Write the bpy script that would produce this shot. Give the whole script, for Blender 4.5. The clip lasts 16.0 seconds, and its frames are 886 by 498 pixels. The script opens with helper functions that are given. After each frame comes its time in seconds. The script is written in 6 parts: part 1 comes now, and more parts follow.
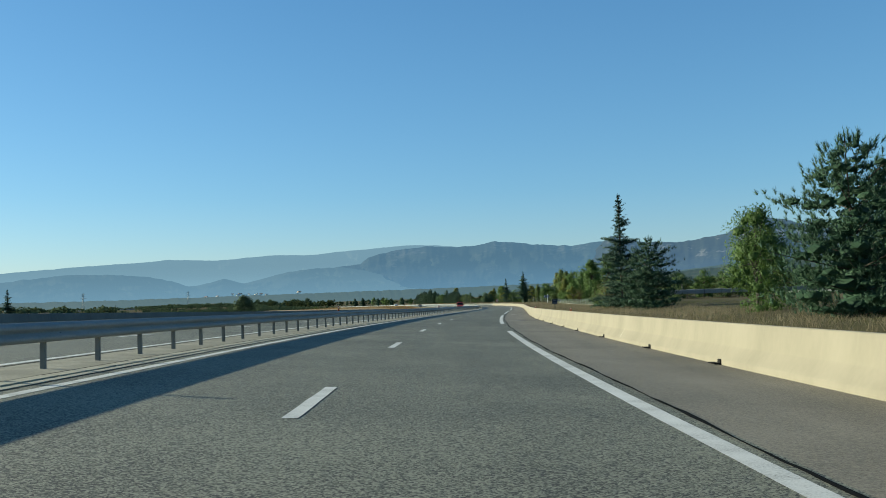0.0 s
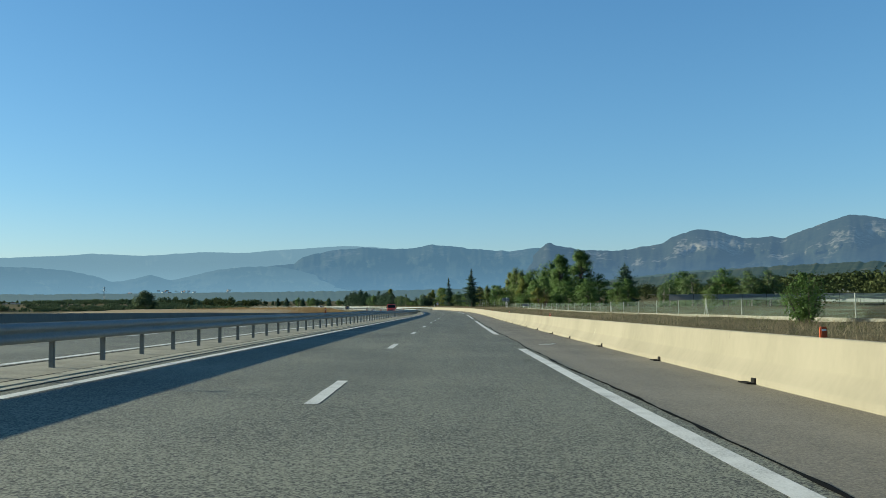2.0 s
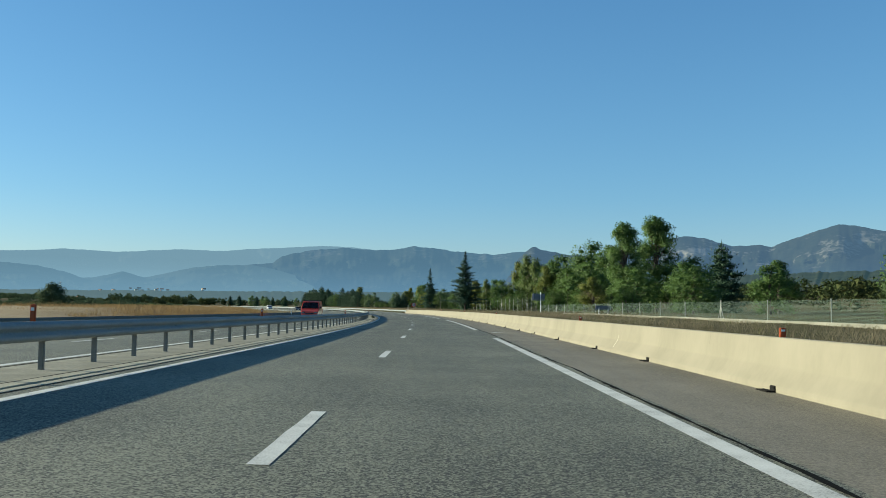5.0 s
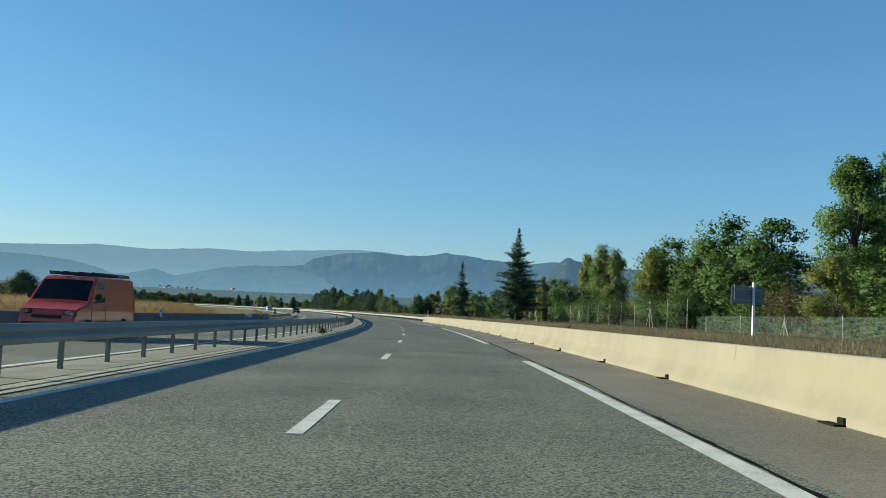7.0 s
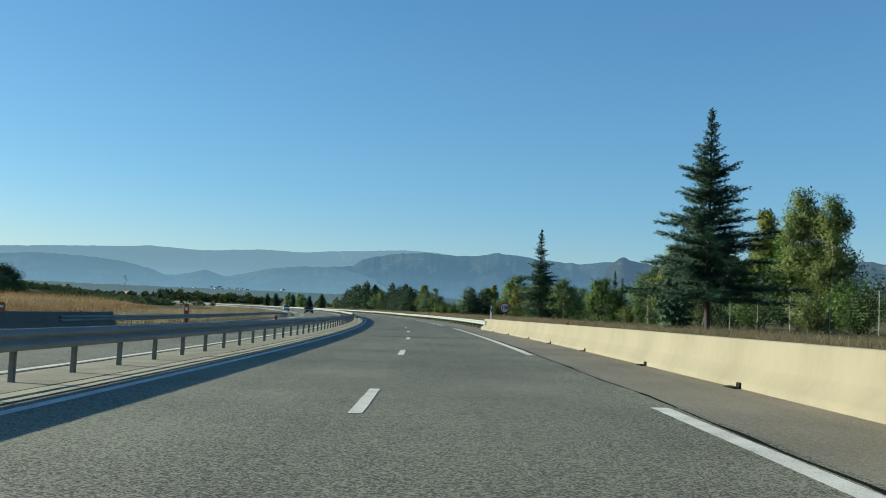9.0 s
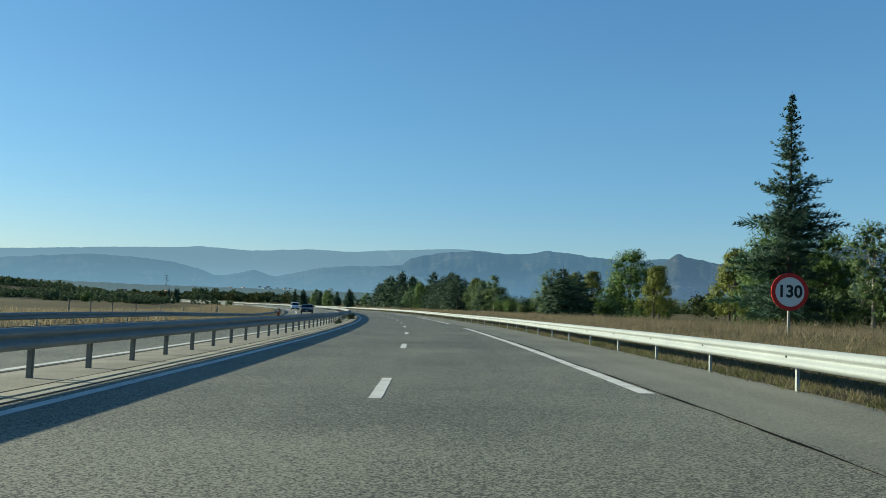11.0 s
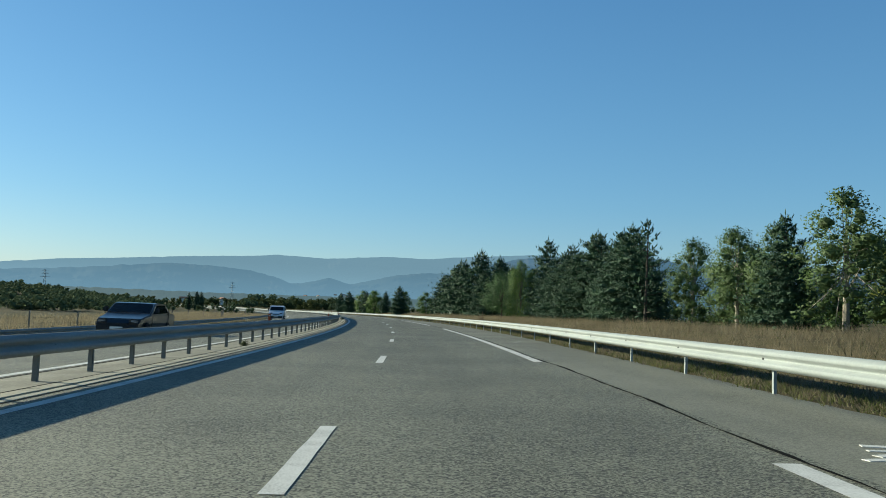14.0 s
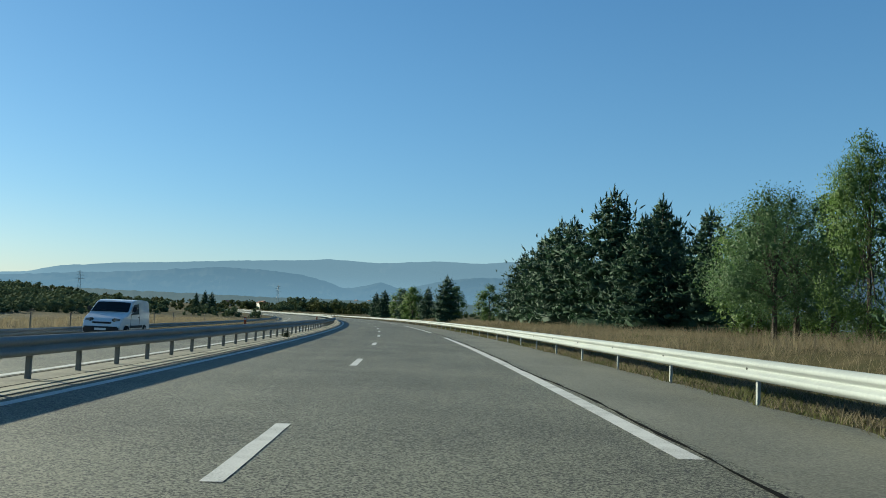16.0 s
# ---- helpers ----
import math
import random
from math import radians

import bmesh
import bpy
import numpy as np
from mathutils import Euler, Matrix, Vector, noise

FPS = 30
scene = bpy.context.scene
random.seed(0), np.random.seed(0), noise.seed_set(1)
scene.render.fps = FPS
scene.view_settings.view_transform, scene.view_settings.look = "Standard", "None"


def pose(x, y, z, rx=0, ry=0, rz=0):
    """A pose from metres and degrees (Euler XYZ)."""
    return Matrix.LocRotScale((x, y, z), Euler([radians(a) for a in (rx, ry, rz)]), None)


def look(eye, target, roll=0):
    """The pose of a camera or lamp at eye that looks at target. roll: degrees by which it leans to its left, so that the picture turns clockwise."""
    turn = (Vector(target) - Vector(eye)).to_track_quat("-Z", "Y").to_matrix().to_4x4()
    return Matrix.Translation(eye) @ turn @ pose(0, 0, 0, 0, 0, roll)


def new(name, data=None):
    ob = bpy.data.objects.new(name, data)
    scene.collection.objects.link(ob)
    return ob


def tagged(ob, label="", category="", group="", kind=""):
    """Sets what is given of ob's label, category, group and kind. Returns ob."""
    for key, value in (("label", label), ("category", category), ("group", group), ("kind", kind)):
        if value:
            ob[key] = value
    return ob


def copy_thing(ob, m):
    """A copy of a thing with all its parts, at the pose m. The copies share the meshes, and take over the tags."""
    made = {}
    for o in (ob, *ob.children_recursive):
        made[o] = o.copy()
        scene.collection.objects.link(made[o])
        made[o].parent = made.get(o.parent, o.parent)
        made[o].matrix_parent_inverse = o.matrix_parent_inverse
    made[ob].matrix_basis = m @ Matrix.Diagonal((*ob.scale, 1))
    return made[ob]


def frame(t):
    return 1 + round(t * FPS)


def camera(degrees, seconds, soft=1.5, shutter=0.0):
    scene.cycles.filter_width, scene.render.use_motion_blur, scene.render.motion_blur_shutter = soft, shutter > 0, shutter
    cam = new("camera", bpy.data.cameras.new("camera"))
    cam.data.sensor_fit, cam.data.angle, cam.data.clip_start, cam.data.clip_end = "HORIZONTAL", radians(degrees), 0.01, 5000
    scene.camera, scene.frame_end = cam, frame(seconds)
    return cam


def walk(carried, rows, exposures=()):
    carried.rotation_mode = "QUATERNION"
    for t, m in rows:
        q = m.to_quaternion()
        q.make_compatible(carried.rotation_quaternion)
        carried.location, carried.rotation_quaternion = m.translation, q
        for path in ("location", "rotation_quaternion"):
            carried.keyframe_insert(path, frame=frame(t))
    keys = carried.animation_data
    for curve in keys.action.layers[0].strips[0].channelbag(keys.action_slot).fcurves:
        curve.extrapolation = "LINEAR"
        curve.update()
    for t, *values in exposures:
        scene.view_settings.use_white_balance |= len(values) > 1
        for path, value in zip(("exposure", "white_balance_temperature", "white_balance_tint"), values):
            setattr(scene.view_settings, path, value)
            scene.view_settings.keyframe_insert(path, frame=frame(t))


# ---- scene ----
# A motorway in a wide valley: the road is laid out by its length s, and all that
# stands beside it by s, the distance l to the right of the lane dashes and a height.
HALF_LANE_START = 40.3

# ---- camera ----
cam = camera(56.48, 16.0, soft=0.9)
PATH = [
    (0, 1.482, -7.891, 1.129, 93.127, 1.900, -0.089),
    (0.5, 1.492, 7.903, 0.921, 93.175, 1.639, -1.450),
    (1, 1.995, 23.881, 0.695, 93.321, 1.246, -2.597),
    (1.5, 2.683, 39.715, 0.464, 93.293, 0.704, -3.695),
    (2, 3.746, 55.493, 0.224, 93.281, 0.431, -4.547),
    (2.5, 4.947, 71.116, -0.014, 93.239, 0.194, -5.128),
    (3, 6.305, 86.882, -0.256, 93.243, 0.056, -5.617),
    (3.5, 7.607, 102.439, -0.489, 93.200, -0.146, -5.966),
    (4, 9.027, 118.100, -0.719, 93.248, -0.291, -6.096),
    (4.5, 10.536, 133.866, -0.944, 93.366, -0.379, -6.026),
    (5, 12.074, 149.685, -1.156, 93.523, -0.668, -5.804),
    (5.5, 13.575, 165.506, -1.357, 93.679, -1.108, -5.442),
    (6, 14.971, 181.277, -1.553, 93.799, -1.632, -4.976),
    (6.5, 16.225, 197.001, -1.744, 93.894, -2.239, -4.393),
    (7, 17.439, 212.757, -1.932, 94.029, -2.705, -3.681),
    (7.5, 18.342, 228.146, -2.114, 94.082, -2.981, -2.859),
    (8, 18.902, 244.084, -2.305, 94.126, -3.017, -1.970),
    (8.5, 19.230, 260.120, -2.495, 94.039, -2.881, -1.136),
    (9, 19.423, 276.200, -2.681, 93.942, -2.679, -0.162),
    (9.5, 19.279, 291.928, -2.859, 93.778, -2.706, 0.749),
    (10, 18.917, 307.846, -3.028, 93.699, -2.644, 1.613),
    (10.5, 18.325, 323.953, -3.189, 93.698, -2.509, 2.443),
    (11, 17.479, 340.144, -3.337, 93.744, -2.403, 3.264),
    (11.5, 16.361, 356.317, -3.481, 93.771, -2.324, 4.098),
    (12, 14.966, 372.366, -3.624, 93.789, -2.265, 4.965),
    (12.5, 13.301, 388.288, -3.765, 93.800, -2.305, 5.859),
    (13, 11.376, 404.229, -3.905, 93.900, -2.123, 6.802),
    (13.5, 9.153, 419.925, -4.038, 93.921, -2.077, 7.615),
    (14, 6.861, 435.710, -4.158, 94.084, -2.223, 8.600),
    (14.5, 4.244, 451.273, -4.270, 94.083, -2.378, 9.487),
    (15, 1.320, 467.043, -4.376, 94.199, -2.250, 10.261),
    (15.5, -1.922, 482.758, -4.480, 94.230, -2.606, 11.150),
    (16, -5.492, 498.964, -4.580, 94.309, -2.481, 12.217),
]
walk(cam, [(t, pose(x, y, z, rx, ry, rz)) for t, x, y, z, rx, ry, rz in PATH], [(0.0, 1.42, 6250, 7), (9.5, 1.40, 6250, 7), (12.0, 1.34, 6250, 7), (16.0, 1.31, 6250, 7)])

# ---- sky and sun ----
SUN_BEARING, SUN_HEIGHT = 72.0, 16.0   # degrees left of the road's first heading, and above the horizon
world = bpy.data.worlds.new("sky")
scene.world = world
world.use_nodes = True
wn = world.node_tree.nodes
sky = wn.new("ShaderNodeTexSky")
sky.sky_type, sky.sun_disc = "NISHITA", False
sky.sun_elevation, sky.sun_rotation = radians(SUN_HEIGHT), radians(-SUN_BEARING)
sky.altitude, sky.air_density, sky.dust_density, sky.ozone_density = 300, 1.2, 0.3, 3.6
wn["Background"].inputs["Strength"].default_value = 0.053
tone = wn.new("ShaderNodeHueSaturation")
tone.inputs["Saturation"].default_value = 1.1
tint = wn.new("ShaderNodeMix")
tint.data_type, tint.blend_type = "RGBA", "MULTIPLY"
tint.inputs["Factor"].default_value = 1.0
where, high, air = wn.new("ShaderNodeTexCoord"), wn.new("ShaderNodeSeparateXYZ"), wn.new("ShaderNodeValToRGB")
air.color_ramp.elements[0].color, air.color_ramp.elements[1].color = (0.86, 0.96, 1.13, 1), (0.95, 1.04, 1.0, 1)
air.color_ramp.elements[1].position = 0.40
e = air.color_ramp.elements.new(0.75)
e.color = (0.60, 0.66, 0.66, 1)
world.node_tree.links.new(where.outputs["Generated"], high.inputs["Vector"])
world.node_tree.links.new(high.outputs["Z"], air.inputs["Fac"])
world.node_tree.links.new(air.outputs["Color"], tint.inputs["B"])
world.node_tree.links.new(sky.outputs["Color"], tint.inputs["A"])
veil, even = wn.new("ShaderNodeValToRGB"), wn.new("ShaderNodeMix")
even.data_type = "RGBA"
even.inputs["Factor"].default_value = 0.42
for i, (h, c) in enumerate([(0.0, (2.8, 4.3, 5.2)), (1.0, (0.2, 0.6, 1.5)), (0.12, (1.75, 3.5, 5.0)), (0.36, (1.15, 2.45, 4.5)), (0.5, (0.75, 1.7, 3.4))]):
    e = veil.color_ramp.elements[i] if i < 2 else veil.color_ramp.elements.new(h)
    e.position, e.color = h, (*c, 1)
world.node_tree.links.new(high.outputs["Z"], veil.inputs["Fac"])
world.node_tree.links.new(tint.outputs["Result"], even.inputs["A"])
world.node_tree.links.new(veil.outputs["Color"], even.inputs["B"])
world.node_tree.links.new(even.outputs["Result"], tone.inputs["Color"])
world.node_tree.links.new(tone.outputs["Color"], wn["Background"].inputs["Color"])
sun = new("sun", bpy.data.lights.new("sun", "SUN"))
sun.data.energy, sun.data.angle, sun.data.color = 3.4, radians(0.55), (1.0, 0.94, 0.70)
b_, e_ = radians(SUN_BEARING), radians(SUN_HEIGHT)
SUN_DIR = Vector((-math.sin(b_) * math.cos(e_), math.cos(b_) * math.cos(e_), math.sin(e_)))
sun.matrix_world = look(SUN_DIR * 400, (0, 0, 0))

# ---- the road's plan ----
DS = 1.0
SG = np.arange(-3000.0, 5200.0, DS)
BEND = [-2.09, -1.46, -0.7, -0.22, 0.05, 0.42, 0.85, 1.02, 1.03, 1.08, 1.08, 1.08, 1.09, 1.12, 0.95, 0.84, 0.77, 0.72, 0.68, 0.65, 0.63, 0.62, 0.62, 0.62, 0.62, 0.62, 0.62, 0.62, 0.62]
SLOPE = [-1.26, -1.56, -1.52, -1.31, -1.22, -1.15, -0.88, -0.89, -0.70, -0.78, -0.88, -0.93, -0.93, -0.9, -0.85, -0.75, -0.6]
BANK = [-5.24, -2.7, -2.16, 1.23, 2.53, 1.77, 2.22, 1.5, 1.29, 1.1, 1.01]


def along(first, step, values, scale, before, after, ends):
    at = [-3000, before] + [first + step * i for i in range(len(values))] + [after, 5200]
    return np.interp(SG, at, [ends[0] * scale] * 2 + [v * scale for v in values] + [ends[1] * scale] * 2)


KAPPA = along(-20, 40, BEND, 1e-3, -90, 1300, (0, 0))
GRADE = along(-20, 60, SLOPE, 1e-2, -140, 1200, (-0.5, -0.12))
DROP = np.interp(SG, [40, 60, 114, 140, 160, 180, 219, 250, 300, 340, 395, 440], [-0.15, -0.15, -0.25, -0.42, -0.38, -0.30, -0.05, 0, 0.05, 0, -0.05, -0.5])
TILT = along(-20, 80, BANK, 1e-2, -140, 1100, (0, 0))
ZERO = int(np.argmin(np.abs(SG)))
HEAD = np.cumsum(KAPPA) * DS
HEAD -= HEAD[ZERO]
RX, RY, RZ = np.cumsum(-np.sin(HEAD)) * DS, np.cumsum(np.cos(HEAD)) * DS, np.cumsum(GRADE) * DS
RX, RY, RZ = RX - RX[ZERO], RY - RY[ZERO], RZ - RZ[ZERO]


def at(s, l, h=0.0):
    """Places on the road plan: length s, offset l to the right, height h over the road's plane."""
    s, l, h = np.broadcast_arrays(np.asarray(s, float), np.asarray(l, float), np.asarray(h, float))
    a = np.interp(s, SG, HEAD)
    z = np.interp(s, SG, RZ) + np.clip(l, -16, 8) * np.interp(s, SG, TILT) + h + np.interp(s, SG, DROP) * np.clip((-l - 9.1) / 6.4, 0, 1)
    return np.stack([np.interp(s, SG, RX) + l * np.cos(a), np.interp(s, SG, RY) + l * np.sin(a), z], -1)


def head(s):
    return math.degrees(float(np.interp(s, SG, HEAD)))


def smooth(x, a, b):
    u = np.clip((np.asarray(x, float) - a) / (b - a), 0, 1)
    return u * u * (3 - 2 * u)


def barrier_l(s):
    return np.interp(s, [-60, 0, 40, 60, 115, 200, 230, 310, 340], [6.8, 6.82, 6.65, 6.38, 6.5, 6.02, 5.9, 5.85, 5.55])


def rail_l(s):
    return np.interp(s, [330, 345, 360, 400, 425, 460, 480, 600], [5.75, 6.0, 6.3, 6.6, 6.2, 6.1, 6.3, 6.3])


def verge(s, l):
    """Height of the ground beside the road over the road's plane."""
    s, l = np.broadcast_arrays(np.asarray(s, float), np.asarray(l, float))
    right = 0.68 * smooth(l, 7.2, 11.0) + 0.25 * smooth(l, 12, 20) + 7.0 * smooth(l, 60, 230) * smooth(s, 90, 190) * smooth(-s, -800, -480)
    right = right + 26.0 * smooth(l, 330, 900) * smooth(-s, -420, -250)
    left = 0.15 * smooth(-l, 17.0, 24.0) + 0.3 * smooth(-l, 30, 90)
    left = left + 4.8 * smooth(-l, 50, 110) * smooth(s, 640, 710) * smooth(-s, -1200, -900)
    right = right + 0.06 * smooth(l, 5.0, 6.4) * smooth(s, 338, 350)
    return np.where(l > 0, right, left) - 0.10


# ---- helpers for things ----
def mesh(name, verts, faces, material, uv=None, flat=True):
    me = bpy.data.meshes.new(name)
    me.from_pydata([tuple(v) for v in np.asarray(verts, float).tolist()], [], [tuple(f) for f in faces])
    for m in (material if isinstance(material, (list, tuple)) else [material]):
        me.materials.append(m)
    if uv is not None:
        lay = me.uv_layers.new(name="UVMap")
        idx = np.empty(len(me.loops), int)
        me.loops.foreach_get("vertex_index", idx)
        lay.data.foreach_set("uv", np.asarray(uv, float)[idx].ravel())
    if not flat:
        me.polygons.foreach_set("use_smooth", [True] * len(me.polygons))
    me.update()
    return me


def child(name, me, parent, m=None, label=""):
    ob = new(name, me)
    ob.parent = parent
    if m is not None:
        ob.matrix_basis = m
    return tagged(ob, label)


def from_bm(name, bm, material):
    me = bpy.data.meshes.new(name)
    bm.to_mesh(me)
    bm.free()
    me.materials.append(material)
    return me


def part(name, bm, material, parent, label=""):
    return child(name, from_bm(name, bm, material), parent, None, label)


def add_box(bm, cx, cy, cz, sx, sy, sz, bevel=0.0, m=None):
    r = bmesh.ops.create_cube(bm, size=1)
    bmesh.ops.transform(bm, matrix=Matrix.LocRotScale((cx, cy, cz), None, (sx, sy, sz)), verts=r["verts"])
    if bevel:
        es = list({e for v in r["verts"] for e in v.link_edges})
        r = bmesh.ops.bevel(bm, geom=es, offset=bevel, segments=2, affect="EDGES", clamp_overlap=True)
    if m is not None:
        bmesh.ops.transform(bm, matrix=m, verts=r["verts"])
    return r


def add_tube(bm, a, b, r0, r1, n=8):
    a, b = Vector(a), Vector(b)
    q = (b - a).to_track_quat("Z", "Y").to_matrix().to_4x4()
    r = bmesh.ops.create_cone(bm, cap_ends=True, segments=n, radius1=r0, radius2=r1, depth=(b - a).length)
    bmesh.ops.transform(bm, matrix=Matrix.Translation((a + b) / 2) @ q, verts=r["verts"])


def strip(name, s0, s1, step, profile, material, smooth_faces=False, l_of=None, h_of=None):
    """A swept band along the road: profile rows of (l, h) or (l, h, how far the row follows l_of)."""
    s = np.linspace(s0, s1, max(2, int(math.ceil((s1 - s0) / step)) + 1))
    prof = np.asarray(profile, float)
    n, m = len(s), len(prof)
    base = l_of(s) if l_of else np.zeros(n)
    follow = prof[:, 2] if prof.shape[1] > 2 else np.ones(m)
    S_, L_ = np.repeat(s, m), np.tile(prof[:, 0], n) + np.repeat(base, m) * np.tile(follow, n)
    v = at(S_, L_, np.tile(prof[:, 1], n) + (np.repeat(h_of(s), m) if h_of else 0.0))
    f = [(i * m + j, i * m + j + 1, (i + 1) * m + j + 1, (i + 1) * m + j) for i in range(n - 1) for j in range(m - 1)]
    return mesh(name, v, f, material, np.stack([L_, S_], -1), not smooth_faces)


def ground_pose(s, l, h=0.0, turn=0.0, scale=1.0):
    x, y, z = at(s, l, h)
    return pose(x, y, z, 0, 0, head(s) + turn) @ Matrix.Diagonal((scale, scale, scale, 1))


# ---- materials ----
def material(name, stops, scale=4.0, fine=40.0, rough=0.85, bump=0.2, metal=0.0, mix=0.5, detail=6.0, spec=0.3, random_tint=0.0, coords="Object", stretch=(1, 1, 1), translucent=0.0, dist=0.02):
    """Colour from a coarse and a fine noise over a ramp of stops [(position, colour)], with relief."""
    m = bpy.data.materials.new(name)
    m.use_nodes = True
    nt = m.node_tree
    N, K = nt.nodes, nt.links.new
    p = N["Principled BSDF"]
    tc, mp = N.new("ShaderNodeTexCoord"), N.new("ShaderNodeMapping")
    mp.inputs["Scale"].default_value = stretch
    K(tc.outputs[coords], mp.inputs["Vector"])
    a, b = N.new("ShaderNodeTexNoise"), N.new("ShaderNodeTexNoise")
    for n, sc, de in ((a, scale, detail), (b, fine, 3.0)):
        n.inputs["Scale"].default_value, n.inputs["Detail"].default_value = sc, de
        K(mp.outputs["Vector"], n.inputs["Vector"])
    mx = N.new("ShaderNodeMix")
    mx.inputs["Factor"].default_value = mix
    K(a.outputs["Fac"], mx.inputs["A"])
    K(b.outputs["Fac"], mx.inputs["B"])
    ramp = N.new("ShaderNodeValToRGB")
    el = ramp.color_ramp.elements
    for i, (pos, col) in enumerate(stops):
        e = el[i] if i < 2 else el.new(pos)
        e.position, e.color = pos, (*col, 1)
    K(mx.outputs["Result"], ramp.inputs["Fac"])
    out = ramp.outputs["Color"]
    if random_tint:
        oi, ge, hs = N.new("ShaderNodeObjectInfo"), N.new("ShaderNodeNewGeometry"), N.new("ShaderNodeHueSaturation")
        ad = N.new("ShaderNodeMath")
        ad.operation = "ADD"
        K(oi.outputs["Random"], ad.inputs[0])
        K(ge.outputs["Random Per Island"], ad.inputs[1])
        mr = N.new("ShaderNodeMapRange")
        mr.inputs["From Max"].default_value = 2.0
        mr.inputs["To Min"].default_value, mr.inputs["To Max"].default_value = 1 - random_tint, 1 + random_tint
        K(ad.outputs[0], mr.inputs["Value"])
        K(mr.outputs["Result"], hs.inputs["Value"])
        K(out, hs.inputs["Color"])
        out = hs.outputs["Color"]
    K(out, p.inputs["Base Color"])
    p.inputs["Roughness"].default_value, p.inputs["Metallic"].default_value = rough, metal
    p.inputs["Specular IOR Level"].default_value = spec
    if bump:
        bu = N.new("ShaderNodeBump")
        bu.inputs["Strength"].default_value, bu.inputs["Distance"].default_value = bump, dist
        K(mx.outputs["Result"], bu.inputs["Height"])
        K(bu.outputs["Normal"], p.inputs["Normal"])
    if translucent:
        tr, ms = N.new("ShaderNodeBsdfTranslucent"), N.new("ShaderNodeMixShader")
        ms.inputs["Fac"].default_value = translucent
        K(out, tr.inputs["Color"])
        K(p.outputs["BSDF"], ms.inputs[1])
        K(tr.outputs["BSDF"], ms.inputs[2])
        K(ms.outputs["Shader"], N["Material Output"].inputs["Surface"])
    return m


def asphalt(name, dark, light, grit, tracks):
    """Worn asphalt: stone grit, blotches and, along the lanes, paler wheel tracks."""
    m = bpy.data.materials.new(name)
    m.use_nodes = True
    N, K = m.node_tree.nodes, m.node_tree.links.new
    p = N["Principled BSDF"]
    tc = N.new("ShaderNodeTexCoord")
    g, c, w, big = N.new("ShaderNodeTexVoronoi"), N.new("ShaderNodeTexNoise"), N.new("ShaderNodeTexNoise"), N.new("ShaderNodeTexNoise")
    g.inputs["Scale"].default_value = 68
    one = N.new("ShaderNodeSeparateColor")
    K(g.outputs["Color"], one.inputs["Color"])
    c.inputs["Scale"].default_value, c.inputs["Detail"].default_value = 26, 5
    w.inputs["Scale"].default_value, w.inputs["Detail"].default_value = 1.0, 5
    big.inputs["Scale"].default_value, big.inputs["Detail"].default_value = 0.35, 4
    mp = N.new("ShaderNodeMapping")
    mp.inputs["Scale"].default_value = (1.1, 0.035, 1)
    K(tc.outputs["UV"], mp.inputs["Vector"])
    K(mp.outputs["Vector"], w.inputs["Vector"])
    for n in (g, c, big):
        K(tc.outputs["Object"], n.inputs["Vector"])
    ramp = N.new("ShaderNodeValToRGB")
    ramp.color_ramp.elements[0].position, ramp.color_ramp.elements[1].position = 0.36, 0.66
    ramp.color_ramp.elements[0].color, ramp.color_ramp.elements[1].color = (*dark, 1), (*light, 1)
    s1, s2, s3 = N.new("ShaderNodeMix"), N.new("ShaderNodeMix"), N.new("ShaderNodeMix")
    s1.inputs["Factor"].default_value, s2.inputs["Factor"].default_value, s3.inputs["Factor"].default_value = grit, tracks, 0.3
    K(c.outputs["Fac"], s1.inputs["A"])
    K(one.outputs["Red"], s1.inputs["B"])
    K(s1.outputs["Result"], s2.inputs["A"])
    K(w.outputs["Fac"], s2.inputs["B"])
    K(s2.outputs["Result"], s3.inputs["A"])
    K(big.outputs["Fac"], s3.inputs["B"])
    K(s3.outputs["Result"], ramp.inputs["Fac"])
    K(ramp.outputs["Color"], p.inputs["Base Color"])
    p.inputs["Roughness"].default_value, p.inputs["Specular IOR Level"].default_value = 0.70, 0.30
    bu = N.new("ShaderNodeBump")
    bu.inputs["Strength"].default_value, bu.inputs["Distance"].default_value = 0.5, 0.016
    K(s1.outputs["Result"], bu.inputs["Height"])
    K(bu.outputs["Normal"], p.inputs["Normal"])
    return m


ASPHALT = asphalt("asphalt", (0.034, 0.034, 0.026), (0.265, 0.264, 0.194), 0.72, 0.16)
SHOULDER = asphalt("shoulder_asphalt", (0.110, 0.098, 0.072), (0.287, 0.253, 0.190), 0.42, 0.3)
SHOULDER_NEW = asphalt("grey_shoulder_asphalt", (0.100, 0.099, 0.075), (0.258, 0.254, 0.195), 0.42, 0.3)
PAINT = material("road_paint", [(0.31, (0.14, 0.14, 0.12)), (0.38, (0.42, 0.42, 0.39)), (0.5, (0.58, 0.58, 0.54)), (0.68, (0.68, 0.68, 0.64))], 2.2, 55, 0.7, 0.25, mix=0.5, dist=0.004)
SEAM = material("bitumen_seam", [(0.3, (0.006, 0.006, 0.006)), (0.7, (0.014, 0.014, 0.013))], 4, 60, 0.95, 0.4, spec=0.05)
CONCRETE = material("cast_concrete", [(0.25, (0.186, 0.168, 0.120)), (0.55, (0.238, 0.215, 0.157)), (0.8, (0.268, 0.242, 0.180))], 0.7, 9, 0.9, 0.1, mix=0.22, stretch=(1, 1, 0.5))
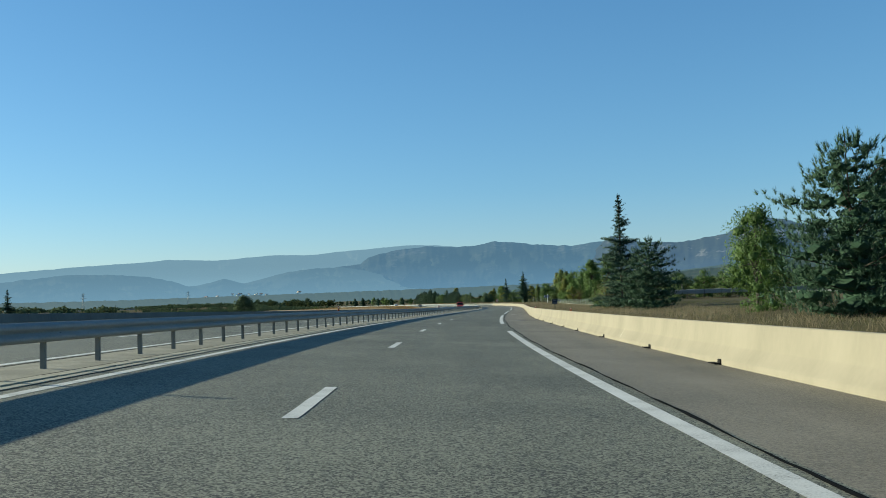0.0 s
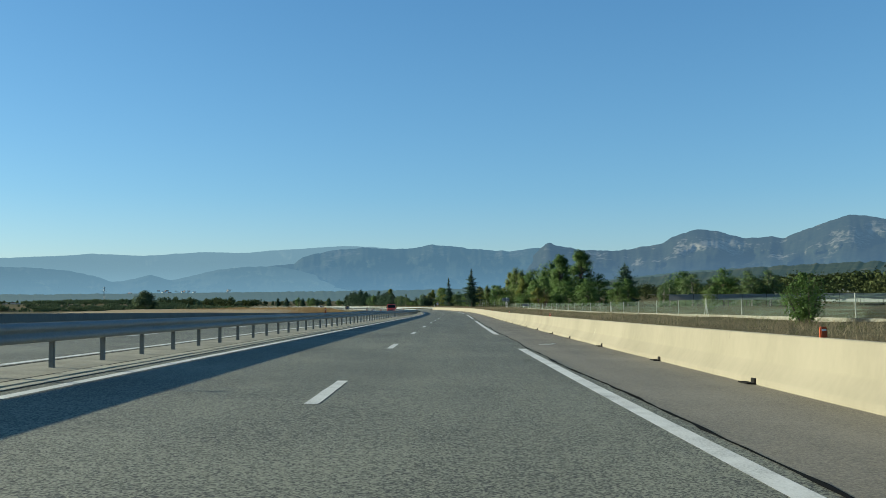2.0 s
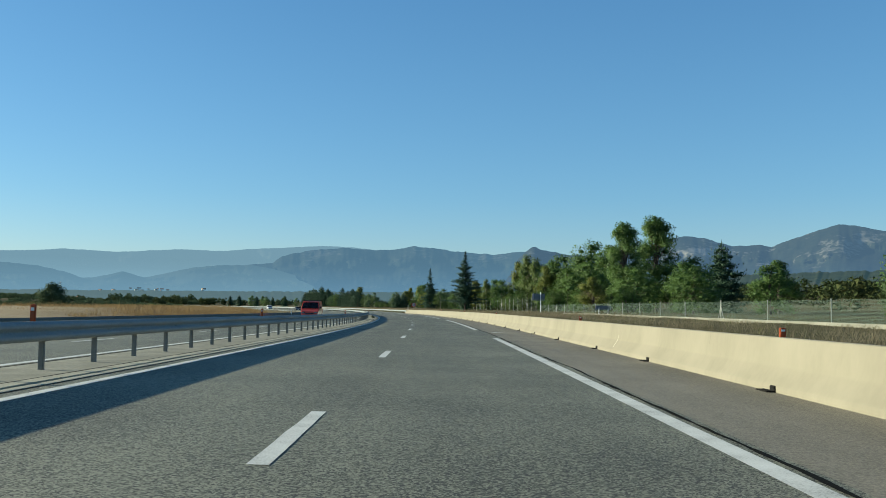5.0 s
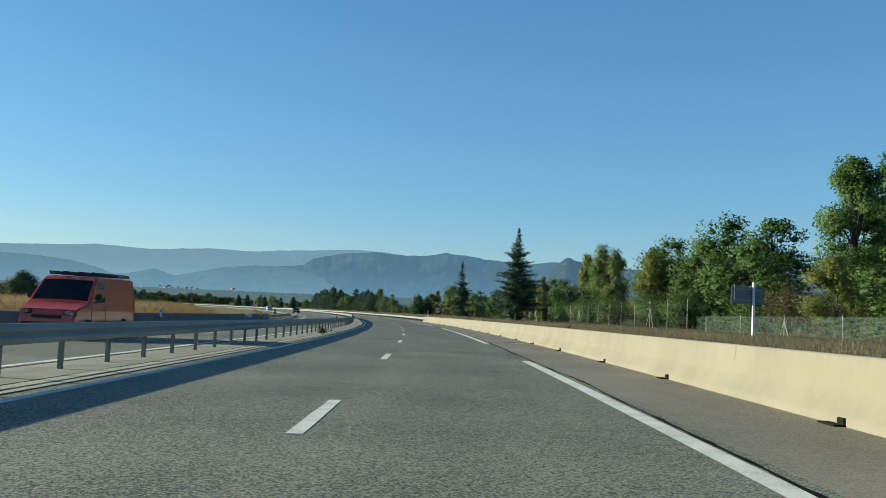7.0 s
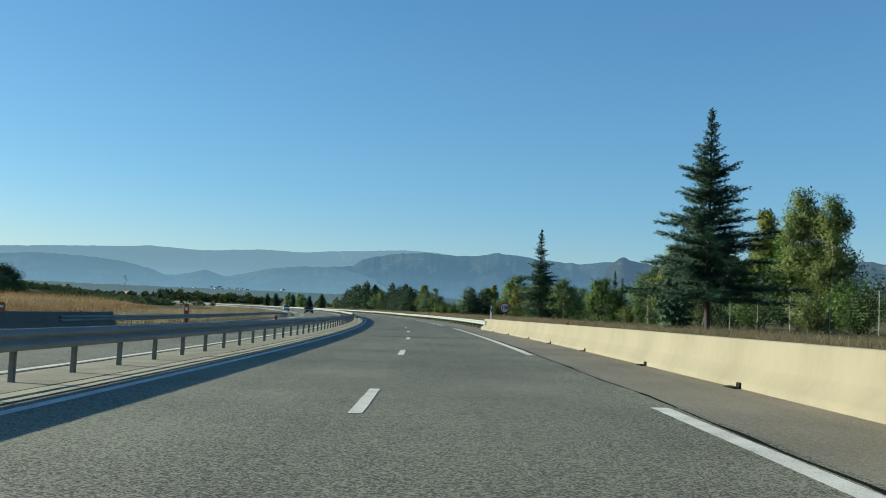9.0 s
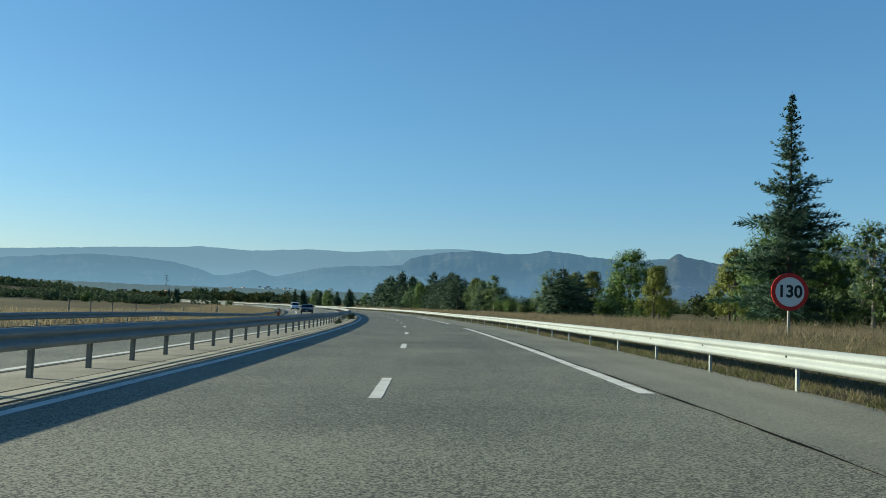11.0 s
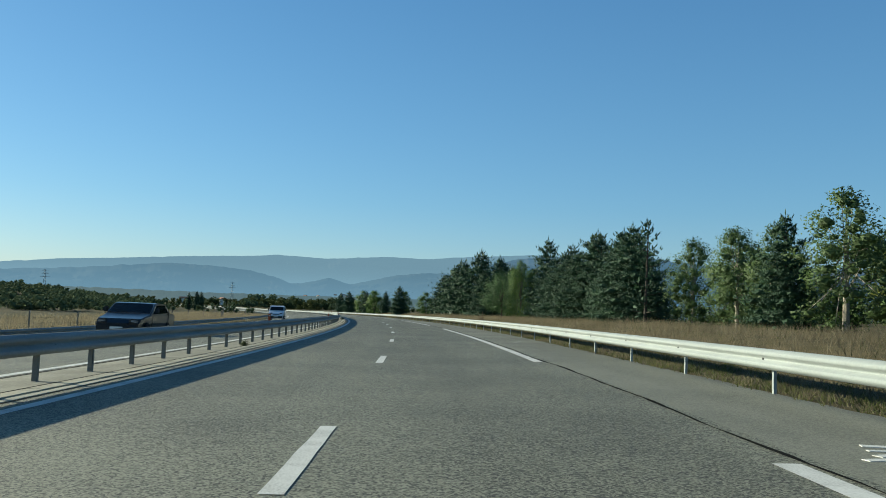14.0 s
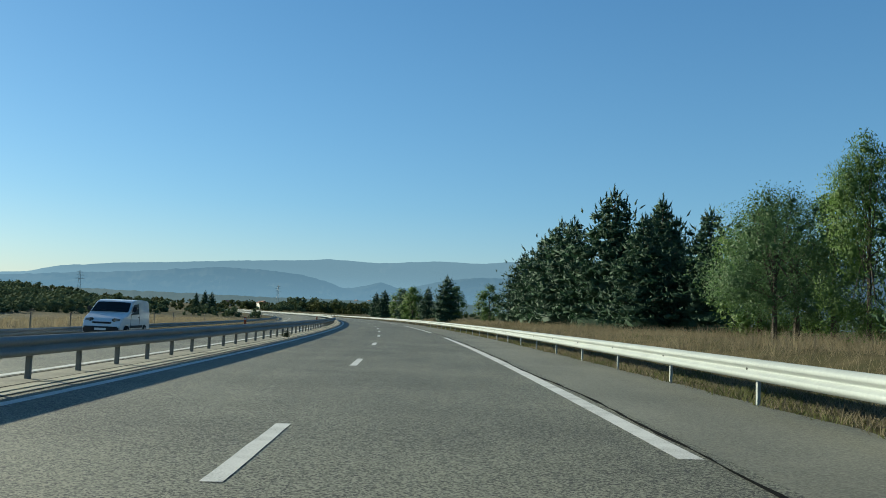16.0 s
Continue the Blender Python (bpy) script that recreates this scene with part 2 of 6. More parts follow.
# Darker copy of cast concrete; the far barrier's shade is put into its colour.
SHADED_CONCRETE = material("shaded_concrete", [(0.25, (0.105, 0.10, 0.088)), (0.55, (0.15, 0.145, 0.125)), (0.8, (0.185, 0.175, 0.155))], 0.6, 12, 0.95, 0.15, mix=0.4, stretch=(1, 1, 0.3))
KERB = material("kerb_concrete", [(0.25, (0.22, 0.21, 0.165)), (0.7, (0.40, 0.385, 0.30))], 1.2, 30, 0.9, 0.3)
MEDIAN = material("median_gravel", [(0.25, (0.13, 0.126, 0.10)), (0.5, (0.21, 0.204, 0.163)), (0.7, (0.31, 0.30, 0.245))], 1.3, 22, 0.95, 0.6, mix=0.45)
ZINC = material("galvanised_steel", [(0.3, (0.185, 0.208, 0.212)), (0.7, (0.262, 0.290, 0.292))], 0.7, 18, 0.72, 0.04, metal=0.0, mix=0.4, spec=0.25)
POSTSTEEL = material("weathered_post_steel", [(0.3, (0.165, 0.162, 0.14)), (0.7, (0.26, 0.255, 0.225))], 2.0, 25, 0.8, 0.05, mix=0.4, spec=0.2)
# Paler tone of the same steel, for the sunlit rail and single posts.
ZINC_PALE = material("pale_zinc", [(0.3, (0.235, 0.262, 0.258)), (0.7, (0.315, 0.345, 0.338))], 0.7, 18, 0.65, 0.04, metal=0.0, mix=0.4)
SOIL = material("valley_ground", [(0.3, (0.040, 0.045, 0.020)), (0.48, (0.080, 0.072, 0.038)), (0.62, (0.135, 0.110, 0.064)), (0.8, (0.105, 0.095, 0.052))], 0.02, 1.3, 0.95, 0.5, mix=0.4, detail=9, spec=0.04)
STRAW = material("dry_grass_blades", [(0.3, (0.118, 0.100, 0.060)), (0.5, (0.205, 0.172, 0.110)), (0.7, (0.315, 0.272, 0.178))], 0.3, 2.0, 0.85, 0, random_tint=0.3, translucent=0.45)
GREENGRASS = material("verge_herbs", [(0.3, (0.045, 0.055, 0.018)), (0.5, (0.095, 0.105, 0.038)), (0.7, (0.17, 0.16, 0.07))], 0.5, 2.0, 0.85, 0, random_tint=0.3, translucent=0.4)
BARK = material("bark", [(0.3, (0.035, 0.029, 0.024)), (0.7, (0.090, 0.076, 0.062))], 3, 25, 0.95, 0.6, stretch=(1, 1, 0.25))
PALEBARK = material("pale_bark", [(0.35, (0.20, 0.17, 0.13)), (0.7, (0.42, 0.39, 0.33))], 3, 25, 0.95, 0.4, stretch=(1, 1, 0.4))
PINE = material("pine_needles", [(0.3, (0.016, 0.043, 0.026)), (0.6, (0.039, 0.086, 0.044)), (0.8, (0.072, 0.128, 0.058))], 0.6, 5, 0.7, 0, random_tint=0.16, translucent=0.2)
CEDAR = material("cedar_needles", [(0.3, (0.016, 0.043, 0.028)), (0.6, (0.038, 0.083, 0.051)), (0.8, (0.072, 0.126, 0.072))], 0.6, 5, 0.7, 0, random_tint=0.16, translucent=0.2)
LEAF = material("green_leaves", [(0.3, (0.033, 0.072, 0.015)), (0.55, (0.080, 0.143, 0.033)), (0.8, (0.146, 0.218, 0.052))], 0.5, 4, 0.6, 0, random_tint=0.16, translucent=0.38)
OLIVE = material("autumn_olive_leaves", [(0.3, (0.060, 0.088, 0.022)), (0.55, (0.129, 0.176, 0.051)), (0.8, (0.213, 0.243, 0.075))], 0.5, 4, 0.6, 0, random_tint=0.16, translucent=0.38)
SAGE = material("sage_green_leaves", [(0.3, (0.042, 0.078, 0.024)), (0.55, (0.095, 0.150, 0.054)), (0.8, (0.165, 0.212, 0.082))], 0.5, 4, 0.6, 0, random_tint=0.16, translucent=0.38)
YELLOW = material("yellowing_leaves", [(0.3, (0.069, 0.095, 0.019)), (0.55, (0.139, 0.161, 0.029)), (0.8, (0.221, 0.221, 0.048))], 0.5, 4, 0.6, 0, random_tint=0.16, translucent=0.38)
FEATHER = material("feathery_green_leaves", [(0.3, (0.034, 0.078, 0.030)), (0.55, (0.070, 0.130, 0.053)), (0.8, (0.113, 0.180, 0.076))], 0.5, 4, 0.6, 0, random_tint=0.16, translucent=0.42)
RUST = material("russet_leaves", [(0.3, (0.057, 0.053, 0.018)), (0.55, (0.121, 0.101, 0.039)), (0.8, (0.196, 0.144, 0.057))], 0.5, 4, 0.6, 0, random_tint=0.16, translucent=0.4)
DRAIN = material("drain_black", [(0.3, (0.008, 0.008, 0.007)), (0.7, (0.02, 0.019, 0.017))], 4, 40, 0.9, 0.2, spec=0.1)
ORCHARD = material("orchard_leaves", [(0.3, (0.018, 0.033, 0.014)), (0.55, (0.047, 0.061, 0.023)), (0.8, (0.092, 0.083, 0.034))], 0.05, 3, 0.8, 0, random_tint=0.16, translucent=0.15, spec=0.05)
SCRUB = material("dark_scrub_leaves", [(0.3, (0.044, 0.068, 0.036)), (0.55, (0.086, 0.117, 0.062)), (0.8, (0.137, 0.153, 0.083))], 0.3, 3, 0.95, 0, random_tint=0.12, translucent=0.1, spec=0.02)
DARKMETAL = material("dark_metal", [(0.3, (0.02, 0.02, 0.022)), (0.7, (0.05, 0.05, 0.05))], 2, 20, 0.5, 0.1)
WHITE = material("white_paint", [(0.3, (0.68, 0.68, 0.66)), (0.7, (0.80, 0.80, 0.78))], 1, 20, 0.5, 0.05)
ORANGE = material("orange_plastic", [(0.3, (0.30, 0.058, 0.018)), (0.7, (0.40, 0.085, 0.026))], 2, 20, 0.5, 0.05)

# ---- ground ----
def build_ground():
    s = np.array([-2600, -1200, -600, -300, -160, -110, *np.arange(-80, 760, 6), *np.arange(760, 1000, 20), 1000, 1060, 1150, 1300, 1500, 1800, 2200, 2800, 3600, 4600])
    l = np.array([-4000, -2500, -1500, -1000, -700, -500, -380, -300, -260, -220, -180, -150, -120, -100, -80, -60, -48, -40, -34, -28, -24, -21, -19, -17.5, -16, -12, -8, -4, 0, 4, 6.5, 7.2, 8, 9, 10, 11, 13, 16, 20, 26, 34, 44, 60, 80, 100, 125, 150, 180, 220, 270, 330, 400, 500, 620, 760, 900, 1300, 2000, 3200])
    S_, L_ = np.meshgrid(s, l, indexing="ij")
    inner = np.clip(L_, -150, 150)
    v = at(S_, inner, verge(S_, L_))
    a = radians(5.0)
    v[..., 0] += (L_ - inner) * math.cos(a)
    v[..., 1] += (L_ - inner) * math.sin(a)
    rough_ = 0.06 * np.sin(S_ * 0.9 + L_ * 1.7) * np.sin(L_ * 0.8) + 0.05 * np.sin(S_ * 0.37 - L_ * 0.6)
    v[..., 2] += rough_ * (smooth(L_, 8.5, 12) + smooth(-L_, 18, 22))
    n, m = S_.shape
    f = [(i * m + j, i * m + j + 1, (i + 1) * m + j + 1, (i + 1) * m + j) for i in range(n - 1) for j in range(m - 1)]
    ob = new("ground", mesh("ground", v.reshape(-1, 3), f, SOIL, None, False))
    return tagged(ob, "dry grassy valley ground beside the motorway", "ground", kind="structure")


build_ground()

# ---- road ----
S0, S1 = -60.0, 1150.0
road = tagged(new("road", strip("road", S0, S1, 4, [(-3.9, 0), (-1.85, 0), (0, 0), (1.85, 0), (3.98, 0)], ASPHALT)),
              "grey worn asphalt carriageway with white lane markings", "road", kind="structure")
shoulder = tagged(new("hard_shoulder", strip("hard_shoulder", S0, 341, 4, [(3.98, 0), (5.2, 0), (6.35, 0), (7.3, -0.02)], SHOULDER)),
                  "brownish grey asphalt hard shoulder beside the lanes", "shoulder", kind="structure")
def shoulder_edge(s):
    return rail_l(s) + 0.06 + 0.05 * np.sin(s * 1.7) * np.sin(s * 0.63) + 0.03 * np.sin(s * 4.1)


tagged(new("hard_shoulder", strip("hard_shoulder", 341, S1, 0.6, [(3.98, 0, 0), (5.2, 0, 0), (-0.25, 0, 1), (0, -0.012, 1), (0.06, -0.09, 1)], SHOULDER_NEW, False, shoulder_edge)),
       "grey asphalt hard shoulder with a ragged grassy edge", "shoulder", kind="structure")
far_road = tagged(new("opposite_road", strip("opposite_road", S0, S1, 4, [(-15.45, 0), (-12.7, 0), (-9.1, 0), (-4.9, 0)], ASPHALT)),
                  "grey asphalt carriageway for oncoming traffic beyond the median", "road", kind="structure")


def frame_at(s, l, h=0.0):
    """Axes on the road's surface: x across, y along."""
    o, a, b = (Vector(at(*q)) for q in ((s, l, h), (s, l + 0.5, h), (s + 0.5, l, h)))
    x, y = (a - o).normalized(), (b - o).normalized()
    z = x.cross(y).normalized()
    m = Matrix((x, y, z)).transposed().to_4x4()
    m.translation = o
    return m


def paint_mesh(name, length, width):
    n = 7
    rng = random.Random(5)
    v, f = [], []
    for i in range(n):
        y = length * i / (n - 1)
        for x in (-width / 2 + rng.uniform(-0.006, 0.006), width / 2 + rng.uniform(-0.006, 0.006)):
            v.append((x, y, 0.003))
    for i in range(n - 1):
        f.append((2 * i, 2 * i + 1, 2 * i + 3, 2 * i + 2))
    return mesh(name, v, f, PAINT)


DASH = paint_mesh("lane_dash", 3.0, 0.16)
for k in range(-3, 52):
    child("lane_dash", DASH, road, frame_at(13 * k, 0, 0.002))
    child("lane_dash", DASH, far_road, frame_at(13 * k + 5, -9.1, 0.002))
for k in range(-2, 14):
    a = HALF_LANE_START + 52 * k
    child("edge_line", strip("edge_line", a, a + 39, 3, [(3.56, 0.004), (3.785, 0.004)], PAINT), road)
child("left_line", strip("left_line", S0, S1, 3, [(-0.09, 0.004), (0.09, 0.004)], PAINT, False, lambda s: np.interp(s, [200, 300, 420, 520], [-3.5, -3.48, -3.45, -3.43])), road)


def line_l(s):
    return np.interp(s, [0, 300, 410, 470, 530, 700], [-6.0, -6.15, -5.9, -5.6, -5.35, -5.35])


child("median_line", strip("median_line", S0, S1, 3, [(-0.10, 0.006), (0.10, 0.006)], PAINT, False, line_l), far_road)
for k in range(-2, 14):
    child("edge_line", strip("edge_line", 14 + 52 * k, 53 + 52 * k, 3, [(-12.9, 0.005), (-12.68, 0.005)], PAINT), far_road)


def build_seam():
    """The open, tarred joint between lane and shoulder, wandering as it was poured."""
    rng = np.random.default_rng(3)
    s = np.arange(S0, 640, 0.35)
    w = np.cumsum(rng.normal(0, 0.02, len(s)))
    w = 0.03 * np.sin(s * 0.31) + 0.02 * np.sin(s * 0.83 + 1) + 0.5 * (w - np.convolve(w, np.ones(41) / 41, "same"))
    wide = np.clip(0.023 + 0.008 * np.sin(s * 1.9) + rng.normal(0, 0.007, len(s)) + 0.004 * np.sin(s * 0.21), 0.007, 0.05)
    c = 3.667 + np.interp(s, [0, 100, 200, 250, 380, 430, 480], [0.26, 0.22, 0.18, 0.15, 0.14, 0.18, 0.15]) + 0.03 + np.clip(w, -0.06, 0.08)
    v = np.stack([at(s, c - wide, 0.005), at(s, c + wide, 0.005)], 1).reshape(-1, 3)
    f = [(2 * i, 2 * i + 1, 2 * i + 3, 2 * i + 2) for i in range(len(s) - 1)]
    child("tar_seam", mesh("tar_seam", v, f, SEAM), road, None, "black wandering tar seam along the shoulder")


build_seam()

# ---- median ----
median = tagged(new("median", strip("median", S0, S1, 4, [(0.27, -0.004, 1), (0.33, 0.012, 1), (0.7, 0.022, 1), (-4.36, 0.018, 0), (-4.34, 0.012, 0)], MEDIAN, False, line_l)),
                "narrow gravelly concrete median strip between the carriageways", "median", kind="structure")
KERB_ME = []
for i in range(3):
    bm = bmesh.new()
    add_box(bm, 0, 0.98, -0.02, 0.26, 1.965, 0.09, 0.008)
    KERB_ME.append(from_bm("kerb_stone", bm, KERB))
for k in range(300):
    s = -8 + 2.0 * k
    child("kerb_stone", KERB_ME[k % 3], median, frame_at(s, -4.17, 0.003 * math.sin(k * 2.7)) @ pose(0, 0, 0, 0, 0, 0.12 * math.sin(k * 1.3)))
child("kerb", strip("kerb", 592, S1, 4, [(-4.04, -0.02), (-4.04, 0.022), (-4.30, 0.022)], KERB), median)
child("gutter", strip("gutter", S0, S1, 4, [(-4.0, 0.004), (-3.995, 0.014), (-3.86, 0.012), (-3.855, 0.002)], KERB), median)
child("tar_joint", strip("tar_joint", S0, S1, 4, [(-3.857, 0.004), (-3.82, 0.005)], SEAM), median, None, "black joint before the kerb")
child("tar_joint", strip("tar_joint", S0, S1, 4, [(-4.045, 0.006), (-3.995, 0.006)], SEAM), median, None, "black joint along the kerb")
child("tar_joint", strip("tar_joint", S0, S1, 4, [(-4.365, 0.020), (-4.295, 0.021)], SEAM), median, None, "black joint behind the kerb")
child("tar_joint", strip("tar_joint", S0, S1, 4, [(0.20, 0.005), (0.275, 0.006)], SEAM, False, line_l), median, None, "black joint at the opposite lane")

# ---- concrete barriers ----
NJ = [(0.0, -0.06), (0.0, 0.09), (0.03, 0.12), (0.17, 0.33), (0.20, 0.38), (0.255, 0.775), (0.28, 0.80), (0.40, 0.80), (0.425, 0.775), (0.48, 0.38), (0.66, 0.09), (0.66, -0.06)]


def concrete_barrier(name, s0, s1, l_of, side, label, mat_=None):
    prof = [(side * a, b) for a, b in NJ]
    if side < 0:
        prof = prof[::-1]
    me = strip(name, s0, s1, 3, prof, mat_ or CONCRETE, True, l_of)
    n = len(me.vertices) // len(NJ)
    bm = bmesh.new()
    bm.from_mesh(me)
    bm.verts.ensure_lookup_table()
    for i in (0, n - 1):
        bm.faces.new([bm.verts[i * len(NJ) + j] for j in range(len(NJ))])
    bm.to_mesh(me)
    bm.free()
    return tagged(new(name, me), label, "barrier", kind="structure")


CRACK = material("concrete_crack", [(0.3, (0.15, 0.135, 0.095)), (0.7, (0.21, 0.19, 0.14))], 4, 40, 0.95, 0.1)
RUNS = material("lime_run", [(0.3, (0.36, 0.345, 0.28)), (0.7, (0.46, 0.44, 0.37))], 4, 40, 0.95, 0.1)
barrier = concrete_barrier("concrete_barrier", -60, 338.5, barrier_l, 1, "pale sunlit cast concrete safety barrier along the shoulder")
concrete_barrier("opposite_barrier", -60, 322, lambda s: np.full_like(s, -15.6), -1, "dark concrete safety barrier beyond the opposite carriageway, shade in its colour", SHADED_CONCRETE)
bm = bmesh.new()
# Black box for the hole's dark inside; black plate for shadow and dirt beside.
add_box(bm, 0.045, 0, 0.045, 0.12, 0.17, 0.105, 0.008)
add_box(bm, -0.055, 0.12, 0.012, 0.16, 0.42, 0.02, 0.006)
SCUPPER = from_bm("drain_outlet", bm, DRAIN)
for k in range(-1, 50):
    s = 1.2 + 6.72 * k + 0.5 * math.sin(k * 2.1)
    if s < 334:
        child("drain_outlet", SCUPPER, barrier, frame_at(s, float(barrier_l(s)) - 0.01, 0.0), "dark drain opening with a shadow and dirt mark at the barrier foot")

rng = random.Random(12)
for k in range(46):
    s, pale = -4 + 7.4 * k + rng.uniform(-2.5, 2.5), k % 3 == 0
    w, top = (0.016 if pale else 0.006) * rng.uniform(0.6, 1.5), 0.775 if not pale else rng.uniform(0.3, 0.7)
    low = rng.uniform(0.5, 0.72) if not pale else max(0.12, top - rng.uniform(0.12, 0.35))
    hs = np.linspace(low, top, 6)
    ls = np.interp(hs, [0.09, 0.12, 0.33, 0.38, 0.775], [0.0, 0.03, 0.17, 0.20, 0.255]) - 0.004
    rows = [(s + 0.004 * math.sin(3 * i + k), float(barrier_l(s)) + a, b, w * (1 if not pale else 0.4 + 0.25 * (5 - i))) for i, (a, b) in enumerate(zip(ls, hs))]
    v = [at(q + sg * ww, a, b) for q, a, b, ww in rows for sg in (-1, 1)]
    child("lime_run" if pale else "crack", mesh("crack", v, [(2 * i, 2 * i + 1, 2 * i + 3, 2 * i + 2) for i in range(5)], RUNS if pale else CRACK), barrier, None, "pale lime streak" if pale else "thin dark crack")

# ---- steel guardrails ----
WAVE = [(0.0, 0.0), (-0.03, 0.008), (-0.078, 0.045), (-0.085, 0.06), (-0.085, 0.09), (-0.075, 0.105), (-0.012, 0.14), (-0.005, 0.155), (-0.012, 0.17), (-0.075, 0.205), (-0.085, 0.22), (-0.085, 0.25), (-0.078, 0.265), (-0.03, 0.302), (0.0, 0.31)]


def rail_beam(name, s0, s1, l_of, off, side, low, mat_, step=2.0, h_of=None):
    front = [(off + side * a, low + b) for a, b in WAVE]
    back = [(off + side * (a + 0.006), low + b) for a, b in WAVE[::-1]]
    return strip(name, s0, s1, step, front + back + front[:1], mat_, True, l_of, h_of)


bm = bmesh.new()
for y in (-0.027, 0.027):
    add_box(bm, 0, y, 0.17, 0.078, 0.006, 1.0)
add_box(bm, 0.036, 0, 0.17, 0.006, 0.06, 1.0)
for x in (-0.06, 0.06):
    add_box(bm, x, 0, 0.55, 0.10, 0.07, 0.16, 0.01)
POST_DOUBLE = from_bm("post", bm, POSTSTEEL)
bm = bmesh.new()
for y in (-0.027, 0.027):
    add_box(bm, 0.0, y, 0.07, 0.042, 0.006, 1.05)
add_box(bm, -0.021, 0, 0.07, 0.006, 0.06, 1.05)
add_box(bm, -0.06, 0, 0.52, 0.08, 0.06, 0.14, 0.01)
POST_SINGLE = from_bm("post", bm, ZINC_PALE)
bm = bmesh.new()
bmesh.ops.create_uvsphere(bm, u_segments=8, v_segments=5, radius=0.022)
BOLT = from_bm("bolt", bm, DARKMETAL)


def median_l(s):
    return np.interp(s, [-60, 0, 115, 290, 400, 470, 780], [-4.85, -4.85, -4.95, -5.02, -4.85, -4.65, -4.65])


def median_h(s):
    return np.interp(s, [-60, 60, 122, 235, 330, 413, 477, 508, 525, 600], [0.0, 0.01, 0.03, 0.035, 0.0, -0.035, -0.035, -0.05, -0.062, -0.06])


def post_shift(s):
    return float(np.interp(s, [0, 122, 230, 305, 413, 477, 508, 524], [0.14, 0.28, 0.4, -0.7, -0.1, 0.4, -0.35, -0.75]))


median_rail = tagged(new("median_guardrail", rail_beam("median_guardrail", S0, S1, median_l, 0.11, -1, 0.44, ZINC, 2.0, median_h)),
                     "grey galvanised double steel guardrail on the median, in shade", "guardrail", kind="structure")
child("beam", rail_beam("beam", S0, S1, median_l, -0.11, 1, 0.44, ZINC, 2.0, median_h), median_rail)
rest = []
for k in range(-4, 560):
    s = 1.0 + 2 * k
    s += post_shift(s)
    lift = float(median_h(s))
    m = ground_pose(s, float(median_l(s)), lift)
    if k < 296:
        child("post", POST_DOUBLE, median_rail, m)
        if k % 2 == 0:
            child("bolt", BOLT, median_rail, ground_pose(s + 0.3, float(median_l(s)) + 0.125, 0.56 + lift), "dark bolt head")
    else:
        rest.append(m)


def joined(name, me, mats, material_, parent):
    v0 = np.array([x.co for x in me.vertices])
    f0 = [tuple(q.vertices) for q in me.polygons]
    v, f = [], []
    for m in mats:
        b = len(v0) * len(v)
        v.append(v0 @ np.array(m.to_3x3()).T + np.array(m.translation))
        f += [tuple(i + b for i in q) for q in f0]
    return tagged(child(name, mesh(name, np.concatenate(v), f, material_), parent), kind="stuff")


joined("far_posts", POST_DOUBLE, rest, POSTSTEEL, median_rail)

right_rail = tagged(new("roadside_guardrail", rail_beam("roadside_guardrail", 337, S1, rail_l, -0.10, 1, 0.345, ZINC_PALE)),
                    "sunlit pale galvanised steel guardrail on the shoulder's edge", "guardrail", kind="structure")
# The shaded rail's look is put into a darker steel than the sunlit rail's.
left_rail = tagged(new("opposite_guardrail", rail_beam("opposite_guardrail", 315, S1, lambda s: np.full_like(s, -15.9), 0.10, -1, 0.31, ZINC)),
                   "galvanised steel guardrail along the opposite shoulder", "guardrail", kind="structure")
for k in range(138):
    s = 341.2 + 4 * k
    child("post", POST_SINGLE, right_rail, ground_pose(s, float(rail_l(s)), 0.0))
    if k < 100:
        child("bolt", BOLT, right_rail, ground_pose(s + 0.15, float(rail_l(s)) - 0.108, 0.50), "dark bolt head")
    child("post", POST_SINGLE, left_rail, ground_pose(s - 24, -15.9, 0.0, 180))

# ---- mountains and far hills ----
EYE = Vector(at(250, 1, 1.1))


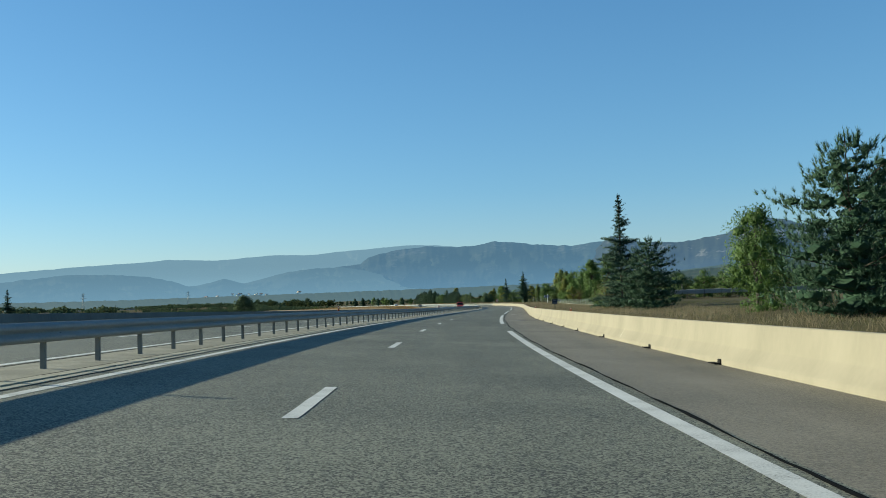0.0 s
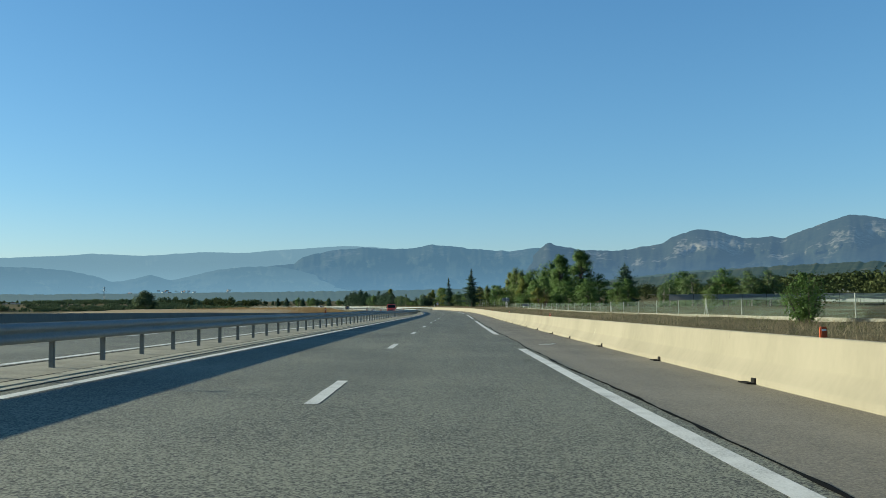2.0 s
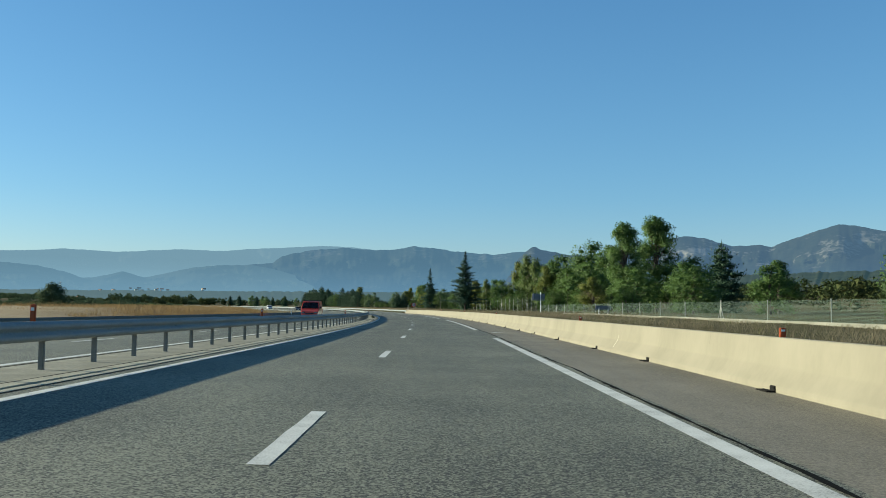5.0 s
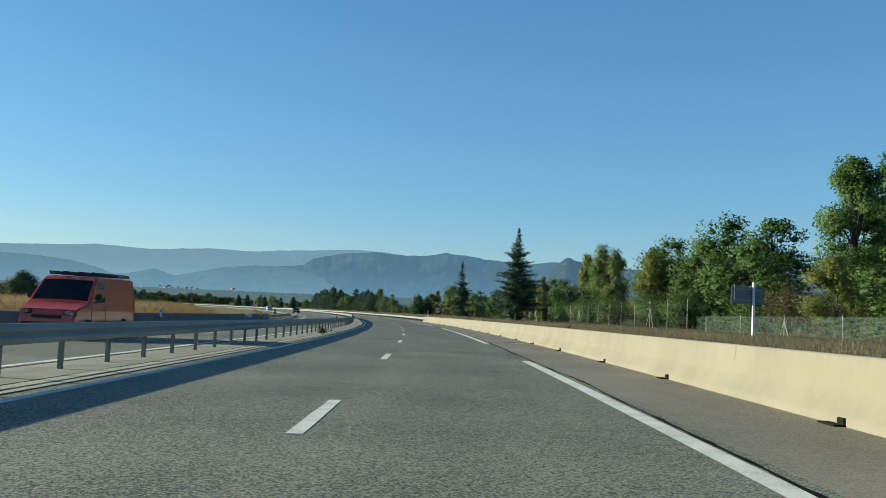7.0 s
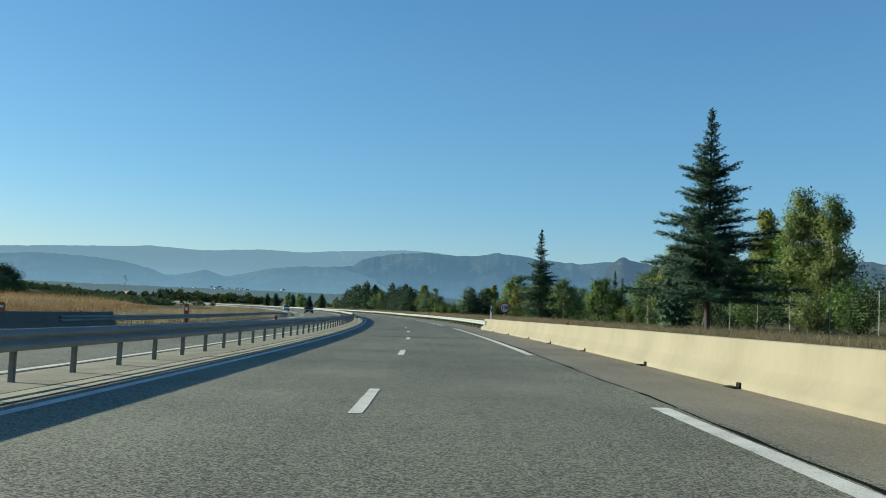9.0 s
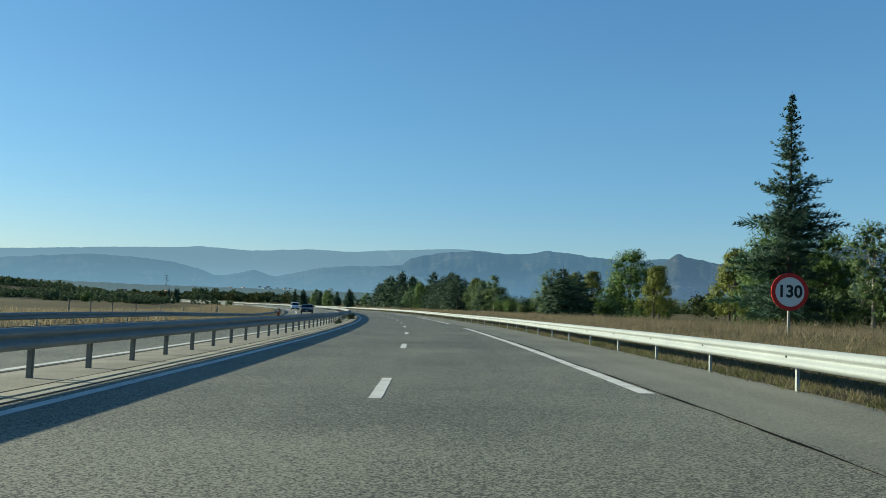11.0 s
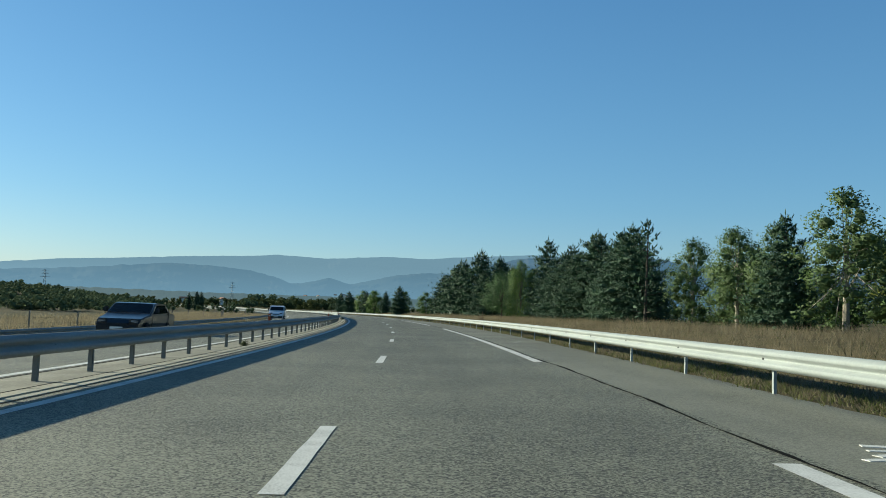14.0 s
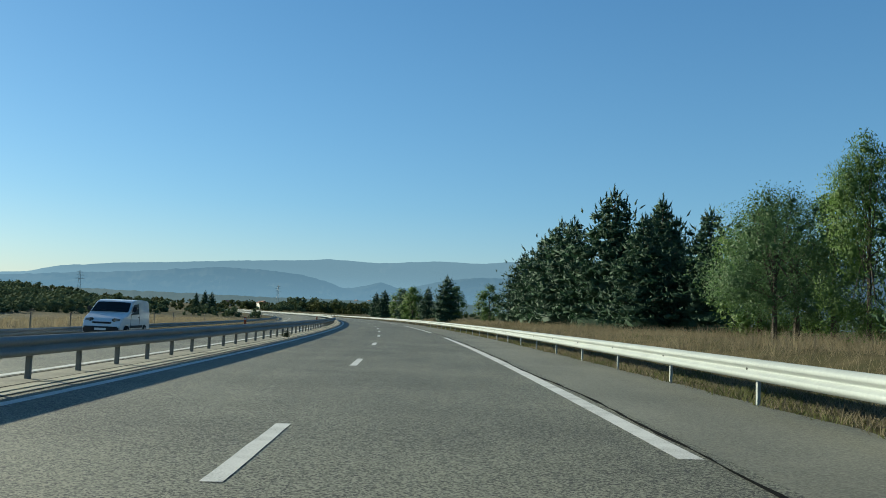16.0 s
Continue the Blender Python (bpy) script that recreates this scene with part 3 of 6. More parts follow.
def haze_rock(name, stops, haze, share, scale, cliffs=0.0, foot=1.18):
    """Forest and bare rock with the valley's blue haze put in as a glow."""
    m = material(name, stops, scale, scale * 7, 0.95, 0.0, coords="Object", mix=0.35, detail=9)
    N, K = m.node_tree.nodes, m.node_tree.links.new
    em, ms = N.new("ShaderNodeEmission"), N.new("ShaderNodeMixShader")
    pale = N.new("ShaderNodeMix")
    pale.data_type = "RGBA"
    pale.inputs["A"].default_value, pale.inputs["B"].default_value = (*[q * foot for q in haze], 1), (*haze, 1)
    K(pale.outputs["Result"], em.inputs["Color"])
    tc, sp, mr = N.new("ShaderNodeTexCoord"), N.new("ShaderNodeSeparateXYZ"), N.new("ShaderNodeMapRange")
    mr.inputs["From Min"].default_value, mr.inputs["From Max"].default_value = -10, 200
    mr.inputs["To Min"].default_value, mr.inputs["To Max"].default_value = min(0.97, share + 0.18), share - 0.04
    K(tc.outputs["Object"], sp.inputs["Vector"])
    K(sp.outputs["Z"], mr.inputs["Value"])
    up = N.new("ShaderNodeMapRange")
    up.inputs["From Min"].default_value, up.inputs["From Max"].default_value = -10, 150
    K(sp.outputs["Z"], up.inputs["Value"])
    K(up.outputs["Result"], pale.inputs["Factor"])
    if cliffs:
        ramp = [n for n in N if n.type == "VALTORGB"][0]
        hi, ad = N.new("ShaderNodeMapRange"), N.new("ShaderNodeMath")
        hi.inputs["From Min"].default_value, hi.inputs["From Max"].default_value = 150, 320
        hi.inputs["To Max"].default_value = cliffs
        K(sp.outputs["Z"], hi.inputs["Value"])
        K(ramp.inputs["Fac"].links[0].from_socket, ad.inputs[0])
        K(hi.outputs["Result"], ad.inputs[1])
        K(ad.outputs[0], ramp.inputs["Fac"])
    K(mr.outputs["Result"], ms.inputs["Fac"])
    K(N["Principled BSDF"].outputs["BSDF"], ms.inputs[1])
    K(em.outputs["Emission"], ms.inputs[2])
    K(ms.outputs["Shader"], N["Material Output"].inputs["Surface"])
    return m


def ridge(name, summits, far, near, mat_, seed, label, foot=-0.3, rough_=0.05, spurs=0.5):
    """A mountain range from its summits (bearing left of the valley's axis, angle of height), sloping to the valley with spurs and gullies."""
    sm = sorted(summits)
    sm = [(1.02 * q + 0.05, r + 0.42) for q, r in sm]
    bear = np.arange(sm[0][0], sm[-1][0] + 0.01, 0.09)
    top = np.interp(bear, [q[0] for q in sm], [q[1] for q in sm])
    top = np.convolve(np.pad(top, 2, "edge"), [0.1, 0.2, 0.4, 0.2, 0.1], "valid")
    top = top + np.array([rough_ * noise.fractal(Vector((b * 1.3, seed, 0)), 0.7, 2.2, 6) for b in bear])
    rows, n = 26, len(bear)
    v = np.empty((rows, n, 3))
    for i in range(rows):
        u = i / (rows - 1)
        wob = np.array([noise.fractal(Vector((b * 0.34 + 1.1 * u, seed + 3.1 + u * 4.2, 1.0)), 0.75, 2.1, 7) for b in bear])
        r = far + (near - far) * u + 170 * spurs * wob * min(1, u * 4)
        e = foot + (top - foot) * ((1 - u) ** 1.25) + 0.28 * spurs * wob * math.sin(math.pi * min(1, u * 1.05)) * (top - foot) / 2.5
        a = np.radians(bear)
        v[i] = np.stack([EYE.x - np.sin(a) * r, EYE.y + np.cos(a) * r, EYE.z + np.tan(np.radians(e)) * r], -1)
    f = [(i * n + j, (i + 1) * n + j, (i + 1) * n + j + 1, i * n + j + 1) for i in range(rows - 1) for j in range(n - 1)]
    return tagged(new(name, mesh(name, v.reshape(-1, 3), f, mat_, None, False)), label, "mountain", kind="structure")


# Each range glows in its own haze colour, more strongly at the foot.
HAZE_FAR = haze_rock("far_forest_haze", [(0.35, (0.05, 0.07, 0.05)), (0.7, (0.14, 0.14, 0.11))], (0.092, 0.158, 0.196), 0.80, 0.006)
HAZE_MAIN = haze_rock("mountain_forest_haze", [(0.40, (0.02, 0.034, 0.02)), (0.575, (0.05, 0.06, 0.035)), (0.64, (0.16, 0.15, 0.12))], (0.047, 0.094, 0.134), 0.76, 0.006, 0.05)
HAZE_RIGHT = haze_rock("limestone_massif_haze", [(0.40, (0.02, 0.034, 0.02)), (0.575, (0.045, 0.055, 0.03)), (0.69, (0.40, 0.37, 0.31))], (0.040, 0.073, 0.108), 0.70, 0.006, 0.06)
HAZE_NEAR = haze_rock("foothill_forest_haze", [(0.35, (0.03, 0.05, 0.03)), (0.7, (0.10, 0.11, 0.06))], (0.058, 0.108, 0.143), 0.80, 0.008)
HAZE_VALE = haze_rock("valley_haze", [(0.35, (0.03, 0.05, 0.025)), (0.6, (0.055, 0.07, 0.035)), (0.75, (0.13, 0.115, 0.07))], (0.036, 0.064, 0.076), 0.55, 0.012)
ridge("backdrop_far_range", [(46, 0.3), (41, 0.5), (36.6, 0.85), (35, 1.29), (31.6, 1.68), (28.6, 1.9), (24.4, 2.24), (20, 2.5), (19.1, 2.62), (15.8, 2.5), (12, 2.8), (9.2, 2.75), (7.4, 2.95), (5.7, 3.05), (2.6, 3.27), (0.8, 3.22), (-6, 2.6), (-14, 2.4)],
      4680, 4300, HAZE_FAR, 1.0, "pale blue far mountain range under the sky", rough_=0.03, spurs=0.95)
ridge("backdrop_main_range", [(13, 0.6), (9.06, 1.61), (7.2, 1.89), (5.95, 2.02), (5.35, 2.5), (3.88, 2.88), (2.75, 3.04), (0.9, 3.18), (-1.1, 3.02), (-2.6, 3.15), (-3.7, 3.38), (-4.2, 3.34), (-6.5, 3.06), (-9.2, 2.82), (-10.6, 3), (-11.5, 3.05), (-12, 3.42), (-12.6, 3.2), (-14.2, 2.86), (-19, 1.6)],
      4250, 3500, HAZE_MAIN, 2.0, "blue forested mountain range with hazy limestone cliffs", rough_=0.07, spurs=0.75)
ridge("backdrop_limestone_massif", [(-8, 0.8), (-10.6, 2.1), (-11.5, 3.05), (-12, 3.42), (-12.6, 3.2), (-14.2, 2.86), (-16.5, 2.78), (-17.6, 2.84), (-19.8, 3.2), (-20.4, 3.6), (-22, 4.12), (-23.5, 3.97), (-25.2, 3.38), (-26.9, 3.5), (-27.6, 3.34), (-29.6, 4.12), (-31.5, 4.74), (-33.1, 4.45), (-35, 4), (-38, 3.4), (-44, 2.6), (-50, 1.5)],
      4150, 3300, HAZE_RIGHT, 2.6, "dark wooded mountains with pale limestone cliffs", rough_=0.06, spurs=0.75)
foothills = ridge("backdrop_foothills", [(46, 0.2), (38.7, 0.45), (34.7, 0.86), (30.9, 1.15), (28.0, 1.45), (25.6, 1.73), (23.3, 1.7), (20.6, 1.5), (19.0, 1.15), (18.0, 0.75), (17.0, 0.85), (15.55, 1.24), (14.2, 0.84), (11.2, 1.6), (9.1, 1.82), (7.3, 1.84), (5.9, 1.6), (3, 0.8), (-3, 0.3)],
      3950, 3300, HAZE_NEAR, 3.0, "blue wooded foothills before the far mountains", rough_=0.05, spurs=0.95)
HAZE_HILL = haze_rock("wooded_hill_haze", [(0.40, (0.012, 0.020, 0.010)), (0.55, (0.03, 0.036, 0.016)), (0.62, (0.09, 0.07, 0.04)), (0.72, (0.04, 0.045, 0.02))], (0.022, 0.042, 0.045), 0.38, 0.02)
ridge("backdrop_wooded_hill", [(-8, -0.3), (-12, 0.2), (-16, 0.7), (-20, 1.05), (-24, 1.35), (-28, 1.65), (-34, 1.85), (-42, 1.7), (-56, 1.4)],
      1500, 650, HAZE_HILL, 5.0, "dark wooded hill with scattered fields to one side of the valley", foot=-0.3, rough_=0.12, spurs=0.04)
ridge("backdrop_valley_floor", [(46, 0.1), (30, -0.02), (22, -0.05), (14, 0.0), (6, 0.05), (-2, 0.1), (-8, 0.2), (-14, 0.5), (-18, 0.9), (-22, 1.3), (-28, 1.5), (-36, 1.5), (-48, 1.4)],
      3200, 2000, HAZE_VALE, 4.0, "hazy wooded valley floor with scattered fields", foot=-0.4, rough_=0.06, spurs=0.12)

# ---- plants ----
def spray_mesh(name, tri, out, mat_, soft=0.72):
    """Loose leaf triangles (n, 3, 3), turned outwards and shaded softly as the clump they belong to."""
    n = np.cross(tri[:, 1] - tri[:, 0], tri[:, 2] - tri[:, 0])
    n /= np.linalg.norm(n, axis=1, keepdims=True) + 1e-9
    out = out / (np.linalg.norm(out, axis=1, keepdims=True) + 1e-9)
    back = (n * out).sum(1) < 0
    tri[back] = tri[back][:, ::-1]
    n[back] *= -1
    nn = soft * out + (1 - soft) * n
    nn /= np.linalg.norm(nn, axis=1, keepdims=True)
    me = mesh(name, tri.reshape(-1, 3), np.arange(3 * len(tri)).reshape(-1, 3).tolist(), mat_, None, False)
    me.normals_split_custom_set_from_vertices(np.repeat(nn, 3, 0).tolist())
    return me


ICO = bmesh.new()
bmesh.ops.create_icosphere(ICO, subdivisions=1, radius=1.0)
ICO_V, ICO_F = np.array([v.co for v in ICO.verts]), np.array([[v.index for v in f.verts] for f in ICO.faces])
ICO.free()


def hearts(c, r, rng, share=0.6, tall=0.9):
    """The dense, dark inside of leaf clumps: small uneven solids. Gives triangles and outward directions."""
    n = len(c)
    v = ICO_V[None] * rng.uniform(0.75, 1.2, (n, len(ICO_V), 1)) * (np.broadcast_to(r, n) * share)[:, None, None] * np.array([1, 1, tall]) + c[:, None]
    tri = v[:, ICO_F].reshape(-1, 3, 3)
    return tri, np.tile(ICO_V[ICO_F].mean(1), (n, 1))


def leaf_quads(pos, size, rng, up=0.0, aspect=0.55):
    """Pointed leaf sprays at the given places, turned at random."""
    n = len(pos)
    d = rng.normal(size=(n, 3))
    d[:, 2] += up
    d /= np.linalg.norm(d, axis=1, keepdims=True)
    e = np.cross(d, rng.normal(size=(n, 3)))
    e /= np.linalg.norm(e, axis=1, keepdims=True)
    sz = (size * rng.uniform(0.6, 1.4, n))[:, None]
    return np.stack([pos - d * sz * 0.5 + e * sz * aspect * 0.5, pos + d * sz * 0.5, pos - d * sz * 0.4 - e * sz * aspect * 0.5], 1)


def limb_mesh(name, segs, mat_):
    bm = bmesh.new()
    for a, b, r0, r1 in segs:
        add_tube(bm, a, b, r0, r1, 7)
    return from_bm(name, bm, mat_)


def thing_of(name, label, category, parts, group="roadside trees"):
    root = tagged(new(name), label, category, group)
    for nm, me in parts:
        child(nm, me, root)
    return root


def make_broadleaf(name, seed, height, width, mat_, label, leaf=0.30, count=6500, base=0.16, lean=0.0, bark=None, tall=1.0, heart=0.36, top=1.0):
    """A broadleaf of a forked trunk and clumps of leaf sprays, with gaps between the clumps."""
    rng = np.random.default_rng(seed)
    k = 56 if top == 1.0 else 84
    z = base + (0.97 - base) * rng.uniform(0, 1, k) ** (0.8 if top >= 1 else 1.45)
    prof = np.sin(np.pi * np.clip((z - base + 0.24) / (1.26 - base), 0, 1) ** top) ** 0.75
    a = rng.uniform(0, 2 * np.pi, k) + np.arange(k) * 2.4
    rr = 0.5 * width * prof * rng.uniform(0.1, 0.92, k) ** 0.6
    c = np.stack([np.cos(a) * rr + lean * z * height, np.sin(a) * rr, z * height], -1)
    rad = np.clip(max(width * 0.175, height * 0.075) * ((0.55 + 0.6 * prof) if top >= 1 else (0.12 + 1.05 * prof)) * rng.uniform(0.7, 1.25, k), 0.25, None)
    share = rad ** 2 / (rad ** 2).sum()
    pick = rng.choice(k, count, p=share)
    d = rng.normal(size=(count, 3))
    d /= np.linalg.norm(d, axis=1, keepdims=True)
    q = rng.uniform(0, 1, count) ** 0.45
    pos = c[pick] + d * (rad[pick] * q)[:, None] * np.array([1, 1, 0.85 * tall])
    pos[:, 2] = np.maximum(pos[:, 2], 0.15)
    middle = np.array([lean * height * 0.6, 0, height * (0.35 + 0.3 * base)])
    whole = (pos - middle) / np.array([0.5 * width, 0.5 * width, 0.5 * height])
    core, way = hearts(c * np.array([0.9, 0.9, 0.97]), rad, rng, heart, 0.8 * tall)
    core[:, :, 2] = np.maximum(core[:, :, 2], 0.1)
    crown = spray_mesh("crown", np.concatenate([leaf_quads(pos, leaf, rng), core]), np.concatenate([d + 0.8 * whole + rng.normal(0, 0.22, pos.shape), way + 0.5 * np.repeat((c - middle) / height, 20, 0)]), mat_)
    r = 0.022 * height
    fork = Vector((lean * height * 0.3, 0, height * max(base, 0.22)))
    segs = [((0, 0, -0.3), fork, r, r * 0.75), (fork, Vector((lean * height * 0.75, 0, height * 0.8)), r * 0.75, r * 0.2)]
    for j in range(0, k, 3):
        st = fork.lerp(Vector((lean * height * 0.75, 0, height * 0.8)), float(rng.uniform(0, 0.7)))
        segs.append((st, Vector(c[j]), r * 0.26, r * 0.05))
    trunk = limb_mesh("trunk", segs, bark or BARK)
    return thing_of(name, label, "tree", [("trunk", trunk), ("crown", crown)])


def spikes(pos, direc, length, rng, n=7, spread=0.55, width=0.045):
    """Needle tufts: thin blades fanned about a shoot."""
    m = len(pos)
    P_ = np.repeat(pos, n, 0)
    d = np.repeat(direc, n, 0) + rng.normal(0, spread, (m * n, 3))
    d /= np.linalg.norm(d, axis=1, keepdims=True)
    e = np.cross(d, rng.normal(size=(m * n, 3)))
    e /= np.linalg.norm(e, axis=1, keepdims=True)
    ln = np.repeat(np.broadcast_to(length, m), n)[:, None] * rng.uniform(0.7, 1.2, (m * n, 1))
    return np.stack([P_ - e * width, P_ + e * width, P_ + d * ln], 1)


def brushes(pos, axis, long_, rng, n, needle, width, core=0.4):
    """Foxtail shoots: a dense spindle of needles with n loose needle blades. Gives triangles and outward directions."""
    m, q = len(pos), 4
    a = np.cross(axis, rng.normal(size=(m, 3)))
    a /= np.linalg.norm(a, axis=1, keepdims=True)
    b = np.cross(axis, a)
    ang = 2 * np.pi * np.arange(q) / q
    side = a[:, None] * np.cos(ang)[None, :, None] + b[:, None] * np.sin(ang)[None, :, None]
    ring = (pos + axis * long_[:, None] * 0.5)[:, None] + side * needle * core * rng.uniform(0.7, 1.2, (m, q, 1))
    low, tip = np.repeat(pos[:, None], q, 1), np.repeat((pos + axis * (long_ + 0.3 * needle)[:, None])[:, None], q, 1)
    nxt = np.roll(ring, -1, 1)
    mid = side + np.roll(side, -1, 1)
    tri = np.concatenate([np.stack([low, ring, nxt], 2).reshape(-1, 3, 3), np.stack([ring, tip, nxt], 2).reshape(-1, 3, 3)])
    ax = np.repeat(axis, q, 0)
    out = np.concatenate([mid.reshape(-1, 3) - 0.3 * ax, mid.reshape(-1, 3) + 0.7 * ax])
    ax = np.repeat(axis, n, 0)
    s2 = np.cross(ax, rng.normal(size=(m * n, 3)))
    s2 /= np.linalg.norm(s2, axis=1, keepdims=True)
    t = np.tile(np.linspace(0.2, 1, n), m)[:, None]
    p = np.repeat(pos, n, 0) + ax * t * np.repeat(long_, n)[:, None] + s2 * needle * 0.15
    d = s2 * (1.0 - 0.6 * t) + ax * (0.6 + 0.6 * t)
    d /= np.linalg.norm(d, axis=1, keepdims=True)
    e = np.cross(d, s2 + 0.6 * rng.normal(size=(m * n, 3)))
    e /= np.linalg.norm(e, axis=1, keepdims=True)
    ln = needle * rng.uniform(0.8, 1.3, (m * n, 1))
    return np.concatenate([tri, np.stack([p - e * width, p + e * width, p + d * ln], 1)]), np.concatenate([out, s2 + 0.35 * ax + rng.normal(0, 0.35, s2.shape)])


def make_pine(name, seed, height, width, label, bare=0.08, open_=0.0, fine=0, taper=0.72):
    """A black pine: whorled, upturned boughs that end in foxtail shoots, over a dark inner mass."""
    rng = np.random.default_rng(seed)
    levels, deep = int(height / (0.45, 0.40, 0.34)[fine]), (1, 2, 6)[fine]
    pos, direc, size, pads, inner, segs = [], [], [], [], [], [((0, 0, -0.3), (0.1, 0.05, height * 0.95), 0.015 * height, 0.012)]
    for i in range(levels):
        u = (i + rng.uniform(0, 0.6)) / levels
        z = height * (bare + (0.93 - bare) * u)
        R_ = 0.5 * width * (1 - u) ** taper * (0.8 + 0.2 * min(1, u * 4)) * (0.9 + 0.2 * math.sin(i * 2.3 + seed)) + 0.06
        nb = max(4, int(R_ * 4.6))
        for j in range(nb):
            a = 2 * math.pi * j / nb + i * 0.9 + rng.uniform(-0.3, 0.3)
            r = R_ * rng.uniform(0.66, 1.14)
            if rng.uniform() < open_:
                continue
            rise = 0.12 + 0.5 * u
            out = np.array([math.cos(a), math.sin(a), rise])
            base = np.array([0, 0, z - 0.15])
            if i % 2 == 0 and j % 2 == 0:
                segs.append((base, base + out * r, 0.028, 0.008))
            k = int((2 + int(r > 0.5) + int(r > 0.8) + 2 * int(r > 1.3) + 2 * int(r > 2.0) + int(r > 2.8)) * (0.62, 1.25, 1.7)[fine])
            t = np.linspace(0.45, 1.0, k) + rng.uniform(-0.07, 0.07, k)
            p = base + out * (t * r)[:, None] + np.clip(rng.normal(0, 1, (k, 3)), -1.5, 1.5) * np.array([0.24, 0.24, 0.08]) * (0.15 + 0.42 * r)
            pos.append(p)
            size.append(np.full(k, 0.8 + 0.7 * smooth(u, 0.6, 0.95)))
            if r > 0.35 and not open_:
                pads.append([*(base + out * r * rng.uniform(0.58, 0.78) + np.array([0, 0, 0.06])), min(0.14 + (0.25, 0.21, 0.15)[fine] * r, 0.72)])
            direc.append(np.tile(out * np.array([0.45, 0.45, 1]) + np.array([0, 0, 0.55]), (k, 1)) + rng.normal(0, 0.28, (k, 3)))
            inner.append(base + out * rng.uniform(0.05, 0.66, (deep, 1)) * r + rng.normal(0, 0.13, (deep, 3)))
    for x, y, z in ((0, 0, 0.93), (0.13, 0.1, 0.9), (-0.12, 0.1, 0.88), (0.04, -0.15, 0.89)):
        pos.append(np.array([[x, y, z * height]]))
        direc.append(np.array([[x, y, 1.0]]))
        size.append(np.array([1.5]))
    pos, direc, size, inner = np.concatenate(pos), np.concatenate(direc), np.concatenate(size), np.concatenate(inner)
    direc = direc / np.linalg.norm(direc, axis=1, keepdims=True)
    n, needle, thick = ((5, 0.17, 0.026), (8, 0.115, 0.011), (22, 0.14, 0.0075))[fine]
    tri, o1 = brushes(pos, direc, rng.uniform(0.26, 0.46, len(pos)) * size * (0.9, 0.66, 0.55)[fine], rng, n, needle, thick, (0.40, 0.42, 0.22)[fine])
    away = tri.mean(1) * np.array([1, 1, 0]) / (0.5 * width)
    lv = np.arange(0, 0.9, 0.06)
    hc = np.stack([0.3 * np.cos(lv * 40), 0.3 * np.sin(lv * 40), height * (bare + (0.9 - bare) * lv)], -1)
    tri2, o2 = hearts(hc, 0.5 * width * (1 - lv) ** taper + 0.1, rng, 0.0 if open_ else (0.46, 0.36, 0.22)[fine], 0.35)
    tri3 = leaf_quads(inner, (0.34, 0.26, 0.17)[fine], rng, 0.3, 0.6)
    if pads:
        pads = np.array(pads)
        tri4, o4 = hearts(pads[:, :3] * np.array([0.9, 0.9, 1]), pads[:, 3], rng, 0.55, 0.5)
        many = (14, 62, 60)[fine]
        d = rng.normal(size=(many * len(pads), 3))
        d /= np.linalg.norm(d, axis=1, keepdims=True)
        q = np.repeat(pads, many, 0)
        fuzz = leaf_quads(q[:, :3] + d * np.array([1, 1, 0.6]) * (q[:, 3] * rng.uniform(0.5, 1.05, len(q)))[:, None], (0.34, 0.18, 0.11)[fine], rng, 0.7, (0.38, 0.26, 0.22)[fine])
        tri2, o2 = np.concatenate([tri2, tri4, fuzz]), np.concatenate([o2, o4 - np.array([0, 0, 0.3]), d + rng.normal(0, 0.25, d.shape) + 0.7 * fuzz.mean(1) * np.array([1, 1, 0]) / (0.5 * width)])
    tri2, o2 = np.concatenate([tri2, tri3]), np.concatenate([o2, inner * np.array([1, 1, 0]) / (0.5 * width) + rng.normal(0, 0.3, inner.shape)])
    crown = spray_mesh("crown", np.concatenate([tri, tri2]), np.concatenate([o1 + 0.7 * away, o2]), PINE, 0.8)
    return thing_of(name, label, "tree", [("trunk", limb_mesh("trunk", segs, BARK)), ("crown", crown)])


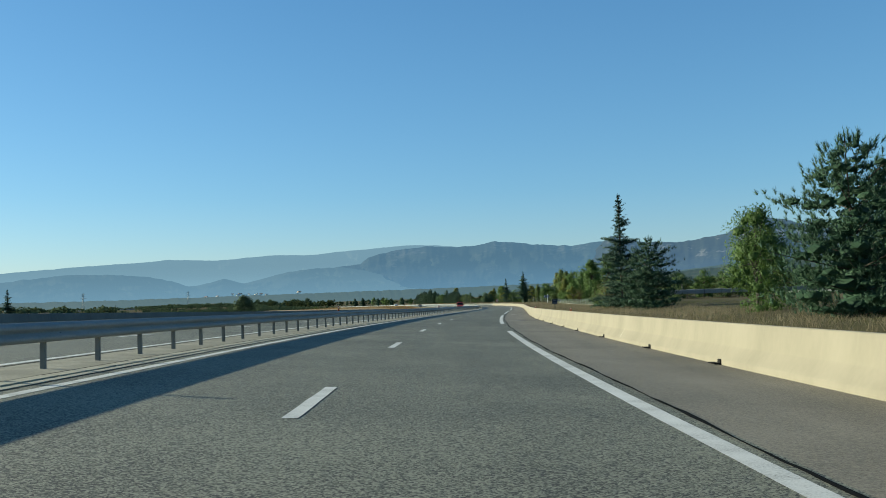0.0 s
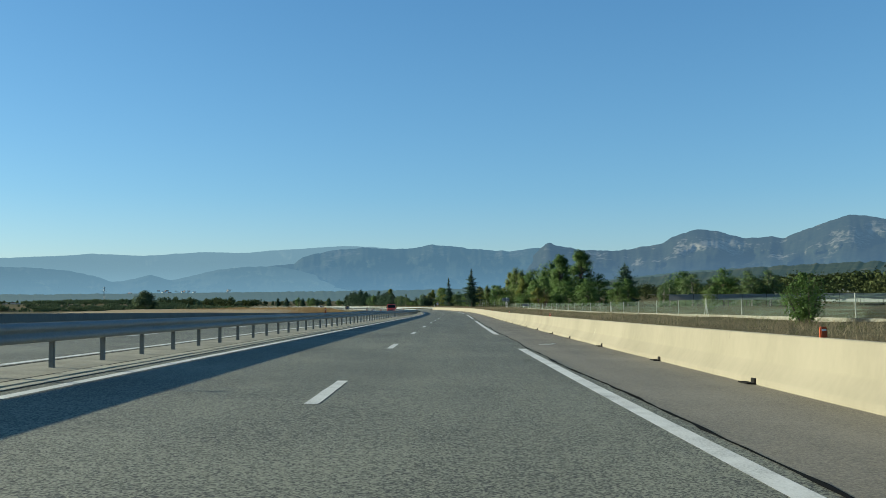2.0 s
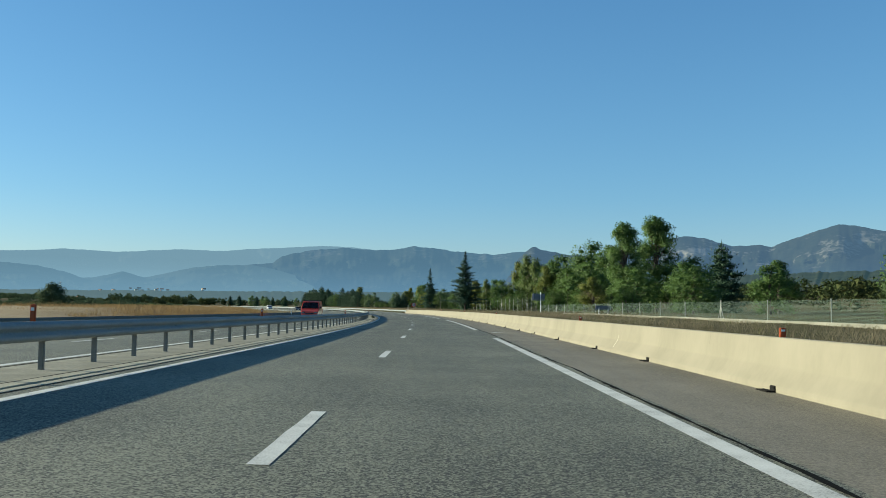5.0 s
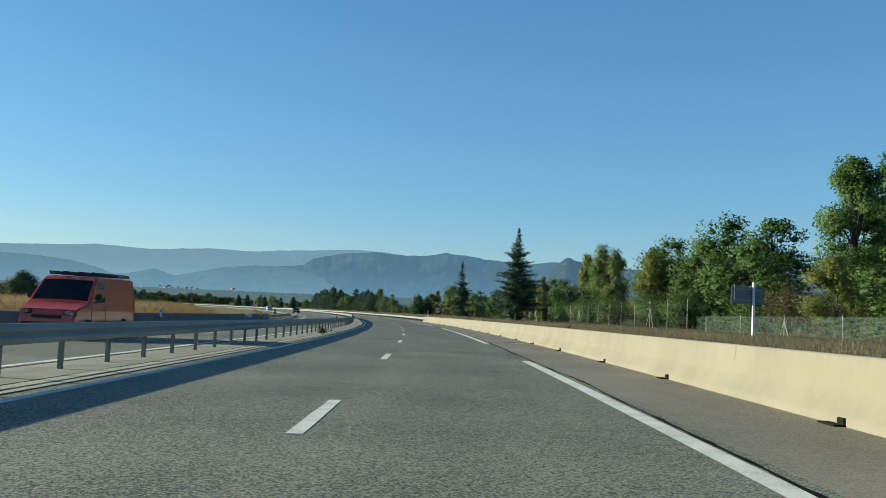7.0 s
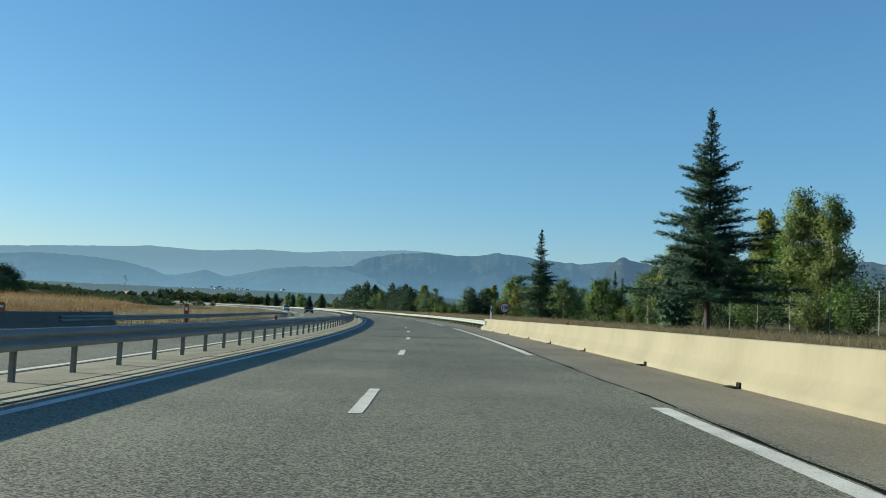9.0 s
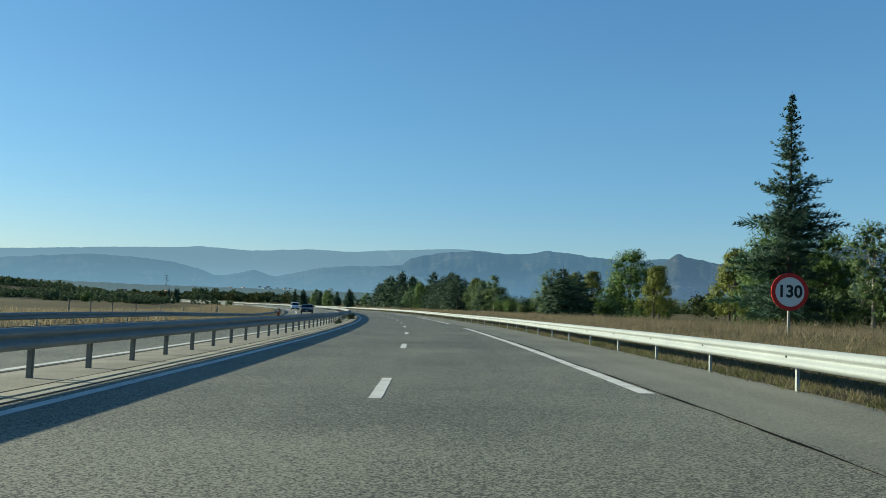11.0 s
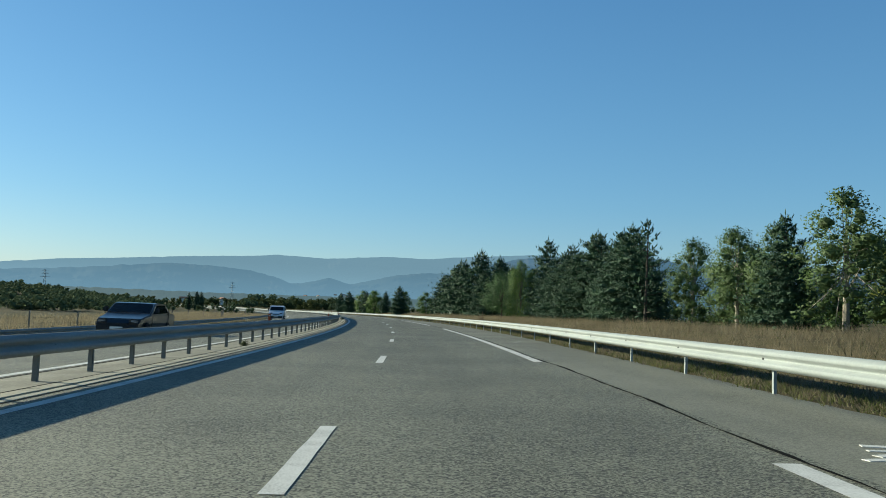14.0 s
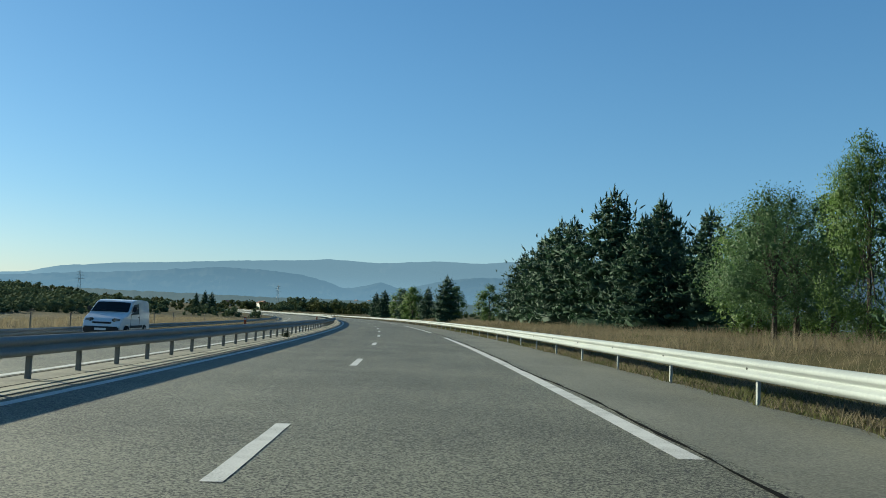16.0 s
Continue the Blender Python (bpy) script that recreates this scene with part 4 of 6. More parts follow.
def make_cedar(name, seed, height, width, label, bare=0.12, droop=0.12, sparse=0.0):
    """A conical cedar: tiers of level boughs with fine twigs, gaps between the tiers and a thin leader."""
    rng = np.random.default_rng(seed)
    segs = [((0, 0, -0.3), (0, 0, height * 0.5), 0.012 * height, 0.007 * height), ((0, 0, height * 0.5), (0, 0, height), 0.007 * height, 0.01)]
    P0, D0, L0, O0 = [], [], [], []
    levels = int(height / 0.40)
    for i in range(levels):
        u = i / levels
        z0 = height * (bare + (1 - bare) * u)
        R_ = 0.5 * width * (1 - u) ** 1.1 * (0.88 + 0.22 * math.sin(i * 1.7) + 0.12 * math.sin(i * 0.6 + seed)) + 0.03
        for j in range(9):
            if rng.uniform() < sparse:
                continue
            a = 2 * math.pi * j / 9 + i * 1.3 + rng.uniform(-0.35, 0.35)
            r = R_ * rng.uniform(0.5, 1.25)
            z = z0 + rng.uniform(-0.16, 0.16)
            d = np.array([math.cos(a), math.sin(a), 0.10 + 0.5 * u])
            side = np.array([-math.sin(a), math.cos(a), 0.0])
            base = np.array([0, 0, z])
            if j % 2 == 0:
                segs.append((base, base + d * r, 0.024 * (1 - u) + 0.007, 0.005))
            k = max(4, int(r * 10))
            t = np.linspace(0.12, 1.0, k)
            p = base + d * (t * r)[:, None] - np.array([0, 0, 1]) * (droop * (t * r) ** 1.5)[:, None] * 0.4
            sgn = np.where(np.arange(k) % 2 == 0, 1, -1)[:, None]
            for rep in range(2):
                P0.append(p + rng.normal(0, 0.04, p.shape))
                D0.append(side * sgn * (0.9 - 0.3 * rep) + d * 0.7 + np.array([0, 0, -0.12 + 0.3 * rep]) + rng.normal(0, 0.2, p.shape))
                L0.append(np.clip((1.05 - t) * r * 0.42 + 0.06 + 0.10 * (1 - u), 0.08, 0.5))
                O0.append(np.tile(np.array([math.cos(a), math.sin(a), 0.0]), (k, 1)) * (0.3 + 0.5 * t)[:, None] + np.array([0, 0, 0.55 - 0.5 * (1 - rep)]))
    pos, dr, ln, out = (np.concatenate(q) for q in (P0, D0, L0, O0))
    dr = dr / np.linalg.norm(dr, axis=1, keepdims=True)
    tri = spikes(pos, dr, ln, rng, 6, 0.38, 0.021)
    crown = spray_mesh("crown", tri, np.repeat(out, 6, 0) + rng.normal(0, 0.2, (6 * len(out), 3)), CEDAR, 0.6)
    return thing_of(name, label, "tree", [("trunk", limb_mesh("trunk", segs, BARK)), ("crown", crown)])


def make_shrub(name, seed, height, width, mat_, label, leaf=0.16, count=2600, twigs=14, stem=0.03):
    rng = np.random.default_rng(seed)
    segs, c = [], []
    for i in range(twigs):
        a, r = rng.uniform(0, 2 * np.pi), 0.5 * width * rng.uniform(0.1, 0.8)
        top = np.array([math.cos(a) * r, math.sin(a) * r, height * rng.uniform(0.45, 1.0) * (1 - 0.35 * (2 * r / width) ** 2)])
        segs.append(((top[0] * 0.15, top[1] * 0.15, -0.15), top, stem, stem * 0.2))
        c.append(top)
    c = np.array(c)
    pick = rng.integers(0, twigs, count)
    t = rng.uniform(0.2, 1.0, count)[:, None]
    pos = c[pick] * t + rng.normal(0, 1, (count, 3)) * np.array([1, 1, 0.8]) * width * 0.072
    pos[:, 2] = np.maximum(pos[:, 2], 0.05)
    leaves = spray_mesh("foliage", leaf_quads(pos, leaf, rng, 0.3), (pos - c[pick] * 0.7) / width * 3 + pos / width + rng.normal(0, 0.3, pos.shape), mat_)
    return thing_of(name, label, "shrub", [("branchwork", limb_mesh("branchwork", segs, BARK)), ("foliage", leaves)], "roadside shrubs")


class Kind:
    """A kind of plant: the first one placed is the built one, the others are copies."""

    def __init__(self, ob, height):
        self.ob, self.height, self.used = ob, height, False

    def place(self, s, l, h, turn=None, wide=1.0):
        k = h / self.height
        x, y, z = at(s, l, float(verge(s, l)))
        turn = (s * 37.7 + l * 91.3) % 360 if turn is None else turn
        m = pose(x, y, z - 0.04, 0, 0, turn) @ Matrix.Diagonal((k * wide, k * wide, k, 1))
        if self.used:
            return copy_thing(self.ob, m @ Matrix.Diagonal((*[1 / q for q in self.ob.scale], 1)))
        self.used = True
        self.ob.matrix_basis = m
        return self.ob


PINES = [Kind(make_pine("pine", 11, 9.0, 7.6, "dense dark green black pine on the dry verge", 0.02), 9.0),
         Kind(make_pine("pine", 12, 9.0, 8.6, "broad dark green black pine with upturned shoots", 0.02), 9.0)]
NEAR_PINES = [Kind(make_pine("pine", 14, 8.0, 6.8, "dense dark green black pine beside the road", 0.02, 0.0, 1), 8.0),
              Kind(make_pine("pine", 15, 8.0, 7.4, "broad dark green black pine with upright shoot tips", 0.02, 0.0, 1), 8.0),
              Kind(make_pine("pine", 16, 8.0, 4.4, "open young pine with bare lower trunk and upright tips", 0.12, 0.25, 1, 0.8), 8.0)]
CLOSE_PINES = [Kind(make_pine("pine", 17, 6.0, 6.4, "dense dark green black pine close behind the barrier", 0.02, 0.0, 2, 0.6), 6.0),
               Kind(make_pine("pine", 18, 6.0, 6.8, "broad dark black pine close behind the barrier", 0.02, 0.0, 2, 0.6), 6.0)]
CEDARS = [Kind(make_cedar("cedar", 21, 12.5, 7.6, "tall conical blue-green cedar with level boughs", 0.14, 0.12, 0.1), 12.5),
          Kind(make_cedar("cedar", 22, 9.0, 4.8, "slender ragged spruce with a thin leader", 0.06, 0.25, 0.18), 9.0)]
GREENS = [Kind(make_broadleaf("broadleaf_tree", 31, 12.0, 8.5, LEAF, "full green broadleaf tree behind the fence", 0.33, 6000, 0.02), 12.0),
          Kind(make_broadleaf("broadleaf_tree", 32, 12.0, 6.8, LEAF, "tall green broadleaf tree with gaps in its crown", 0.32, 5800, 0.04), 12.0)]
POPLARS = [Kind(make_broadleaf("poplar_tree", 41, 17.0, 7.6, LEAF, "tall dark green poplar with a rounded crown", 0.30, 17000, 0.03, top=1.1), 17.0),
           Kind(make_broadleaf("poplar_tree", 42, 14.0, 4.2, OLIVE, "slim upright poplar with thinning olive leaves", 0.22, 14000, 0.03, bark=PALEBARK, tall=1.5), 14.0)]
OLIVES = [Kind(make_broadleaf("broadleaf_tree", 51, 8.0, 5.4, SAGE, "olive green broadleaf tree turning to autumn", 0.17, 8000, 0.03, bark=PALEBARK), 8.0),
          Kind(make_broadleaf("broadleaf_tree", 52, 8.0, 5.2, SAGE, "light upright tree with thin olive leaves", 0.17, 7800, 0.02, bark=PALEBARK), 8.0)]
NEARS = [Kind(make_broadleaf("broadleaf_tree", 53, 6.5, 5.2, LEAF, "green broadleaf tree close to the guardrail", 0.09, 24000, 0.02, heart=0.22), 6.5),
         Kind(make_broadleaf("broadleaf_tree", 54, 5.0, 4.6, FEATHER, "light green feathery young tree near the guardrail", 0.075, 22000, 0.2, heart=0.15), 5.0)]
CONES = [Kind(make_broadleaf("broadleaf_tree", 57, 6.2, 4.6, SAGE, "dense conical olive green tree in the dry verge", 0.115, 15000, 0.0, bark=PALEBARK, top=0.66), 6.2)]
MIDS = [Kind(make_broadleaf("broadleaf_tree", 34, 9.0, 7.4, LEAF, "dark green broadleaf tree in the dry verge", 0.20, 10500, 0.02), 9.0)]
ROUNDS = [Kind(make_broadleaf("broadleaf_tree", 33, 12.0, 13.0, SCRUB, "broad dark rounded oak standing alone in the fields", 0.42, 12000, 0.06), 12.0)]
YELLOWS = [Kind(make_broadleaf("broadleaf_tree", 61, 10.0, 6.0, YELLOW, "yellowing autumn broadleaf tree", 0.27, 6500, 0.12), 10.0)]
SHRUBS = [Kind(make_shrub("shrub", 71, 3.0, 3.2, LEAF, "round dark green shrub in the dry grass", 0.115, 4200, 20), 3.0),
          Kind(make_shrub("shrub", 72, 3.6, 4.2, RUST, "russet autumn shrub with bare twigs", 0.10, 4400, 24), 3.6),
          Kind(make_shrub("shrub", 73, 3.0, 3.4, OLIVE, "olive green shrub on the verge", 0.115, 4200, 20), 3.0)]

for kind, i, s, l, h, wide in [
    # first stretch, beside the shoulder's concrete barrier
    (PINES, 1, 17.5, 13.8, 5.9, 1.3), (PINES, 0, 13, 15.8, 6.2, 1.32), (MIDS, 0, 27, 14.0, 4.5, 0.78), (GREENS, 1, 31, 15.5, 4.6, 0.9), (PINES, 0, 22, 17.0, 5.6, 0.9),
    (CEDARS, 1, 55.7, 12.9, 8.9, 1.15), (PINES, 1, 48.8, 13.8, 5.1, 1.3), (SHRUBS, 1, 62, 13.2, 3.0, 1.15), (SHRUBS, 1, 67, 14.2, 2.9, 1.2), (SHRUBS, 2, 64.5, 13.6, 2.7, 1.2),
    (SHRUBS, 2, 70, 13.5, 3.0, 1.0), (SHRUBS, 1, 77, 15.0, 2.9, 0.9), (OLIVES, 1, 60, 14.6, 4.2, 1.0), (SHRUBS, 0, 85, 14.2, 1.9, 1.25), (SHRUBS, 2, 147, 20, 2.2, 0.8), (SHRUBS, 2, 128, 24, 2.4, 0.8),
    # the grove behind the low fence
    (POPLARS, 0, 275, 34.5, 14.2, 1.0), (POPLARS, 0, 279, 41.0, 15.7, 1.15), (PINES, 1, 287, 55.8, 12.6, 0.95), (GREENS, 0, 310, 40.0, 13.8, 1.20), (GREENS, 1, 300, 40.5, 12.5, 1.32),
    (GREENS, 0, 318, 36, 11.6, 1.20), (YELLOWS, 0, 312, 31, 9.0, 0.9), (GREENS, 1, 357, 40, 12.0, 1.32),
    (YELLOWS, 0, 361, 38.2, 12.6, 0.8), (POPLARS, 1, 354.6, 38.9, 13.9, 1.15), (POPLARS, 1, 352, 40.5, 13.0, 1.1), (SHRUBS, 0, 322, 29, 4.5, 1.2), (SHRUBS, 2, 334, 29, 4.2, 1.3),
    (SHRUBS, 1, 276, 30, 5.2, 0.9), (YELLOWS, 0, 262, 25.8, 4.9, 1.35), (SHRUBS, 1, 264.5, 26.6, 3.6, 1.0), (GREENS, 0, 268, 34, 6.5, 1.44), (GREENS, 1, 260, 38, 7.0, 1.44), (SHRUBS, 0, 296, 29, 4.5, 1.3), (SHRUBS, 0, 309, 30, 4.8, 1.2),
    (GREENS, 0, 272, 44, 8.5, 1.32), (GREENS, 1, 246, 44, 6.5, 1.45), (GREENS, 0, 232, 52, 7.5, 1.45), (OLIVES, 0, 215, 60, 6.0, 1.3), (SHRUBS, 0, 343, 28.5, 4.2, 1.3),
    (GREENS, 0, 252, 36, 6.0, 1.45), (GREENS, 1, 240, 40, 5.6, 1.45), (SHRUBS, 0, 262, 31, 4.0, 1.3), (SHRUBS, 0, 284, 31, 5.0, 1.3), (GREENS, 0, 290, 33, 8.5, 1.44), (GREENS, 1, 303, 33, 8.0, 1.45), (SHRUBS, 2, 316, 28, 4.4, 1.3), 
    (SHRUBS, 0, 328, 28.5, 4.4, 1.3), (SHRUBS, 0, 349, 29, 4.6, 1.3), (SHRUBS, 2, 356, 30, 4.2, 1.3), (SHRUBS, 0, 303, 28.5, 4.0, 1.3),
    (GREENS, 1, 322, 35.5, 10.8, 1.15), (GREENS, 0, 314, 39, 11.5, 1.1),
    (GREENS, 0, 358, 33, 7.5, 1.2), (GREENS, 1, 367, 31, 6.2, 1.2), (SHRUBS, 2, 352, 28, 3.4, 1.3),
    # field trees beyond the crop tunnels
    (OLIVES, 0, 222, 50.7, 6.6, 1.25), (YELLOWS, 0, 224, 52.5, 4.6, 1.1), (OLIVES, 1, 221, 54.0, 5.4, 1.3), (GREENS, 0, 219, 56.0, 7.5, 1.1), (YELLOWS, 0, 220.5, 57.4, 5.4, 1.0), (OLIVES, 1, 216.5, 60.0, 6.9, 1.35), (SHRUBS, 1, 217, 61.5, 4.6, 1.1),
    (OLIVES, 0, 215, 63.5, 7.0, 1.0), (SHRUBS, 1, 214, 65.8, 4.4, 1.2), (GREENS, 1, 213, 69, 6.4, 1.2), (OLIVES, 0, 196, 37.5, 4.2, 0.9), (OLIVES, 1, 228, 48, 5.2, 1.4),
    # cedars and the trees by the speed sign
    (CEDARS, 0, 322.2, 16.5, 12.6, 1.12), (PINES, 0, 334, 18.6, 6.0, 0.85), (YELLOWS, 0, 349, 24.2, 7.0, 1.0), (POPLARS, 1, 352, 27.5, 7.6, 1.1), (OLIVES, 1, 362, 26.7, 6.2, 0.8), (CEDARS, 1, 372, 25.6, 6.2, 0.9), (MIDS, 0, 369, 23.2, 5.0, 1.1), (MIDS, 0, 381.5, 21.2, 4.8, 0.9), (OLIVES, 0, 388, 24.0, 4.6, 1.3), (MIDS, 0, 398, 27.5, 5.0, 1.2), (OLIVES, 1, 357, 24.4, 5.0, 1.1), (YELLOWS, 0, 392, 20.8, 4.8, 0.9), (CEDARS, 1, 380, 18.4, 11.6, 1.05), (MIDS, 0, 384, 19.6, 6.0, 0.9), (OLIVES, 0, 377, 20.8, 4.8, 1.1), (OLIVES, 1, 396, 26, 6.0, 1.2),
    (YELLOWS, 0, 398, 23, 5.0, 1.0), (MIDS, 0, 372, 30, 6.2, 1.2), (CEDARS, 0, 391, 33, 6.4, 1.0), (MIDS, 0, 366, 34, 8.0, 1.1), (OLIVES, 0, 404, 31, 5.2, 1.3), (MIDS, 0, 410, 36, 6.2, 1.2), (SHRUBS, 2, 362, 24, 2.6, 1.2),
    # third stretch, along the roadside guardrail
    (PINES, 0, 426.5, 17.6, 5.4, 1.35), (PINES, 1, 431, 20.5, 5.2, 1.25), (CONES, 0, 444.3, 20.7, 6.3, 1.05), (MIDS, 0, 439, 29.3, 8.4, 1.05), (PINES, 0, 452, 32, 7.0, 1.00), (YELLOWS, 0, 418, 25, 5.2, 1.0), (YELLOWS, 0, 411, 22, 4.6, 1.0),
    (OLIVES, 1, 469.6, 18.3, 5.8, 1.25), (OLIVES, 0, 478.5, 17.6, 4.9, 1.05), (SHRUBS, 0, 455, 17.5, 2.2, 1.1), (SHRUBS, 2, 449, 18, 2.0, 1.0), (YELLOWS, 0, 500, 42, 8.5, 0.9), (SHRUBS, 0, 444, 15.5, 2.2, 1.1), (YELLOWS, 0, 472, 31.5, 6.6, 1.35), (YELLOWS, 0, 516, 52, 10.0, 1.1),
    (OLIVES, 0, 485.4, 17.9, 5.2, 1.0), (OLIVES, 1, 481, 18.6, 5.4, 1.0), (OLIVES, 1, 474, 17.6, 4.8, 1.0), (PINES, 0, 472.8, 17.3, 5.5, 0.95), (PINES, 1, 500.5, 19.5, 6.6, 1.2), (PINES, 0, 506, 15.8, 6.2, 1.15), (PINES, 1, 512, 16.5, 6.8, 1.2), (PINES, 0, 482.5, 20.5, 4.8, 1.1),
    (PINES, 2, 487, 15.5, 6.9, 1.18), (PINES, 0, 490.2, 15.6, 6.9, 1.25), (PINES, 1, 494, 16.5, 6.5, 1.25), (PINES, 0, 498, 17.4, 7.4, 1.25), (PINES, 1, 503, 17.0, 7.5, 1.25), (PINES, 0, 509, 18.5, 8.4, 1.25), (PINES, 1, 515, 17.8, 7.6, 1.25),
    (PINES, 0, 524, 17.5, 9.1, 1.0), (NEARS, 1, 528.5, 13.5, 5.2, 0.95), (NEARS, 0, 525.5, 15.0, 6.4, 0.62), (NEARS, 1, 532, 16.0, 5.4, 1.1), (GREENS, 0, 536, 16.4, 5.6, 1.0), (GREENS, 1, 533, 18.0, 5.8, 1.0),
    (PINES, 1, 559.5, 16.5, 10.5, 1.05), (PINES, 0, 554, 18.2, 9.2, 0.95), (PINES, 0, 549, 15.4, 7.2, 1.12), (PINES, 0, 566, 15.2, 9.2, 1.24), (PINES, 1, 572, 15.6, 9.6, 1.18), (PINES, 0, 579.6, 15.8, 9.0, 1.18), (PINES, 1, 586, 15.2, 7.8, 1.18), (PINES, 0, 547, 18.5, 7.4, 1.18), (PINES, 1, 558, 19.5, 9.0, 1.18),
    (PINES, 1, 608.6, 9.8, 6.4, 1.00), (GREENS, 0, 600, 14, 4.6, 1.1), (GREENS, 1, 622, 13, 5.2, 1.1), (GREENS, 0, 648, 9.4, 6.0, 1.1), (PINES, 0, 640, 11, 5.8, 1.00), (GREENS, 1, 660, 10.5, 6.2, 1.0), (PINES, 1, 676, 11, 6.6, 1.00), (GREENS, 0, 690, 12, 6.8, 1.1), (YELLOWS, 0, 604, 51, 11.0, 1.0), (GREENS, 0, 616, 34, 8.5, 1.1), (PINES, 0, 630, 40, 9.5, 1.10), (PINES, 1, 720, 12, 7.5, 1.10), (PINES, 0, 745, 13, 7.5, 1.10),
    (SHRUBS, 0, 432, 24, 2.8, 1.3), (SHRUBS, 2, 438, 23, 2.4, 1.3), (SHRUBS, 0, 455, 24, 2.6, 1.4), (SHRUBS, 2, 462, 26, 2.8, 1.4), (SHRUBS, 0, 424, 28, 2.6, 1.4), (SHRUBS, 0, 470, 24, 3.0, 1.4), (SHRUBS, 0, 478, 23, 3.2, 1.4),
    (SHRUBS, 0, 464, 18.5, 2.6, 1.3), (SHRUBS, 2, 467, 20, 2.8, 1.3), (SHRUBS, 0, 476, 19.5, 2.8, 1.3),
    # beyond the opposite carriageway
    (ROUNDS, 0, 614, -104, 12.0, 1.1), (SHRUBS, 0, 560, -62, 3.0, 1.5), (PINES, 0, 637, -76, 4.8, 0.9), (CEDARS, 1, 126, -81.7, 6.0, 1.3), (PINES, 1, 795, -38, 8.2, 0.7), (PINES, 0, 799, -41, 7.6, 0.7), (PINES, 1, 804, -36, 8.0, 0.7),
]:
    if kind is PINES and s < 60:
        kind, wide = CLOSE_PINES, wide * 0.74
    if kind is PINES and (472.5 < s < 526 or 420 < s < 435):
        kind = NEAR_PINES
    kind[i].place(s, l, h, None, wide)

# ---- grass, field and far woods ----
def blades(name, s, l, hgt, n, rng, mat_, label, lift=0.0, width=0.0065, wander=0.24):
    """Tufts of n bent blades each."""
    m = len(s)
    p = at(s, l, verge(s, l) + lift)
    P_ = np.repeat(p, n, 0) + np.clip(rng.normal(0, wander, (m * n, 3)), -1.6 * wander, 1.6 * wander) * np.array([1, 1, 0])
    a = rng.uniform(0, 2 * np.pi, m * n)
    h = np.repeat(hgt, n) * rng.uniform(0.25, 1.2, m * n)
    lean = rng.normal(0, 0.55, (m * n, 2))
    w = np.stack([np.cos(a), np.sin(a), np.zeros(m * n)], -1) * (width * rng.uniform(0.7, 1.6, m * n))[:, None]
    tip = P_ + np.stack([lean[:, 0] * h, lean[:, 1] * h, h], -1)
    v = np.stack([P_ - w, P_ + w, tip], 1).reshape(-1, 3)
    i = np.arange(m * n)[:, None] * 3
    f = (i + np.arange(3)).tolist()
    return tagged(new(name, mesh(name, v, f, mat_)), label, "grass", kind="stuff")


rng = np.random.default_rng(8)


def scatter(n, s0, s1, l0, l1, power=1.0):
    return rng.uniform(s0, s1, n), l0 + (l1 - l0) * rng.uniform(0, 1, n) ** power


def patchy(s, l, scale=0.12):
    return np.array([noise.noise(Vector((a * scale, b * scale * 2, 0.0))) for a, b in zip(s, l)])


s, l = scatter(17000, 0, 345, 7.6, 15.5, 1.5)
l = np.maximum(l, barrier_l(s) + 0.8)
k = patchy(s, l)
blades("dry_grass", s, l, 0.20 + 0.25 * np.clip(k + 0.1, 0, 1) + 0.10 * (s > 200), 7, rng, STRAW, "tall straw-coloured dry grass behind the barrier")
s, l = scatter(21000, 345, 640, 7.0, 16.5, 1.4)
l = np.maximum(l, rail_l(s) + 0.35)
k = patchy(s, l)
blades("dry_grass", s, l, (0.22 + 0.30 * np.clip(k + 0.3, 0, 1)) * smooth(l, 6.4, 9.0) + 0.10, 6, rng, STRAW, "tall reddish straw dry grass behind the guardrail")
s, l = scatter(11000, 341, 600, 0.0, 2.2, 1.3)
l = l + shoulder_edge(s) + 0.02
g = patchy(s, l, 0.4)
blades("green_verge", s, l, 0.07 + 0.20 * np.clip(g + 0.35, 0, 1) * rng.uniform(0.4, 1, 11000), 7, rng, GREENGRASS, "short green weeds under the guardrail", 0.02, 0.009, 0.12)
s, l = scatter(9000, 341, 600, 0.02, 1.6, 1.2)
l = l + shoulder_edge(s)
blades("dry_weeds", s, l, 0.06 + 0.16 * np.clip(0.4 - patchy(s, l, 0.4), 0, 1), 6, rng, STRAW, "low dry stalks along the ragged asphalt edge", 0.02, 0.007, 0.12)
s, l = scatter(8000, 0, 620, 8.5, 24, 1.1)
blades("green_verge", s, l, 0.15 + 0.25 * np.clip(patchy(s, l, 0.2) + 0.3, 0, 1), 5, rng, GREENGRASS, "green weeds in the dry verge")
s, l = scatter(12000, 330, 640, -34, -17.2, 0.8)
blades("dry_meadow", s, l, 0.45 + 0.35 * np.clip(patchy(s, l) + 0.2, 0, 1), 5, rng, STRAW, "tall pale dry meadow beyond the opposite road", width=0.016)

